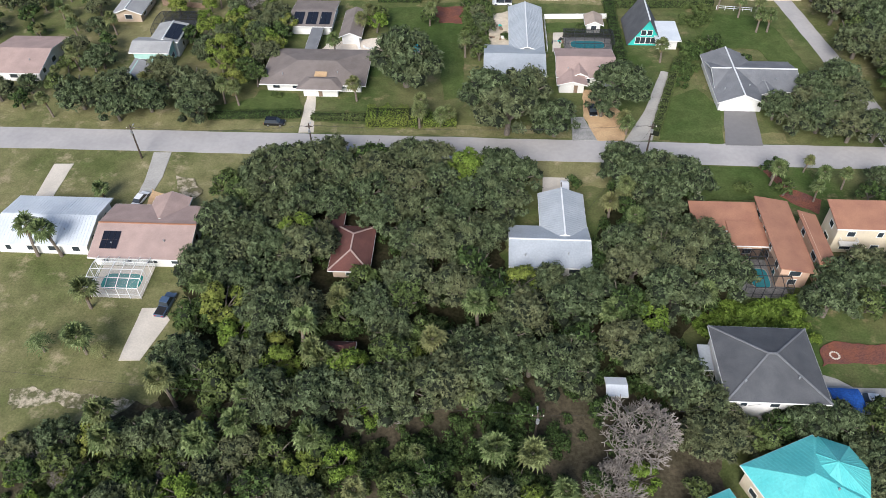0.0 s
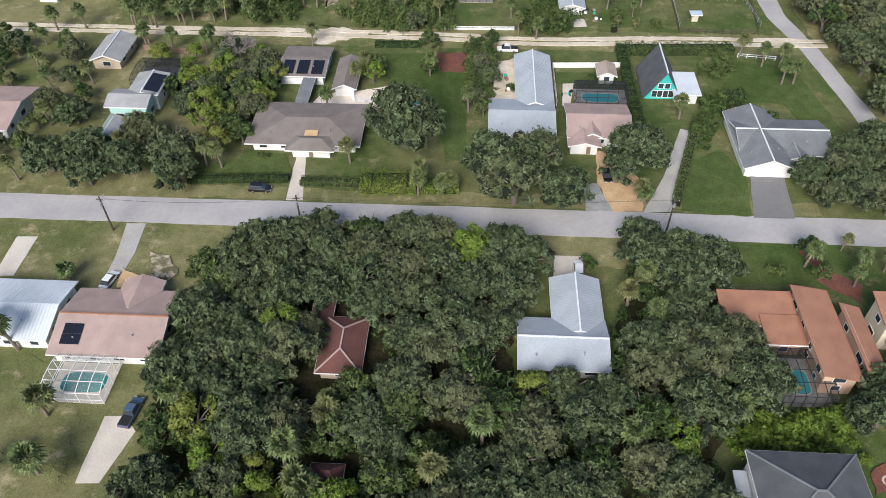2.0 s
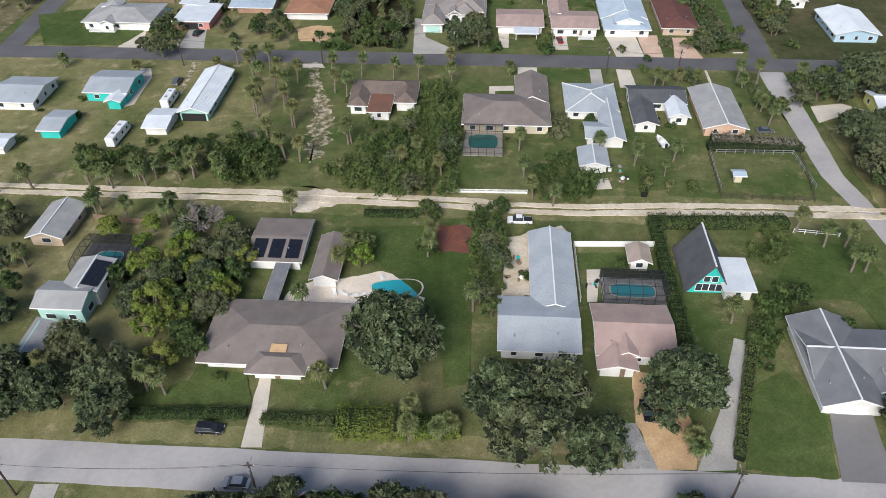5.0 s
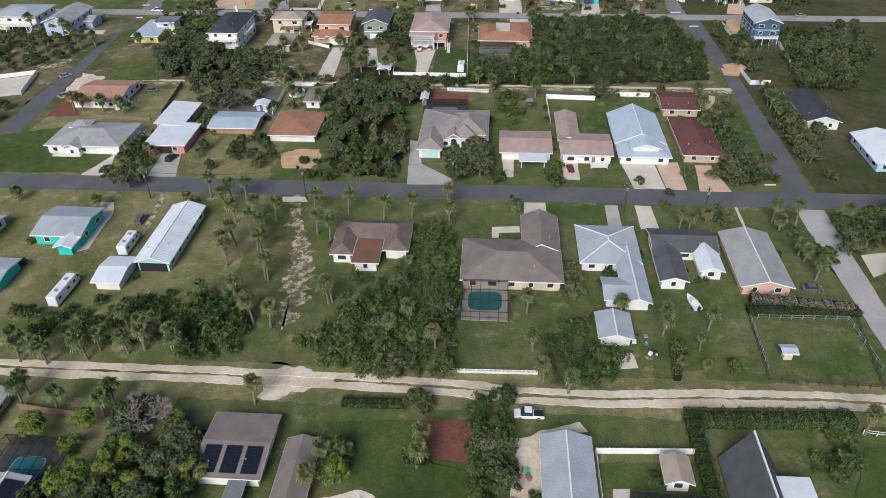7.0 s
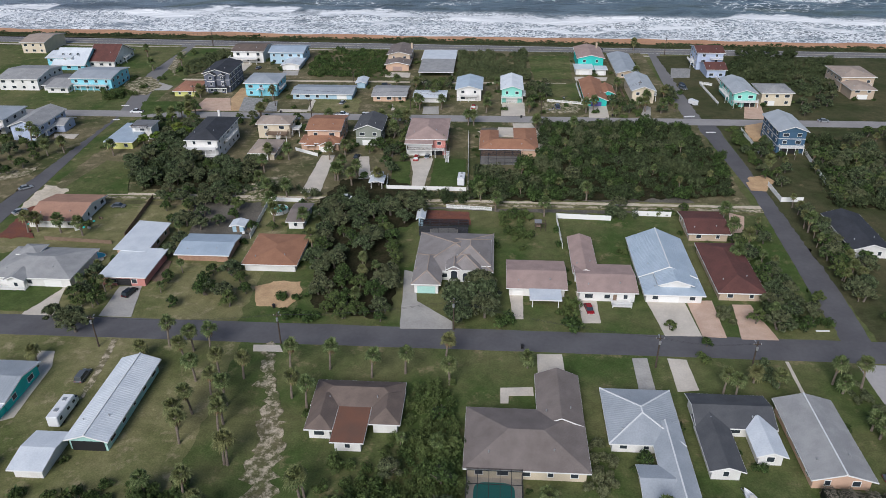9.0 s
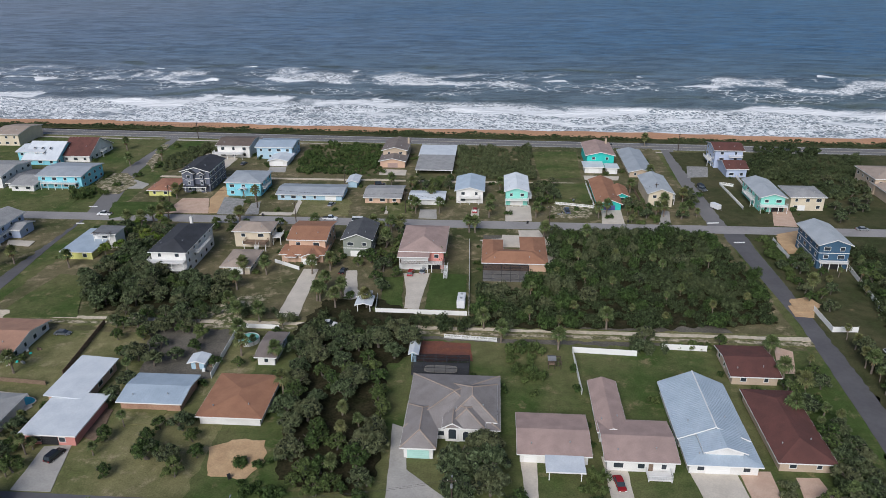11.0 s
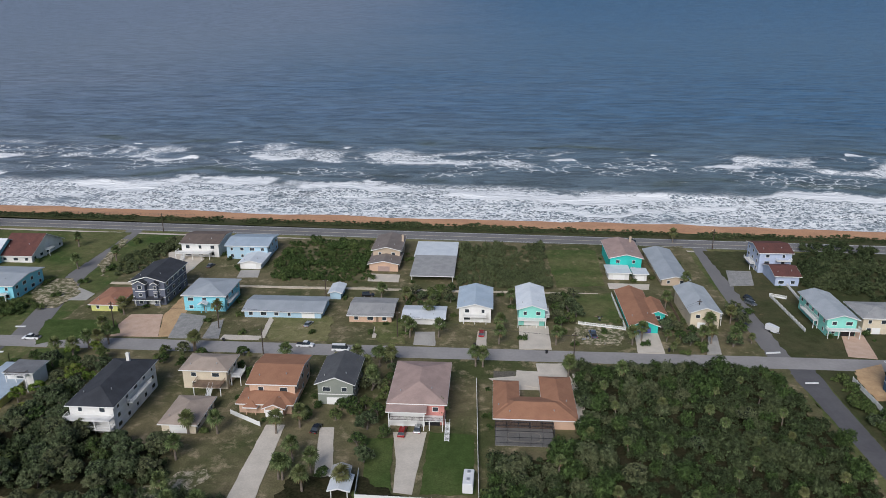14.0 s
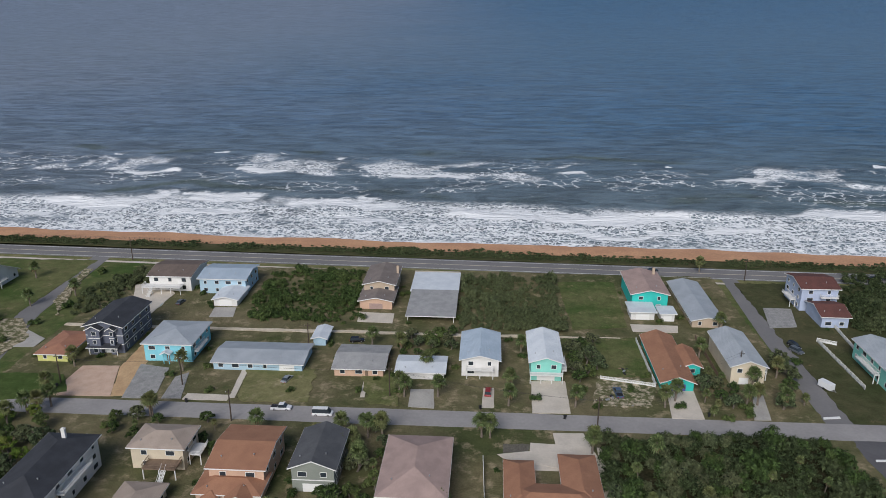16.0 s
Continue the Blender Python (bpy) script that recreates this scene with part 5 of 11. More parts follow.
OAKS = [tree_kind("oak_tree", 11 + i, 5.0, 8.0, 2250, 0.44, "oak", "spreading live oak with dense grey-green leaves", "tree", low=0.2) for i in range(5)]
SMALL_OAKS = [tree_kind("small_oak", 21 + i, 3.4, 5.4, 1250, 0.38, "oak", "low bushy oak with dense grey-green leaves", "tree", n=26, low=0.14, single=True) for i in range(4)]
TREES = [tree_kind("broadleaf_tree", 41 + i, 3.0, 5.6, 1050, 0.36, "bush", "mid-green broadleaf tree with an uneven crown", "tree", n=24, low=0.12, single=True) for i in range(3)]
YELLOW = [tree_kind("young_tree", 61 + i, 3.0, 6.0, 1700, 0.32, "bright", "bright yellow-green tree with a loose crown", "tree", n=20, single=True) for i in range(2)]
PALMS = [palm_kind("cabbage_palm", 71 + i, h, "cabbage palm with fan leaves and a grey trunk") for i, h in enumerate((4.5, 5.5, 6.5))]
PALMS.append(palm_kind("young_palm", 74, 3.5, "short young fan palm with a full crown"))
FEATHER = [feather_palm_kind("feather_palm", 81, 4.0, "young palm with arching feathery fronds")]
BUSHES = [bush_kind("bush", 91 + i, 1.5, 1.9, 340, 0.26, "bush", "rounded dark green garden bush") for i in range(3)]
BARE = [bare_tree_kind("bare_tree", 101, 6.0, 8.0, "leafless tree with pale grey twigs")]


def plant(kinds, x, y, s=1.0, k=0, group="", squash=1.0, label="", z=0.0):
    if kinds is OAKS and s < 0.72:
        kinds, s = SMALL_OAKS, s * 1.47
    src = kinds[k % len(kinds)]
    turn = (x * 37.7 + y * 17.3) % 360
    ob = copy_thing(src, pose(x, y, z, 0, 0, turn))
    ob.matrix_basis = pose(x, y, z, 0, 0, turn) @ Matrix.Diagonal((s, s, s * squash, 1))
    return tagged(ob, label, "", group)


def inside(x, y, poly):
    hit = False
    for (ax, ay), (bx, by) in zip(poly, poly[1:] + poly[:1]):
        if (ay > y) != (by > y) and x < (bx - ax) * (y - ay) / (by - ay) + ax:
            hit = not hit
    return hit


def on_road(x, y, gap):
    """True on or beside one of the paved streets."""
    if min(abs(y - 132.2), abs(y - 281.8), abs(y - 439.6)) < 4.2 + gap:
        return True
    east = 82.5 if y > 443 else 84.5
    west = -165.5 - 0.145 * (y - 443) if y > 443 else -160 - 0.085 * (y - 286)
    return y > 284 and (abs(x - east) < 4.5 + gap or abs(x - west) < 4.8 + gap)


def clear(x, y, gap):
    return not on_road(x, y, min(gap, 1.2)) and all(abs(x - cx) > hx + gap or abs(y - cy) > hy + gap for cx, cy, hx, hy in TAKEN) and all(abs(x - cx) > hx + 1.2 or abs(y - cy) > hy + 1.2 for cx, cy, hx, hy in PAVED)


def spots(poly, spacing, seed, gap=1.0):
    """Even but irregular places inside a stretch of ground, clear of buildings."""
    rng = random.Random(seed)
    x0, x1 = min(p[0] for p in poly), max(p[0] for p in poly)
    y0, y1 = min(p[1] for p in poly), max(p[1] for p in poly)
    got = []
    for _ in range(int((x1 - x0) * (y1 - y0) / spacing ** 2 * 14)):
        x, y = rng.uniform(x0, x1), rng.uniform(y0, y1)
        if inside(x, y, poly) and clear(x, y, gap) and all((x - a) ** 2 + (y - b) ** 2 > spacing ** 2 for a, b in got):
            got.append((x, y))
    return got


def grove(poly, spacing, seed, s=(0.8, 1.15), group="", mix="ooooty", gap=1.0, squash=1.0):
    rng = random.Random(seed + 5)
    for i, (x, y) in enumerate(spots(poly, spacing, seed, gap)):
        kind = mix[rng.randrange(len(mix))]
        k, f = rng.randrange(5), rng.uniform(*s)
        if kind == "o":
            plant(OAKS, x, y, f, k, group, squash)
        elif kind == "t":
            plant(TREES, x, y, f * 1.3, k, group, squash)
        elif kind == "y":
            plant(YELLOW, x, y, f * 1.2, k, group, squash)
        else:
            plant(PALMS, x, y, f * 1.1, k, group)


def thicket(poly, spacing, seed, label, leaf="scrub", r=2.2, h=3.2, leaves=400, size=0.32, gap=0.8, litter=False):
    """Scrub that nobody could count: many overlapping shrubs in one mesh."""
    rng = np.random.default_rng(seed)
    base = []
    for k in range(5):
        me = bush_mesh("shrub", seed * 7 + k, r, h, leaves, size, leaf)
        co = np.empty(len(me.vertices) * 3, dtype=np.float32)
        me.vertices.foreach_get("co", co)
        base.append(co.reshape(-1, 3))
        bpy.data.meshes.remove(me)
    out = []
    for x, y in spots(poly, spacing, seed, gap):
        lift = noise.noise((x * 0.11, y * 0.11, seed * 1.7))
        a, s = rng.random() * math.tau, (0.95 + 0.75 * lift) * (0.62 + 0.7 * rng.random() ** 1.6)
        if s < 0.42:
            continue
        c, q = math.cos(a) * s, math.sin(a) * s
        v = base[rng.integers(5)]
        out.append(np.stack([v[:, 0] * c - v[:, 1] * q + x, v[:, 0] * q + v[:, 1] * c + y, v[:, 2] * s * (0.8 + 0.6 * rng.random())], 1))
    if out:
        tagged(new("thicket", face_mesh("thicket", np.concatenate(out), 3, LEAF[leaf])), label, "shrubs", kind="stuff")
    # the litter sheet also paints dark, shaded gaps between the shrubs
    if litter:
        patch("leaf_litter", poly, "leaf_litter", 0.03, "leaf litter under shrubs, darkened with painted shade", "ground", jitter=1.4)


def hedge(x0, y0, x1, y1, w, h, label, leaf="bush", seed=1, size=0.15, density=45):
    rng = np.random.default_rng(seed)
    L = math.hypot(x1 - x0, y1 - y0)
    n = int(L * (w + 2 * h) * density)
    u, s = rng.random(n) * L, rng.random(n)
    ang = s * math.pi
    d = np.stack([np.zeros(n), -np.cos(ang), np.sin(ang) + 0.1], 1)
    cy, cz = np.clip(-np.cos(ang) * 1.35, -1, 1) * w / 2, np.clip(np.sin(ang) * 1.5, 0, 1) * h
    bumps = 1 + 0.12 * np.sin(u * 1.7) + 0.08 * np.sin(u * 4.1 + 1)
    c = np.stack([u, cy * bumps, cz * bumps + rng.normal(scale=0.05, size=n)], 1)
    nrm = d + rng.normal(scale=0.5, size=(n, 3))
    nrm /= np.linalg.norm(nrm, axis=1)[:, None]
    a = np.cross(nrm, rng.normal(size=(n, 3)))
    a /= np.linalg.norm(a, axis=1)[:, None]
    b = np.cross(nrm, a)
    z = size * (0.7 + 0.6 * rng.random(n))[:, None]
    quad = np.stack([c - a * z, c - b * z * 0.6, c + a * z, c + b * z * 0.6], 1)
    ob = thing("hedge", pose(x0, y0, 0, 0, 0, math.degrees(math.atan2(y1 - y0, x1 - x0))), label, "hedge")
    part("leaves", face_mesh("leaves", quad.reshape(-1, 3), 4, LEAF[leaf]), None, ob)
    # near-black box that paints the shade within the hedge
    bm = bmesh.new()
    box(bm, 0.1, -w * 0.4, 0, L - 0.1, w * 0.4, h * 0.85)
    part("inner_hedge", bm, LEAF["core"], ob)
    return ob


# ---- vehicles ----
PAINT = {
    "black": plain("black_car_paint", (0.012, 0.013, 0.016), 0.25, spec=0.6),
    "white": plain("white_car_paint", (0.72, 0.73, 0.74), 0.3, spec=0.6),
    "silver": plain("silver_car_paint", (0.38, 0.40, 0.42), 0.3, 0.4, spec=0.6),
    "grey": plain("grey_car_paint", (0.10, 0.11, 0.12), 0.3, spec=0.6),
    "red": plain("red_car_paint", (0.25, 0.012, 0.015), 0.25, spec=0.6),
    "blue": plain("blue_car_paint", (0.06, 0.10, 0.17), 0.3, spec=0.6),
    "cream": plain("cream_vehicle_paint", (0.66, 0.63, 0.56), 0.4),
}
CAR_FORMS = {
    "sedan": (4.7, 1.82, 0.80, 1.42, ((-1.75, -1.05), (0.55, 1.35))),
    "suv": (4.75, 1.9, 0.98, 1.72, ((-2.25, -1.95), (0.55, 1.3))),
    "pickup": (5.7, 2.0, 1.0, 1.82, ((-0.75, -0.45), (0.85, 1.65))),
    "van": (5.6, 2.0, 1.05, 2.2, ((-2.7, -2.6), (1.5, 2.3))),
}


def car(x, y, rot, form, colour, label):
    """A parked vehicle: body, cabin glass, roof, wheels and lamps."""
    Lc, W, hb, hr, ((b0, b1), (f1, f0)) = CAR_FORMS[form]
    root = thing({"sedan": "car", "suv": "suv", "pickup": "pickup_truck", "van": "van"}[form], pose(x, y, 0.0, 0, 0, rot), label, "vehicle")
    key = (form, colour)

    def body():
        bm = bmesh.new()
        a, w = Lc / 2, W / 2
        prof = ((-a, 0.38), (-a + 0.05, hb - 0.12), (-a + 0.2, hb), (a - 1.2, hb), (a - 0.15, hb - 0.16), (a, hb - 0.4), (a - 0.02, 0.36), (a - 0.3, 0.28), (-a + 0.3, 0.28))
        rows = []
        for s in (-1, 1):
            rows.append([bm.verts.new((px, s * w * (1.0 if z < hb - 0.02 else 0.94), z)) for px, z in prof])
        l, r = rows
        n = len(prof)
        for i in range(n):
            j = (i + 1) % n
            bm.faces.new((l[i], l[j], r[j], r[i]))
        bm.faces.new(l)
        bm.faces.new(r[::-1])
        bmesh.ops.recalc_face_normals(bm, faces=bm.faces)
        bmesh.ops.bevel(bm, geom=list(bm.edges), offset=0.05, segments=1, affect="EDGES")
        return to_mesh("body", bm, PAINT[colour])

    def cabin():
        bm = bmesh.new()
        w0, w1 = W / 2 * 0.92, W / 2 * 0.76
        lo = [bm.verts.new(c) for c in ((b0, -w0, hb - 0.03), (f0, -w0, hb - 0.03), (f0, w0, hb - 0.03), (b0, w0, hb - 0.03))]
        hi = [bm.verts.new(c) for c in ((b1, -w1, hr - 0.04), (f1, -w1, hr - 0.04), (f1, w1, hr - 0.04), (b1, w1, hr - 0.04))]
        for i in range(4):
            j = (i + 1) % 4
            bm.faces.new((lo[i], lo[j], hi[j], hi[i]))
        bm.faces.new(hi)
        bmesh.ops.recalc_face_normals(bm, faces=bm.faces)
        return to_mesh("cabin_glass", bm, "glass")

    def top():
        bm = bmesh.new()
        w1 = W / 2 * 0.77
        box(bm, b1 - 0.05, -w1, hr - 0.05, f1 + 0.05, w1, hr)
        bmesh.ops.bevel(bm, geom=list(bm.edges), offset=0.03, segments=1, affect="EDGES")
        return to_mesh("roof", bm, PAINT[colour])

    def tyre():
        bm = bmesh.new()
        bmesh.ops.create_cone(bm, cap_ends=True, segments=14, radius1=0.34, radius2=0.34, depth=0.24, matrix=pose(0, 0, 0, 90))
        return to_mesh("tyre", bm, "rubber")

    def rim():
        bm = bmesh.new()
        bmesh.ops.create_cone(bm, cap_ends=True, segments=10, radius1=0.2, radius2=0.2, depth=0.26, matrix=pose(0, 0, 0, 90))
        return to_mesh("rim", bm, "chrome")

    def lamp(mat):
        bm = bmesh.new()
        box(bm, -0.03, -0.2, -0.07, 0.03, 0.2, 0.07)
        return to_mesh("lamp", bm, mat)

    part("body", shared(("body",) + key, body), None, root)
    part("cabin_glass", shared(("cabin", form), cabin), None, root)
    part("roof", shared(("top",) + key, top), None, root)
    for sx in (-1, 1):
        for sy in (-1, 1):
            wheel = part("wheel", shared(("tyre",), tyre), None, root, m=pose(sx * Lc * 0.3, sy * (W / 2 - 0.1), 0.34))
            part("rim", shared(("rim",), rim), None, wheel)
        for sy in (-1, 1):
            m = "lamp_white" if sx > 0 else "lamp_red"
            part("headlight" if sx > 0 else "tail_light", shared((m,), lambda: lamp(m)), None, root, m=pose(sx * (Lc / 2 - 0.0), sy * W * 0.34, hb - 0.28 - (0.1 if sx > 0 else 0)))
    if form == "pickup":
        bm = bmesh.new()
        box(bm, -Lc / 2 + 0.12, -W / 2 + 0.16, hb - 0.02, b0 - 0.1, W / 2 - 0.16, hb + 0.012)
        part("cargo_bed", bm, "dark", root, "dark open cargo bed")
    return root


def motorhome(x, y, rot, label, length=7.5):
    root = thing("motorhome", pose(x, y, 0.04, 0, 0, rot), label, "vehicle")
    bm = bmesh.new()
    box(bm, -length / 2, -1.2, 0.5, length / 2 - 1.2, 1.2, 3.1)
    bmesh.ops.bevel(bm, geom=list(bm.edges), offset=0.12, segments=2, affect="EDGES")
    part("body", bm, PAINT["white"], root)
    bm = bmesh.new()
    box(bm, length / 2 - 1.3, -1.1, 0.45, length / 2, 1.1, 1.9)
    bmesh.ops.bevel(bm, geom=list(bm.edges), offset=0.2, segments=2, affect="EDGES")
    part("cab", bm, PAINT["cream"], root)
    bm = bmesh.new()
    box(bm, length / 2 - 0.75, -0.95, 1.35, length / 2 - 0.05, 0.95, 1.92)
    part("windscreen", bm, "glass", root)
    for u in (-0.35, 0.0, 0.25):
        for s in (-1, 1):
            bm = bmesh.new()
            box(bm, u * length - 0.45, s * 1.2 - 0.02, 1.6, u * length + 0.45, s * 1.2 + 0.02, 2.3)
            part("window", bm, "glass", root)
    for u in (-0.25, 0.15):
        bm = bmesh.new()
        box(bm, u * length - 0.45, -0.35, 3.1, u * length + 0.45, 0.35, 3.32)
        part("roof_vent", bm, "steel", root)
    for sx in (-0.28, 0.33):
        for sy in (-1, 1):
            bm = bmesh.new()
            bmesh.ops.create_cone(bm, cap_ends=True, segments=12, radius1=0.42, radius2=0.42, depth=0.28, matrix=pose(sx * length, sy * 1.02, 0.42, 90))
            part("wheel", bm, "rubber", root)
    return root


def trailer(x, y, rot, label, length=4.2):
    root = thing("cargo_trailer", pose(x, y, 0.04, 0, 0, rot), label, "trailer")
    bm = bmesh.new()
    box(bm, -length / 2, -1.0, 0.45, length / 2, 1.0, 2.3)
    bmesh.ops.bevel(bm, geom=list(bm.edges), offset=0.06, segments=1, affect="EDGES")
    part("body", bm, PAINT["white"], root)
    bm = bmesh.new()
    bar(bm, (length / 2, -0.7, 0.5), (length / 2 + 1.2, 0, 0.5), 0.08)
    bar(bm, (length / 2, 0.7, 0.5), (length / 2 + 1.2, 0, 0.5), 0.08)
    part("tow_bar", bm, "steel", root)
    for sy in (-1, 1):
        bm = bmesh.new()
        bmesh.ops.create_cone(bm, cap_ends=True, segments=12, radius1=0.36, radius2=0.36, depth=0.22, matrix=pose(0, sy * 1.02, 0.36, 90))
        part("wheel", bm, "rubber", root)
    return root


def boat(x, y, rot, label):
    root = thing("motorboat", pose(x, y, 0.55, 0, 0, rot), label, "boat")
    bm = bmesh.new()
    rows = []
    for q in (0, 0.25, 0.5, 0.75, 0.92, 1.0):
        w = 1.05 * (1 - max(0, q - 0.45) ** 2 * 3.2)
        w = max(w, 0.03)
        u = -2.8 + 5.6 * q
        rows.append([bm.verts.new(c) for c in ((u, -w, 0.7), (u, -w * 0.85, 0.15), (u, 0, -0.2 + 0.35 * max(0, q - 0.6)), (u, w * 0.85, 0.15), (u, w, 0.7), (u, w * 0.75, 0.68), (u, w * 0.7, 0.35), (u, -w * 0.7, 0.35), (u, -w * 0.75, 0.68))])
    for a, b in zip(rows, rows[1:]):
        for i in range(9):
            j = (i + 1) % 9
            bm.faces.new((a[i], a[j], b[j], b[i]))
    bm.faces.new(rows[0])
    bm.faces.new(rows[-1][::-1])
    bmesh.ops.recalc_face_normals(bm, faces=bm.faces)
    part("hull", bm, PAINT["white"], root)
    bm = bmesh.new()
    box(bm, -0.4, -0.45, 0.35, 0.5, 0.45, 1.2)
    part("console", bm, PAINT["cream"], root)
    bm = bmesh.new()
    box(bm, -3.2, -0.25, 0.1, -2.75, 0.25, 1.2)
    part("outboard_motor", bm, "dark", root)
    bm = bmesh.new()
    for s in (-0.8, 0.8):
        bar(bm, (-2.6, s, -0.25), (2.4, s * 0.4, -0.25), 0.1)
    bar(bm, (-1.5, -0.9, -0.25), (-1.5, 0.9, -0.25), 0.1)
    bar(bm, (2.3, 0, -0.25), (3.6, 0, -0.3), 0.1)
    part("trailer_frame", bm, "steel", root)
    for s in (-1, 1):
        bm = bmesh.new()
        bmesh.ops.create_cone(bm, cap_ends=True, segments=12, radius1=0.3, radius2=0.3, depth=0.2, matrix=pose(-1.5, s * 0.95, -0.25, 90))
        part("wheel", bm, "rubber", root)
    return root


# ---- poles, wires, fences ----
def pole(x, y, h, label, rot=0, lamp=True, arm=True):
    root = thing("utility_pole", pose(x, y, 0, 0, 0, rot), label, "utility pole")
    bm = bmesh.new()
    bar(bm, (0, 0, -0.3), (0, 0, h), 0.30, 0.2, 8)
    part("pole", bm, "pole_wood", root)
    if arm:
        bm = bmesh.new()
        box(bm, -0.9, -0.06, h - 0.9, 0.9, 0.06, h - 0.76)
        part("crossarm", bm, "pole_wood", root)
        for u in (-0.8, 0.0, 0.8):
            bm = bmesh.new()
            bar(bm, (u, 0, h - 0.76), (u, 0, h - 0.5), 0.09, 0.05, 6)
            part("insulator", bm, "trim", root)
    if lamp:
        bm = bmesh.new()
        bmesh.ops.create_cone(bm, cap_ends=True, segments=10, radius1=0.26, radius2=0.26, depth=0.8, matrix=pose(0, -0.38, h - 1.7))
        part("transformer", bm, "steel", root)
        bm = bmesh.new()
        bar(bm, (0, 0, h - 1.2), (0, 1.3, h - 0.9), 0.06)
        box(bm, -0.12, 1.2, h - 1.0, 0.12, 1.75, h - 0.88)
        part("street_light", bm, "steel", root)
    return root


def wire(a, b, sag, label="sagging black overhead cable between poles"):
    cu = bpy.data.curves.new("overhead_cable", "CURVE")
    cu.dimensions, cu.bevel_depth, cu.bevel_resolution = "3D", 0.022, 0
    sp = cu.splines.new("POLY")
    n = 14
    sp.points.add(n)
    for i in range(n + 1):
        q = i / n
        p = Vector(a).lerp(Vector(b), q) - Vector((0, 0, sag * 4 * q * (1 - q)))
        sp.points[i].co = (*p, 1)
    cu.materials.append(M["dark"])
    return tagged(new("overhead_cable", cu), label, "cable")


def fence(x0, y0, x1, y1, h, mat, label, step=2.4, style="panel"):
    L = math.hypot(x1 - x0, y1 - y0)
    n = max(1, round(L / step))
    s = L / n
    root = thing("fence", pose(x0, y0, 0, 0, 0, math.degrees(math.atan2(y1 - y0, x1 - x0))), label, "fence")

    def post():
        bm = bmesh.new()
        box(bm, -0.07, -0.07, -0.1, 0.07, 0.07, h + 0.08)
        return to_mesh("post", bm, mat)

    def panel():
        bm = bmesh.new()
        box(bm, 0.07, -0.025, 0.08, s - 0.07, 0.025, h - 0.02)
        return to_mesh("panel", bm, mat)

    def rail():
        bm = bmesh.new()
        box(bm, 0, -0.025, -0.06, s, 0.025, 0.06)
        return to_mesh("rail", bm, mat)

    def picket():
        bm = bmesh.new()
        line = []
        for i in range(int(s / 0.16)):
            u = 0.1 + i * 0.16
            line += [(u, h), (u + 0.08, h), (u + 0.08, 0.5 * h), (u + 0.16, 0.5 * h)]
        line = line[:-2] + [(line[-3][0], 0.36 * h)]
        for i in reversed(range(int(s / 0.16))):
            u = 0.1 + i * 0.16
            line += [(u + 0.08, 0.36 * h), (u + 0.08, 0.1), (u, 0.1), (u, 0.36 * h)]
        keep = []
        for c in line:
            if not keep or abs(c[0] - keep[-1][0]) + abs(c[1] - keep[-1][1]) > 1e-4:
                keep.append(c)
        rows = [[bm.verts.new((u, q, v)) for u, v in keep] for q in (-0.015, 0.015)]
        bm.faces.new(rows[0])
        bm.faces.new(rows[1][::-1])
        for i in range(len(keep)):
            j = (i + 1) % len(keep)
            bm.faces.new((rows[0][j], rows[0][i], rows[1][i], rows[1][j]))
        bmesh.ops.triangulate(bm, faces=[f for f in bm.faces if len(f.verts) > 4])
        bmesh.ops.recalc_face_normals(bm, faces=bm.faces)
        return to_mesh("picket_panel", bm, mat)

    for i in range(n + 1):
        part("post", shared(("post", h, mat), post), None, root, m=pose(i * s, 0, 0))
    for i in range(n):
        if style == "panel":
            part("panel", shared(("panel", round(s, 3), h, mat), panel), None, root, m=pose(i * s, 0, 0))
        else:
            for z in ((0.3 * h, 0.92 * h) if style == "picket" else (0.5 * h, 0.95 * h)):
                part("rail", shared(("rail", round(s, 3), h, mat), rail), None, root, m=pose(i * s, 0.04, z))
            if style == "picket":
                part("picket_panel", shared(("picket", round(s, 3), h, mat), picket), None, root, m=pose(i * s, 0, 0))
    return root


def oval_pool(x, y, rx, ry, label, mat="pool_water", z=0.1, bean=0.0):
    root = thing("swimming_pool", pose(x, y, 0), label, "pool")
    n = 32
    ring = []
    for i in range(n):
        a = math.tau * i / n
        ring.append((rx * math.cos(a), ry * math.sin(a) * (1 + bean * math.cos(a)) + bean * ry * 0.6 * math.cos(2 * a)))
    bm = bmesh.new()
    bm.faces.new([bm.verts.new((u, v, z)) for u, v in ring])
    part("pool_surface", bm, mat, root)
    bm = bmesh.new()
    ring_band(bm, ring, z + 0.03)
    part("coping", bm, "pale_concrete", root)
    return root


def round_pool(x, y, r, h, label):
    root = thing("round_pool", pose(x, y, 0), label, "pool")
    bm = bmesh.new()
    n = 32
    lo, hi, inn = ([bm.verts.new((q * math.cos(math.tau * i / n), q * math.sin(math.tau * i / n), z)) for i in range(n)] for q, z in ((r, 0), (r, h), (r * 0.94, h)))
    for i in range(n):
        j = (i + 1) % n
        bm.faces.new((lo[i], lo[j], hi[j], hi[i]))
        bm.faces.new((hi[i], hi[j], inn[j], inn[i]))
    part("pool_wall", bm, "trim", root)
    bm = bmesh.new()
    bmesh.ops.create_circle(bm, cap_ends=True, segments=32, radius=r * 0.94, matrix=pose(0, 0, h - 0.15))
    part("pool_surface", bm, "aqua", root)
    return root


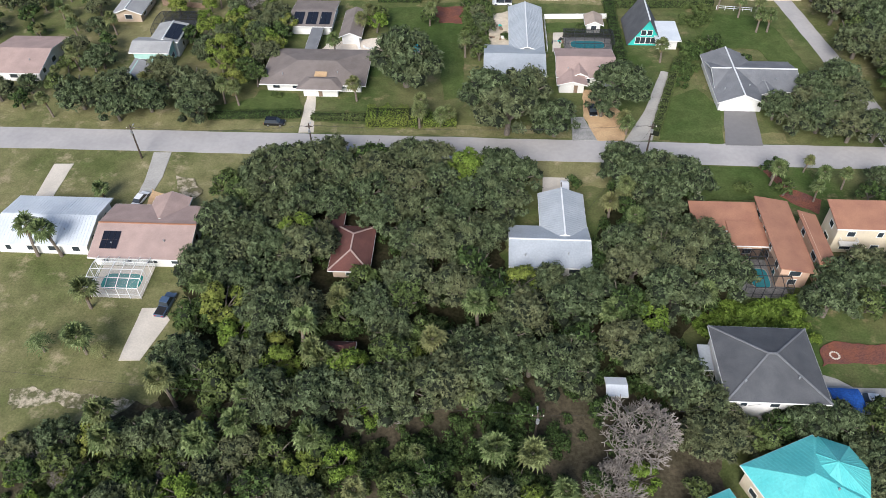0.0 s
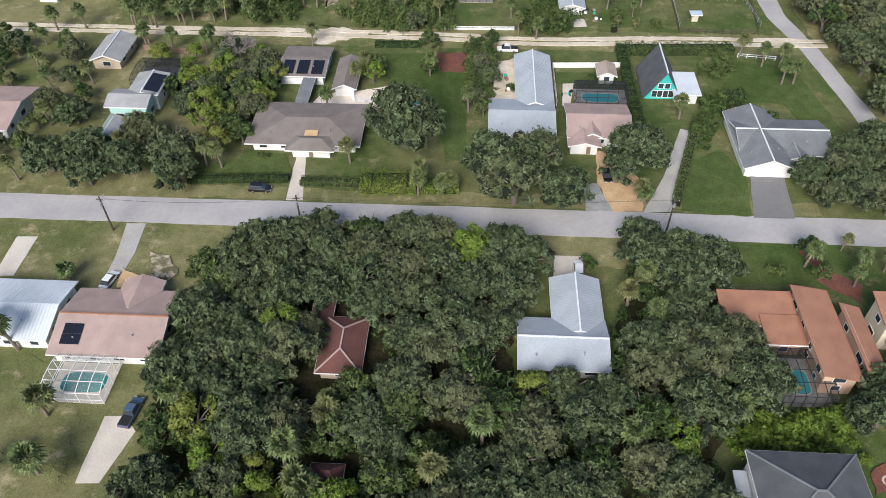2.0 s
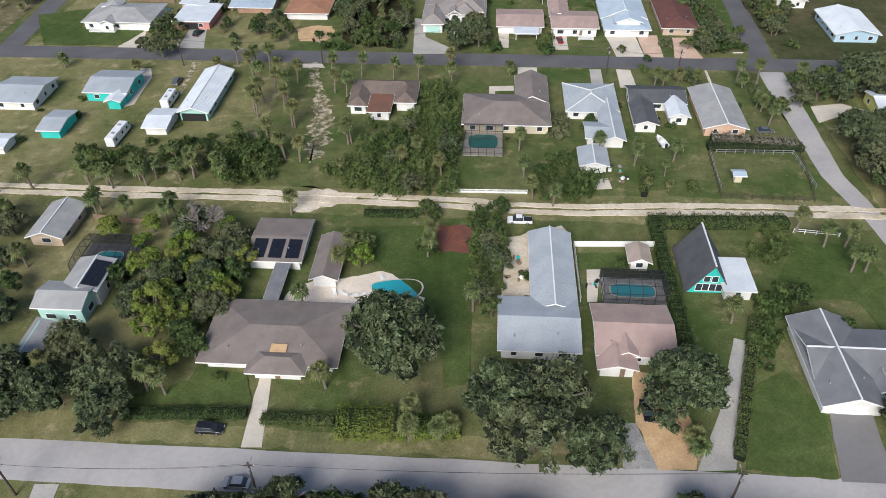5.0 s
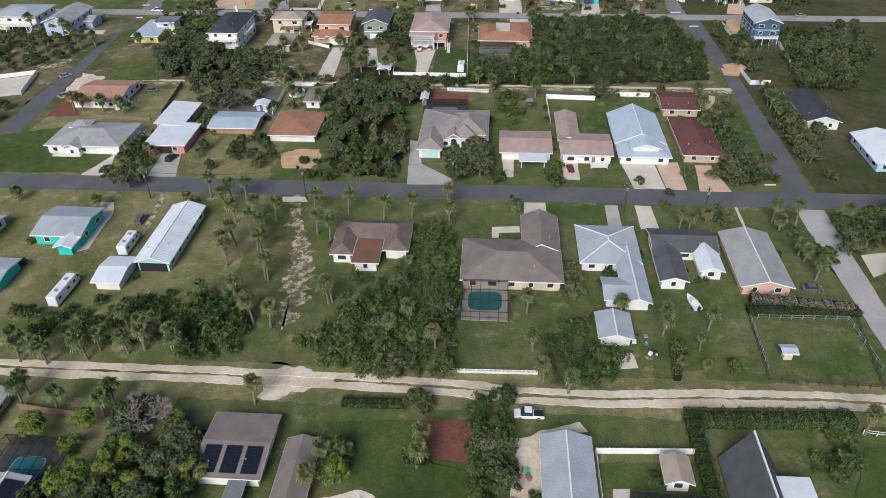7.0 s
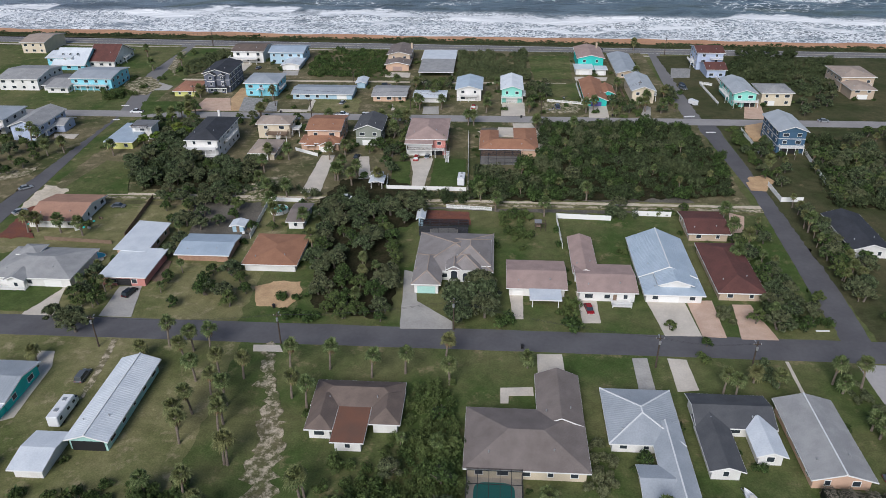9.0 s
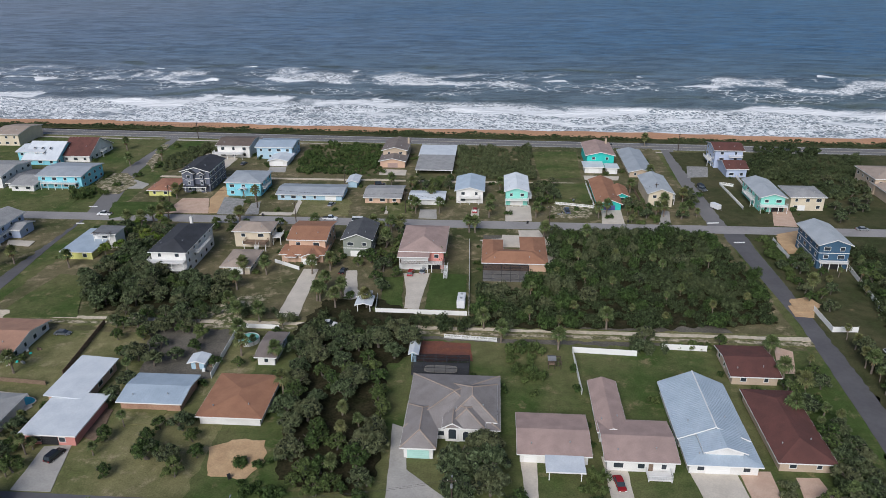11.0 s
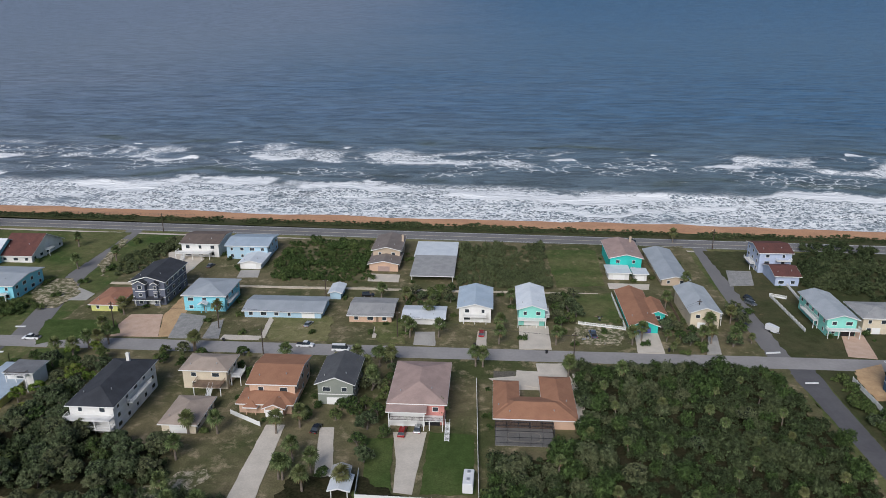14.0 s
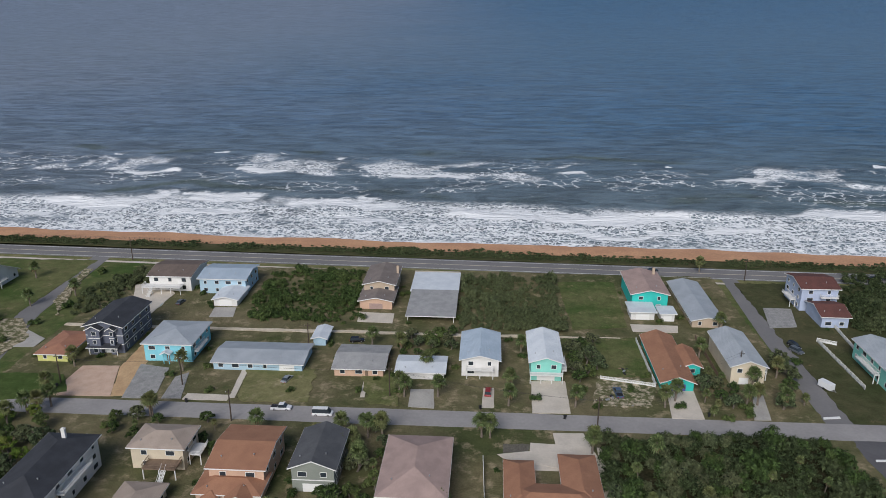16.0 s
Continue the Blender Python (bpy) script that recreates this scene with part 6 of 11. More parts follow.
def gardens(seed):
    """Shrubs along the side and back walls of houses."""
    rng = random.Random(seed)
    for i, (cx, cy, hx, hy) in enumerate(list(TAKEN)):
        if not (-230 < cx < 170 and 90 < cy < 545) or hx < 2.5:
            continue
        for k in range(1 if cy < 380 else 2):
            side = rng.choice("EWEWNS")
            off = rng.uniform(0.7, 1.5)
            if side in "EW":
                x, y = cx + (hx + off) * (1 if side == "E" else -1), cy + rng.uniform(-hy, hy)
            else:
                x, y = cx + rng.choice((-1, 1)) * rng.uniform(0.6, 1.0) * hx, cy + (hy + off) * (1 if side == "N" else -1)
            if clear(x, y, 0.5):
                plant(BUSHES, x, y, rng.uniform(0.55, 1.15), rng.randrange(3), "house shrubs")



# ---- streets, alleys and yards ----
strip("road", lambda x: 132.2, -420, 420, 3.9, "asphalt_pale", 0.07, "pale worn asphalt street with grassy verges", "road", jitter=0.25, step=6)
strip("road", lambda x: 281.8, -420, 420, 4.2, "asphalt", 0.07, "dark asphalt street with grassy verges", "road", jitter=0.2, step=6)
strip("road", lambda x: 439.6, -420, 420, 3.9, "asphalt_street", 0.07, "pale grey asphalt street between houses", "road", jitter=0.2, step=6)
strip("road", lambda x: 560.3 - 0.040 * (x + 36), -700, 700, 6.2, "asphalt_mid", 0.03, "grey two-lane coast road behind the beach", "road", jitter=0.2)
patch("road", [(78.5, 286), (86, 286), (88.5, 325), (88, 367), (87, 422), (88, 436), (78, 436), (80, 422), (82.5, 367), (80.5, 325)], "asphalt", 0.035, "dark asphalt side street", "road", jitter=0.15)
patch("road", [(76, 443), (83.5, 443), (84, 500), (85.5, 554), (79.5, 554), (77, 500)], "asphalt_mid", 0.036, "grey asphalt side street to the coast road", "road", jitter=0.15)
patch("road", [(-170, 443), (-161, 443), (-174, 500), (-179, 566), (-187, 566), (-182, 500)], "asphalt_mid", 0.036, "grey asphalt side street to the coast road", "road", jitter=0.15)
patch("road", [(-163.5, 286), (-156, 286), (-161.5, 367), (-165.5, 409), (-167, 436), (-176, 436), (-173.5, 409), (-169.5, 367)], "asphalt", 0.035, "grey asphalt side street", "road", jitter=0.15)
patch("road", [(91, 136), (97, 136), (93.5, 170), (89.5, 203), (85.5, 222), (86.5, 277), (79, 277), (80, 222), (84.5, 203), (88, 175)], "asphalt_pale", 0.035, "pale narrow asphalt lane", "road", jitter=0.15)
rect("lawn", -260, 56, -50, 129.8, "dry_lawn", 0.01, "dry mown grass with bare patches", "ground", 0.6)
rect("lawn", 48, 88, 200, 129.8, "lawn", 0.01, "mown green lawn", "ground", 0.6)
rect("lawn", -50, 120, 48, 129.8, "dry_lawn", 0.008, "dry roadside verge", "ground", 0.6)
rect("lawn", -260, 134.6, -62, 202, "dry_lawn", 0.01, "thin dry grass under trees", "ground", 0.6)
rect("lawn", -62, 134.6, 88, 203, "lawn", 0.012, "mown green lawn between houses", "ground", 0.6)
rect("verge", -130, 136.6, 70, 140.5, "dry_lawn", 0.016, "dry roadside verge", "ground", 0.6)
rect("lawn", -260, 211, -62, 279.2, "dry_lawn", 0.01, "pale green mown grass round palms", "ground", 0.6)
rect("lawn", -63.5, 211, 79, 279.2, "lawn", 0.012, "mown green lawn with palms", "ground", 0.6)
rect("verge", -260, 200.5, 88, 213, "dry_lawn", 0.009, "dry grass along the sandy alley", "ground", 0.6)
rect("lawn", 89, 140, 260, 279.2, "dry_lawn", 0.01, "dry grass beside the lane", "ground", 0.6)
rect("lawn", -155, 284.4, -66, 352, "dry_lawn", 0.01, "pale green mown grass between houses", "ground", 0.6)
rect("lawn", -67.5, 284.4, 79, 352, "lawn", 0.012, "mown green lawn between houses", "ground", 0.6)
rect("lawn", 87.5, 284.4, 300, 437.4, "ground", 0.01, "rough green grass", "ground", 0.6)
rect("lawn", -157, 350.6, 79.5, 362.6, "coast_lawn", 0.007, "dry grass along the sandy alley", "ground", 0.6)
rect("lawn", -157, 361, 79.5, 437.4, "coast_lawn", 0.01, "dull mown grass between houses", "ground", 0.6)
rect("lawn", -300, 284.4, -168, 437.4, "coast_lawn", 0.01, "rough dry grass", "ground", 0.6)
rect("lawn", -160, 442.2, 76, 552, "coast_lawn", 0.01, "dull mown grass between houses", "ground", 0.6)
rect("lawn", 83, 442.2, 300, 546, "ground", 0.01, "rough green grass", "ground", 0.6)
rect("lawn", -420, 442.2, -182, 556, "lawn", 0.01, "rough green grass", "ground", 0.6)
strip("verge", lambda x: 552.4 - 0.040 * (x + 36), -700, 700, 1.6, "dry_lawn", 0.02, "grassy verge of the coast road", "ground", jitter=0.3)
strip("pavement", lambda x: 549.6 - 0.040 * (x + 36), -420, 420, 0.9, "pale_concrete", 0.025, "pale concrete path beside the coast road", "pavement", jitter=0.1)
strip("road_line", lambda x: 560.3 - 0.040 * (x + 36), -700, 700, 0.14, "cream", 0.05, "painted centre line", "road marking", jitter=0)
strip("road_line", lambda x: 555.2 - 0.040 * (x + 36), -700, 700, 0.10, "trim", 0.05, "painted edge line", "road marking", jitter=0)
strip("road_line", lambda x: 565.4 - 0.040 * (x + 36), -700, 700, 0.10, "trim", 0.05, "painted edge line", "road marking", jitter=0)
strip("sand_track", lambda x: 206.9 - 2.2 * math.exp(-((x - 15) / 24) ** 2) + -1.35, -200, 92, 0.95, "sand", 0.22, "pale sandy wheel rut of the alley", "track", step=0.7, jitter=0.5)
strip("sand_track", lambda x: 206.9 - 2.2 * math.exp(-((x - 15) / 24) ** 2) + 1.25, -200, 92, 0.9, "sand", 0.22, "pale sandy wheel rut of the alley", "track", step=0.7, jitter=0.5)
strip("sand_track", lambda x: 356.6 + -1.3, -157, 82, 0.85, "patchy_sand", 0.22, "pale sandy wheel rut of the alley", "track", step=0.7, jitter=0.5)
strip("sand_track", lambda x: 356.6 + 1.4, -157, 82, 0.9, "sand", 0.22, "pale sandy wheel rut of the alley", "track", step=0.7, jitter=0.5)
patch("bare_soil", [(-14, 358.6), (10, 359), (40, 359.2), (62, 359.8), (60, 364.5), (30, 363.4), (8, 362.6), (-13, 362.4)], "dirt", 0.035, "bare brown soil along the edge of a thicket", "ground", jitter=0.9)
patch("bare_soil", [(-26, 352), (-4, 351.2), (30, 351.4), (46, 353), (40, 354.4), (12, 353.8), (-24, 354.6)], "dirt", 0.034, "bare brown soil beside the alley", "ground", jitter=0.9)
patch("bare_soil", [(-150, 355.9), (-60, 356), (20, 356.1), (78, 356.2), (78, 357.2), (20, 357.3), (-60, 357.2), (-150, 357.1)], "dirt", 0.034, "worn soil between the wheel ruts", "ground", jitter=0.5)
patch("terrace", [(-112, 271.5), (-107, 271.6), (-104.6, 266), (-104.2, 258), (-103.6, 249), (-106.2, 247.5), (-106.6, 257), (-107.6, 266)], "pale_concrete", 0.04, "pale concrete terrace beside a teal house", "path", jitter=0.12)
patch("sand_track", [(-95.8, 277), (-94, 277), (-92.6, 266), (-91.9, 256), (-93, 255), (-94, 265)], "patchy_sand", 0.034, "sandy wheel rut beside a long house", "track", jitter=0.35)
patch("path", [(63.1, 277.2), (63.9, 277.2), (63.7, 266), (62.9, 266)], "pale_concrete", 0.036, "narrow concrete path to a house", "path", jitter=0.1)
patch("courtyard", [(-2.6, 429.6), (11.5, 428.8), (11.6, 418), (-3.6, 418)], "pale_concrete", 0.036, "pale concrete courtyard between house wings", "path", jitter=0.12)
patch("mulch_bed", [(-9.6, 428.6), (-2.6, 428.8), (-3.6, 425.6), (-9.6, 424.8)], "dirt", 0.05, "dark mulch bed beside a courtyard", "ground", jitter=0.4)
patch("lawn", [(-165, 456.6), (-143, 457.4), (-142, 445), (-162, 445.6)], "lush_lawn", 0.03, "lush green lawn at a street corner", "ground")
patch("lawn", [(-156, 434.4), (-142, 435.6), (-137.6, 425), (-147, 420)], "lush_lawn", 0.03, "lush green lawn beside a street", "ground")
strip("sand_track", lambda x: 491.5, -160, 30, 0.9, "sand", 0.22, "pale sandy back lane", "track", step=3, jitter=0.7)
patch("driveway", [(-72.3, 127.9), (-68.3, 128), (-67.6, 119.5), (-68.1, 113.5), (-71.1, 113.3), (-71.1, 118.5)], "concrete", 0.045, "worn grey concrete driveway", "driveway", jitter=0.12)
patch("driveway", [(-93, 123), (-88.7, 123.2), (-88.7, 112.5), (-92.5, 112.3)], "pale_concrete", 0.045, "pale concrete driveway", "driveway", jitter=0.12)
patch("driveway", [(-59.6, 83), (-56.1, 83.2), (-53.7, 80.5), (-56.1, 71.6), (-59.7, 71.4)], "pale_concrete", 0.045, "pale concrete slab", "driveway", jitter=0.12)
patch("sand_track", [(-75.5, 65), (-71, 65.2), (-61.4, 64.6), (-53.6, 63.1), (-43.9, 61.2), (-30.7, 61.6), (-23.9, 63.1), (-20, 61.3), (-35.5, 59.6), (-47.6, 58.8), (-60, 60.9), (-68.7, 62.3), (-73.5, 60.8)], "patchy_sand", 0.03, "worn sandy track with thin grass", "track", jitter=1.0)
patch("bare_ground", [(-84.5, 92.4), (-76.6, 94.2), (-63.1, 81.4), (-61.9, 73), (-75.4, 77.1), (-82.5, 79.2), (-86.1, 86.8)], "dry_lawn", 0.02, "worn thin grass", "ground", jitter=1.5)
patch("driveway", [(-41.9, 152.4), (-39.8, 152.5), (-37.7, 136.7), (-41.2, 136.5)], "pale_concrete", 0.045, "pale concrete front path", "driveway", jitter=0.12)
patch("driveway", [(21.8, 144.9), (24.8, 145), (27.2, 136.1), (21.6, 135.8)], "grey_gravel", 0.045, "grey paved parking strip", "driveway", jitter=0.12)
patch("sand_yard", [(25.5, 156.6), (30, 156), (34.3, 146.3), (35.2, 141.8), (33.3, 136.4), (27.2, 136.1), (24.8, 145)], "tan_sand", 0.03, "bare tan sand yard", "ground")
patch("driveway", [(46, 165.8), (48.6, 165), (45.7, 155.1), (39.6, 136.7), (33.3, 136.1), (39.5, 148.2)], "concrete", 0.045, "worn grey concrete driveway", "driveway", jitter=0.12)
patch("driveway", [(58.2, 149.1), (65.4, 148.7), (64, 135.6), (55.7, 135.5)], "asphalt_mid", 0.045, "dark asphalt driveway", "driveway", jitter=0.12)
patch("driveway", [(14.3, 122.7), (19.9, 122.7), (19.5, 116.7), (13.9, 116.4)], "pale_concrete", 0.045, "pale concrete driveway", "driveway", jitter=0.12)
patch("mulch_path", [(60.7, 127.9), (63.4, 128.1), (65.6, 122), (71.4, 117.7), (69.6, 113.3), (64.7, 116.8), (61.4, 120.6)], "red_earth", 0.03, "curved red mulch path", "path")
patch("driveway", [(45.7, 119.8), (47.3, 119.9), (47.1, 115.6), (45.1, 115.5)], "pale_concrete", 0.045, "pale concrete path", "driveway", jitter=0.12)
patch("patio", [(-41.1, 176), (-28.2, 179.5), (-23.1, 181.3), (-15.6, 179.6), (-12.9, 175.7), (-13.8, 172.3), (-28.3, 170.5), (-42.1, 170.9)], "cream_paving", 0.045, "pale concrete pool patio", "driveway", jitter=0.4)
patch("sand_yard", [(2.7, 193.7), (15.4, 198.8), (16.7, 196.4), (7.9, 194.9), (8, 175.4), (1.8, 175.1)], "sand", 0.03, "bare pale sand yard", "ground")
patch("bare_earth", [(-13.8, 197.4), (-4.7, 197.8), (-5, 188.1), (-11.6, 188.7)], "red_earth", 0.03, "bare reddish earth", "ground", jitter=0.8)
patch("patio", [(19.8, 184), (22.7, 184.2), (21.1, 174.4), (19.1, 174.3)], "pale_concrete", 0.045, "pale concrete patio", "driveway", jitter=0.12)
patch("sand_track", [(-51.4, 207.6), (-40.5, 210.5), (-30.6, 207.9), (-37.3, 204), (-42.7, 201), (-46.8, 201.4), (-46.1, 205.1)], "sand", 0.035, "spread pale sand at an alley crossing", "track", jitter=1.2)
patch("bare_sand", [(-51, 247), (-48.5, 253), (-46, 251), (-44.5, 243), (-43.5, 236), (-44, 226), (-47, 221), (-49.5, 228), (-50.5, 237)], "patchy_sand", 0.031, "worn bare sand in the grass", "ground", jitter=2.0)
patch("sand_track", [(-58.5, 277), (-55.5, 277.2), (-53.4, 268), (-49.6, 258), (-46.5, 251), (-47.5, 246), (-51, 248), (-53, 257), (-56, 267)], "patchy_sand", 0.03, "worn sandy drive in the grass", "track", jitter=1.9)
patch("driveway", [(-60.6, 276.6), (-54.3, 276.9), (-52.9, 274.3), (-60, 274.2)], "pale_concrete", 0.045, "pale concrete apron", "driveway", jitter=0.12)
patch("worn_grass", [(37.8, 225), (42.2, 228.9), (42.1, 214.9), (40.2, 208.5), (35.8, 208.3)], "dry_lawn", 0.03, "worn dry strip of lawn", "ground", jitter=1.2)
patch("driveway", [(23.8, 217.5), (27.9, 218.2), (28.4, 213.8), (24.4, 213.2)], "pale_concrete", 0.045, "pale concrete slab", "driveway", jitter=0.12)
patch("driveway", [(-124, 301.5), (-119.7, 302), (-115.3, 286), (-123.5, 286)], "pale_concrete", 0.045, "pale concrete driveway", "driveway", jitter=0.12)
patch("driveway", [(-104.4, 300.2), (-98.5, 301), (-95, 286.4), (-103.5, 286.4)], "concrete", 0.045, "worn grey concrete driveway", "driveway", jitter=0.12)
patch("sand_yard", [(-67.9, 302.2), (-63.5, 305.1), (-56.1, 305.5), (-54.1, 298.4), (-56.5, 292.8), (-64.9, 293.3)], "tan_sand", 0.03, "heap of orange-yellow sand", "ground", jitter=0.6)
patch("driveway", [(-28.5, 313.2), (-25.6, 311.9), (-23.5, 297.6), (-13.8, 288.8), (-13.6, 285.7), (-26.5, 285.2)], "concrete", 0.045, "grey concrete driveway", "driveway", jitter=0.12)
patch("driveway", [(0.5, 303.2), (4, 303.4), (3.9, 290.9), (1.2, 290.8)], "pale_concrete", 0.045, "pale concrete driveway", "driveway", jitter=0.12)
patch("driveway", [(18, 304.5), (22.9, 304.7), (23, 290.2), (18.5, 290)], "pale_concrete", 0.045, "pale concrete driveway", "driveway", jitter=0.12)
patch("driveway", [(35.8, 301.5), (45.5, 301.5), (46.5, 286), (37.7, 285.7)], "pale_concrete", 0.045, "pale concrete driveway", "driveway", jitter=0.12)
patch("driveway", [(46.1, 301.5), (52.7, 301.9), (52.3, 285.7), (46.7, 285.8)], "brick_paving", 0.045, "salmon paved driveway", "driveway", jitter=0.12)
patch("driveway", [(57.4, 300.3), (62.1, 300.5), (64.4, 285.4), (55.7, 285.3)], "brick_paving", 0.045, "salmon paved driveway", "driveway", jitter=0.12)
patch("driveway", [(6.6, 276.8), (12.4, 277), (12.7, 268.5), (6.5, 268.5)], "pale_concrete", 0.045, "pale concrete driveway", "driveway", jitter=0.12)
patch("driveway", [(-1.9, 264.2), (5.2, 264.9), (5.3, 262.1), (-0.1, 261.7), (-0.2, 259.3), (-1.9, 259.2)], "pale_concrete", 0.045, "pale curved path", "driveway", jitter=0.12)
patch("driveway", [(28.4, 276.4), (31.9, 276.6), (31.8, 264.5), (28.1, 264.2)], "concrete", 0.045, "worn grey concrete driveway", "driveway", jitter=0.12)
patch("driveway", [(36.5, 276.8), (40.8, 276.5), (41.2, 265.9), (36.5, 265.1)], "pale_concrete", 0.045, "cracked pale concrete driveway", "driveway", jitter=0.12)
patch("gravel_yard", [(-103.2, 353.5), (-83.7, 356.5), (-77.8, 348.8), (-77, 329), (-96, 327.9)], "dirt", 0.03, "dark gravel back yard", "ground", jitter=0.6)
patch("patio", [(70.7, 353.9), (74.9, 351.2), (71.7, 340.4), (67.6, 340.2)], "brick_paving", 0.045, "salmon paved terrace", "driveway", jitter=0.12)
patch("bare_earth", [(-28.9, 351.4), (-12, 350.3), (-10.8, 341.2), (-26.9, 340.3)], "red_earth", 0.03, "brown mulch yard", "ground")
patch("driveway", [(-69.3, 395.2), (-64.3, 395.5), (-63, 362.3), (-69.5, 361.9)], "pale_concrete", 0.045, "long pale concrete driveway", "driveway", jitter=0.12)
patch("driveway", [(-54.9, 394.9), (-51.2, 395.2), (-47.4, 374.7), (-46.8, 366.4), (-50.5, 366.2)], "pale_concrete", 0.045, "long pale concrete driveway", "driveway", jitter=0.12)
patch("driveway", [(-35.5, 393.9), (-26.8, 394.4), (-27.5, 382.2), (-28, 369), (-32.4, 369.6), (-33.2, 381.8)], "pale_concrete", 0.045, "pale concrete driveway", "driveway", jitter=0.12)
patch("bare_ground", [(-93.6, 363.6), (-84.7, 372.2), (-80.5, 372.5), (-84.2, 360.9), (-79.9, 357.1), (-90.2, 356.4)], "patchy_sand", 0.02, "bare sandy ground", "ground", jitter=1.2)
patch("patio", [(3.4, 434.2), (11.3, 434.7), (14.7, 419.8), (14.5, 405.3), (3.9, 419.1), (-9.6, 422.4), (-11, 424), (3.8, 427.3)], "pale_concrete", 0.045, "pale concrete courtyard", "driveway", jitter=0.12)
patch("driveway", [(99.3, 436.1), (109.1, 440.6), (102, 418.3), (97.1, 418)], "tan_sand", 0.045, "bare tan sand drive", "driveway", jitter=0.12)
patch("driveway", [(83, 378.1), (91.9, 379.9), (88, 370.9), (82.8, 371.5)], "tan_sand", 0.045, "bare tan sand", "driveway", jitter=0.12)
patch("driveway", [(-137.9, 462.4), (-126.6, 463.1), (-120.6, 445.2), (-138.5, 444.7)], "brick_paving", 0.045, "salmon paved driveway", "driveway", jitter=0.12)
patch("sand_yard", [(-126.1, 462.4), (-126.1, 478.8), (-122.3, 477.4), (-119.2, 466.6), (-116, 446.1), (-120.6, 445.2)], "tan_sand", 0.035, "bare orange sand yard", "ground")
patch("driveway", [(-120.5, 464.6), (-110.7, 462.7), (-107.7, 444.8), (-116.9, 444.5)], "grey_gravel", 0.045, "grey gravel drive", "driveway", jitter=0.12)
patch("driveway", [(-106.7, 457.3), (-103.6, 460.3), (-100, 445.2), (-105.6, 444.9)], "grey_gravel", 0.045, "grey gravel drive", "driveway", jitter=0.12)
patch("driveway", [(-78.7, 461.1), (-69.5, 462.4), (-70.1, 445.3), (-76.6, 445.5)], "pale_concrete", 0.045, "pale concrete driveway", "driveway", jitter=0.12)
patch("driveway", [(-88.3, 464.1), (-86.2, 464.2), (-85, 446.5), (-86.6, 446.4)], "pale_concrete", 0.045, "pale concrete path", "driveway", jitter=0.12)
patch("driveway", [(-99.2, 448.1), (-86.6, 448), (-86.6, 444.9), (-99.5, 444.7)], "pale_concrete", 0.045, "pale concrete strip", "driveway", jitter=0.12)
patch("bare_earth", [(-83.1, 458.8), (-78.4, 460.1), (-77, 447), (-84.6, 446.8)], "ground", 0.03, "dug garden earth", "ground")
patch("driveway", [(-50.2, 460.2), (-48.9, 460.2), (-48.4, 449.2), (-49.7, 449.1)], "pale_concrete", 0.045, "pale concrete path", "driveway", jitter=0.12)
patch("driveway", [(-35.8, 454.4), (-29.1, 454.8), (-28.3, 444.4), (-35.5, 444.8)], "concrete", 0.045, "worn grey concrete driveway", "driveway", jitter=0.12)
patch("driveway", [(-14.8, 456.4), (-11.8, 456.6), (-11.8, 445.7), (-15.3, 445.5)], "pale_concrete", 0.045, "pale concrete driveway", "driveway", jitter=0.12)
patch("driveway", [(-0.9, 461.3), (9.1, 461.9), (9, 444.1), (-1.4, 443.7)], "pale_concrete", 0.045, "stained pale concrete driveway", "driveway", jitter=0.12)
patch("driveway", [(18.5, 458.5), (26.4, 459), (26.8, 449.1), (17.2, 448.7)], "grey_gravel", 0.045, "grey gravel parking space", "driveway", jitter=0.12)
patch("driveway", [(37.6, 459.1), (45.4, 459.6), (44.6, 443.5), (36, 443.3)], "pale_concrete", 0.045, "pale concrete driveway", "driveway", jitter=0.12)
patch("driveway", [(62.4, 460.6), (64.5, 457.6), (62.2, 444.1), (57.7, 443.8)], "concrete", 0.045, "worn grey concrete driveway", "driveway", jitter=0.12)
patch("driveway", [(107.4, 466.1), (114.3, 466.6), (109.7, 443.9), (101.3, 445)], "brick_paving", 0.045, "pinkish concrete driveway", "driveway", jitter=0.12)
patch("driveway", [(-60.1, 508.2), (-47.3, 507.5), (-47, 499.3), (-59.4, 499.9)], "pale_concrete", 0.045, "pale concrete driveway", "driveway", jitter=0.12)
patch("driveway", [(-113.5, 508.9), (-105.6, 509.4), (-104, 501), (-112.4, 500.4)], "concrete", 0.045, "grey concrete driveway", "driveway", jitter=0.12)
patch("driveway", [(-44.2, 551.4), (-25.5, 551.3), (-25.2, 544.8), (-44, 544.9)], "pale_concrete", 0.045, "pale concrete apron", "driveway", jitter=0.12)
patch("driveway", [(85.9, 521), (95.7, 520.6), (91.8, 504.8), (82.2, 503.3)], "grey_gravel", 0.045, "pale gravel yard", "driveway", jitter=0.12)
patch("driveway", [(35.2, 503.6), (51.4, 503.2), (50.1, 497.7), (35.1, 497.6)], "pale_concrete", 0.045, "pale concrete driveway", "driveway", jitter=0.12)
patch("patio", [(-152.5, 528.8), (-142.7, 532.4), (-133.4, 521.2), (-134.4, 500), (-145.8, 512.1)], "pale_concrete", 0.045, "pale pool terrace", "driveway", jitter=0.12)
patch("driveway", [(-185.4, 494.4), (-169.9, 486), (-160.4, 480), (-160.5, 473.8), (-171.4, 473.1)], "concrete", 0.045, "grey concrete drive", "driveway", jitter=0.12)
patch("lawn", [(41.1, 136.8), (45.8, 153.4), (53.4, 158), (57.4, 150.7), (55.3, 135.9)], "lush_lawn", 0.03, "lush bright green lawn", "ground")
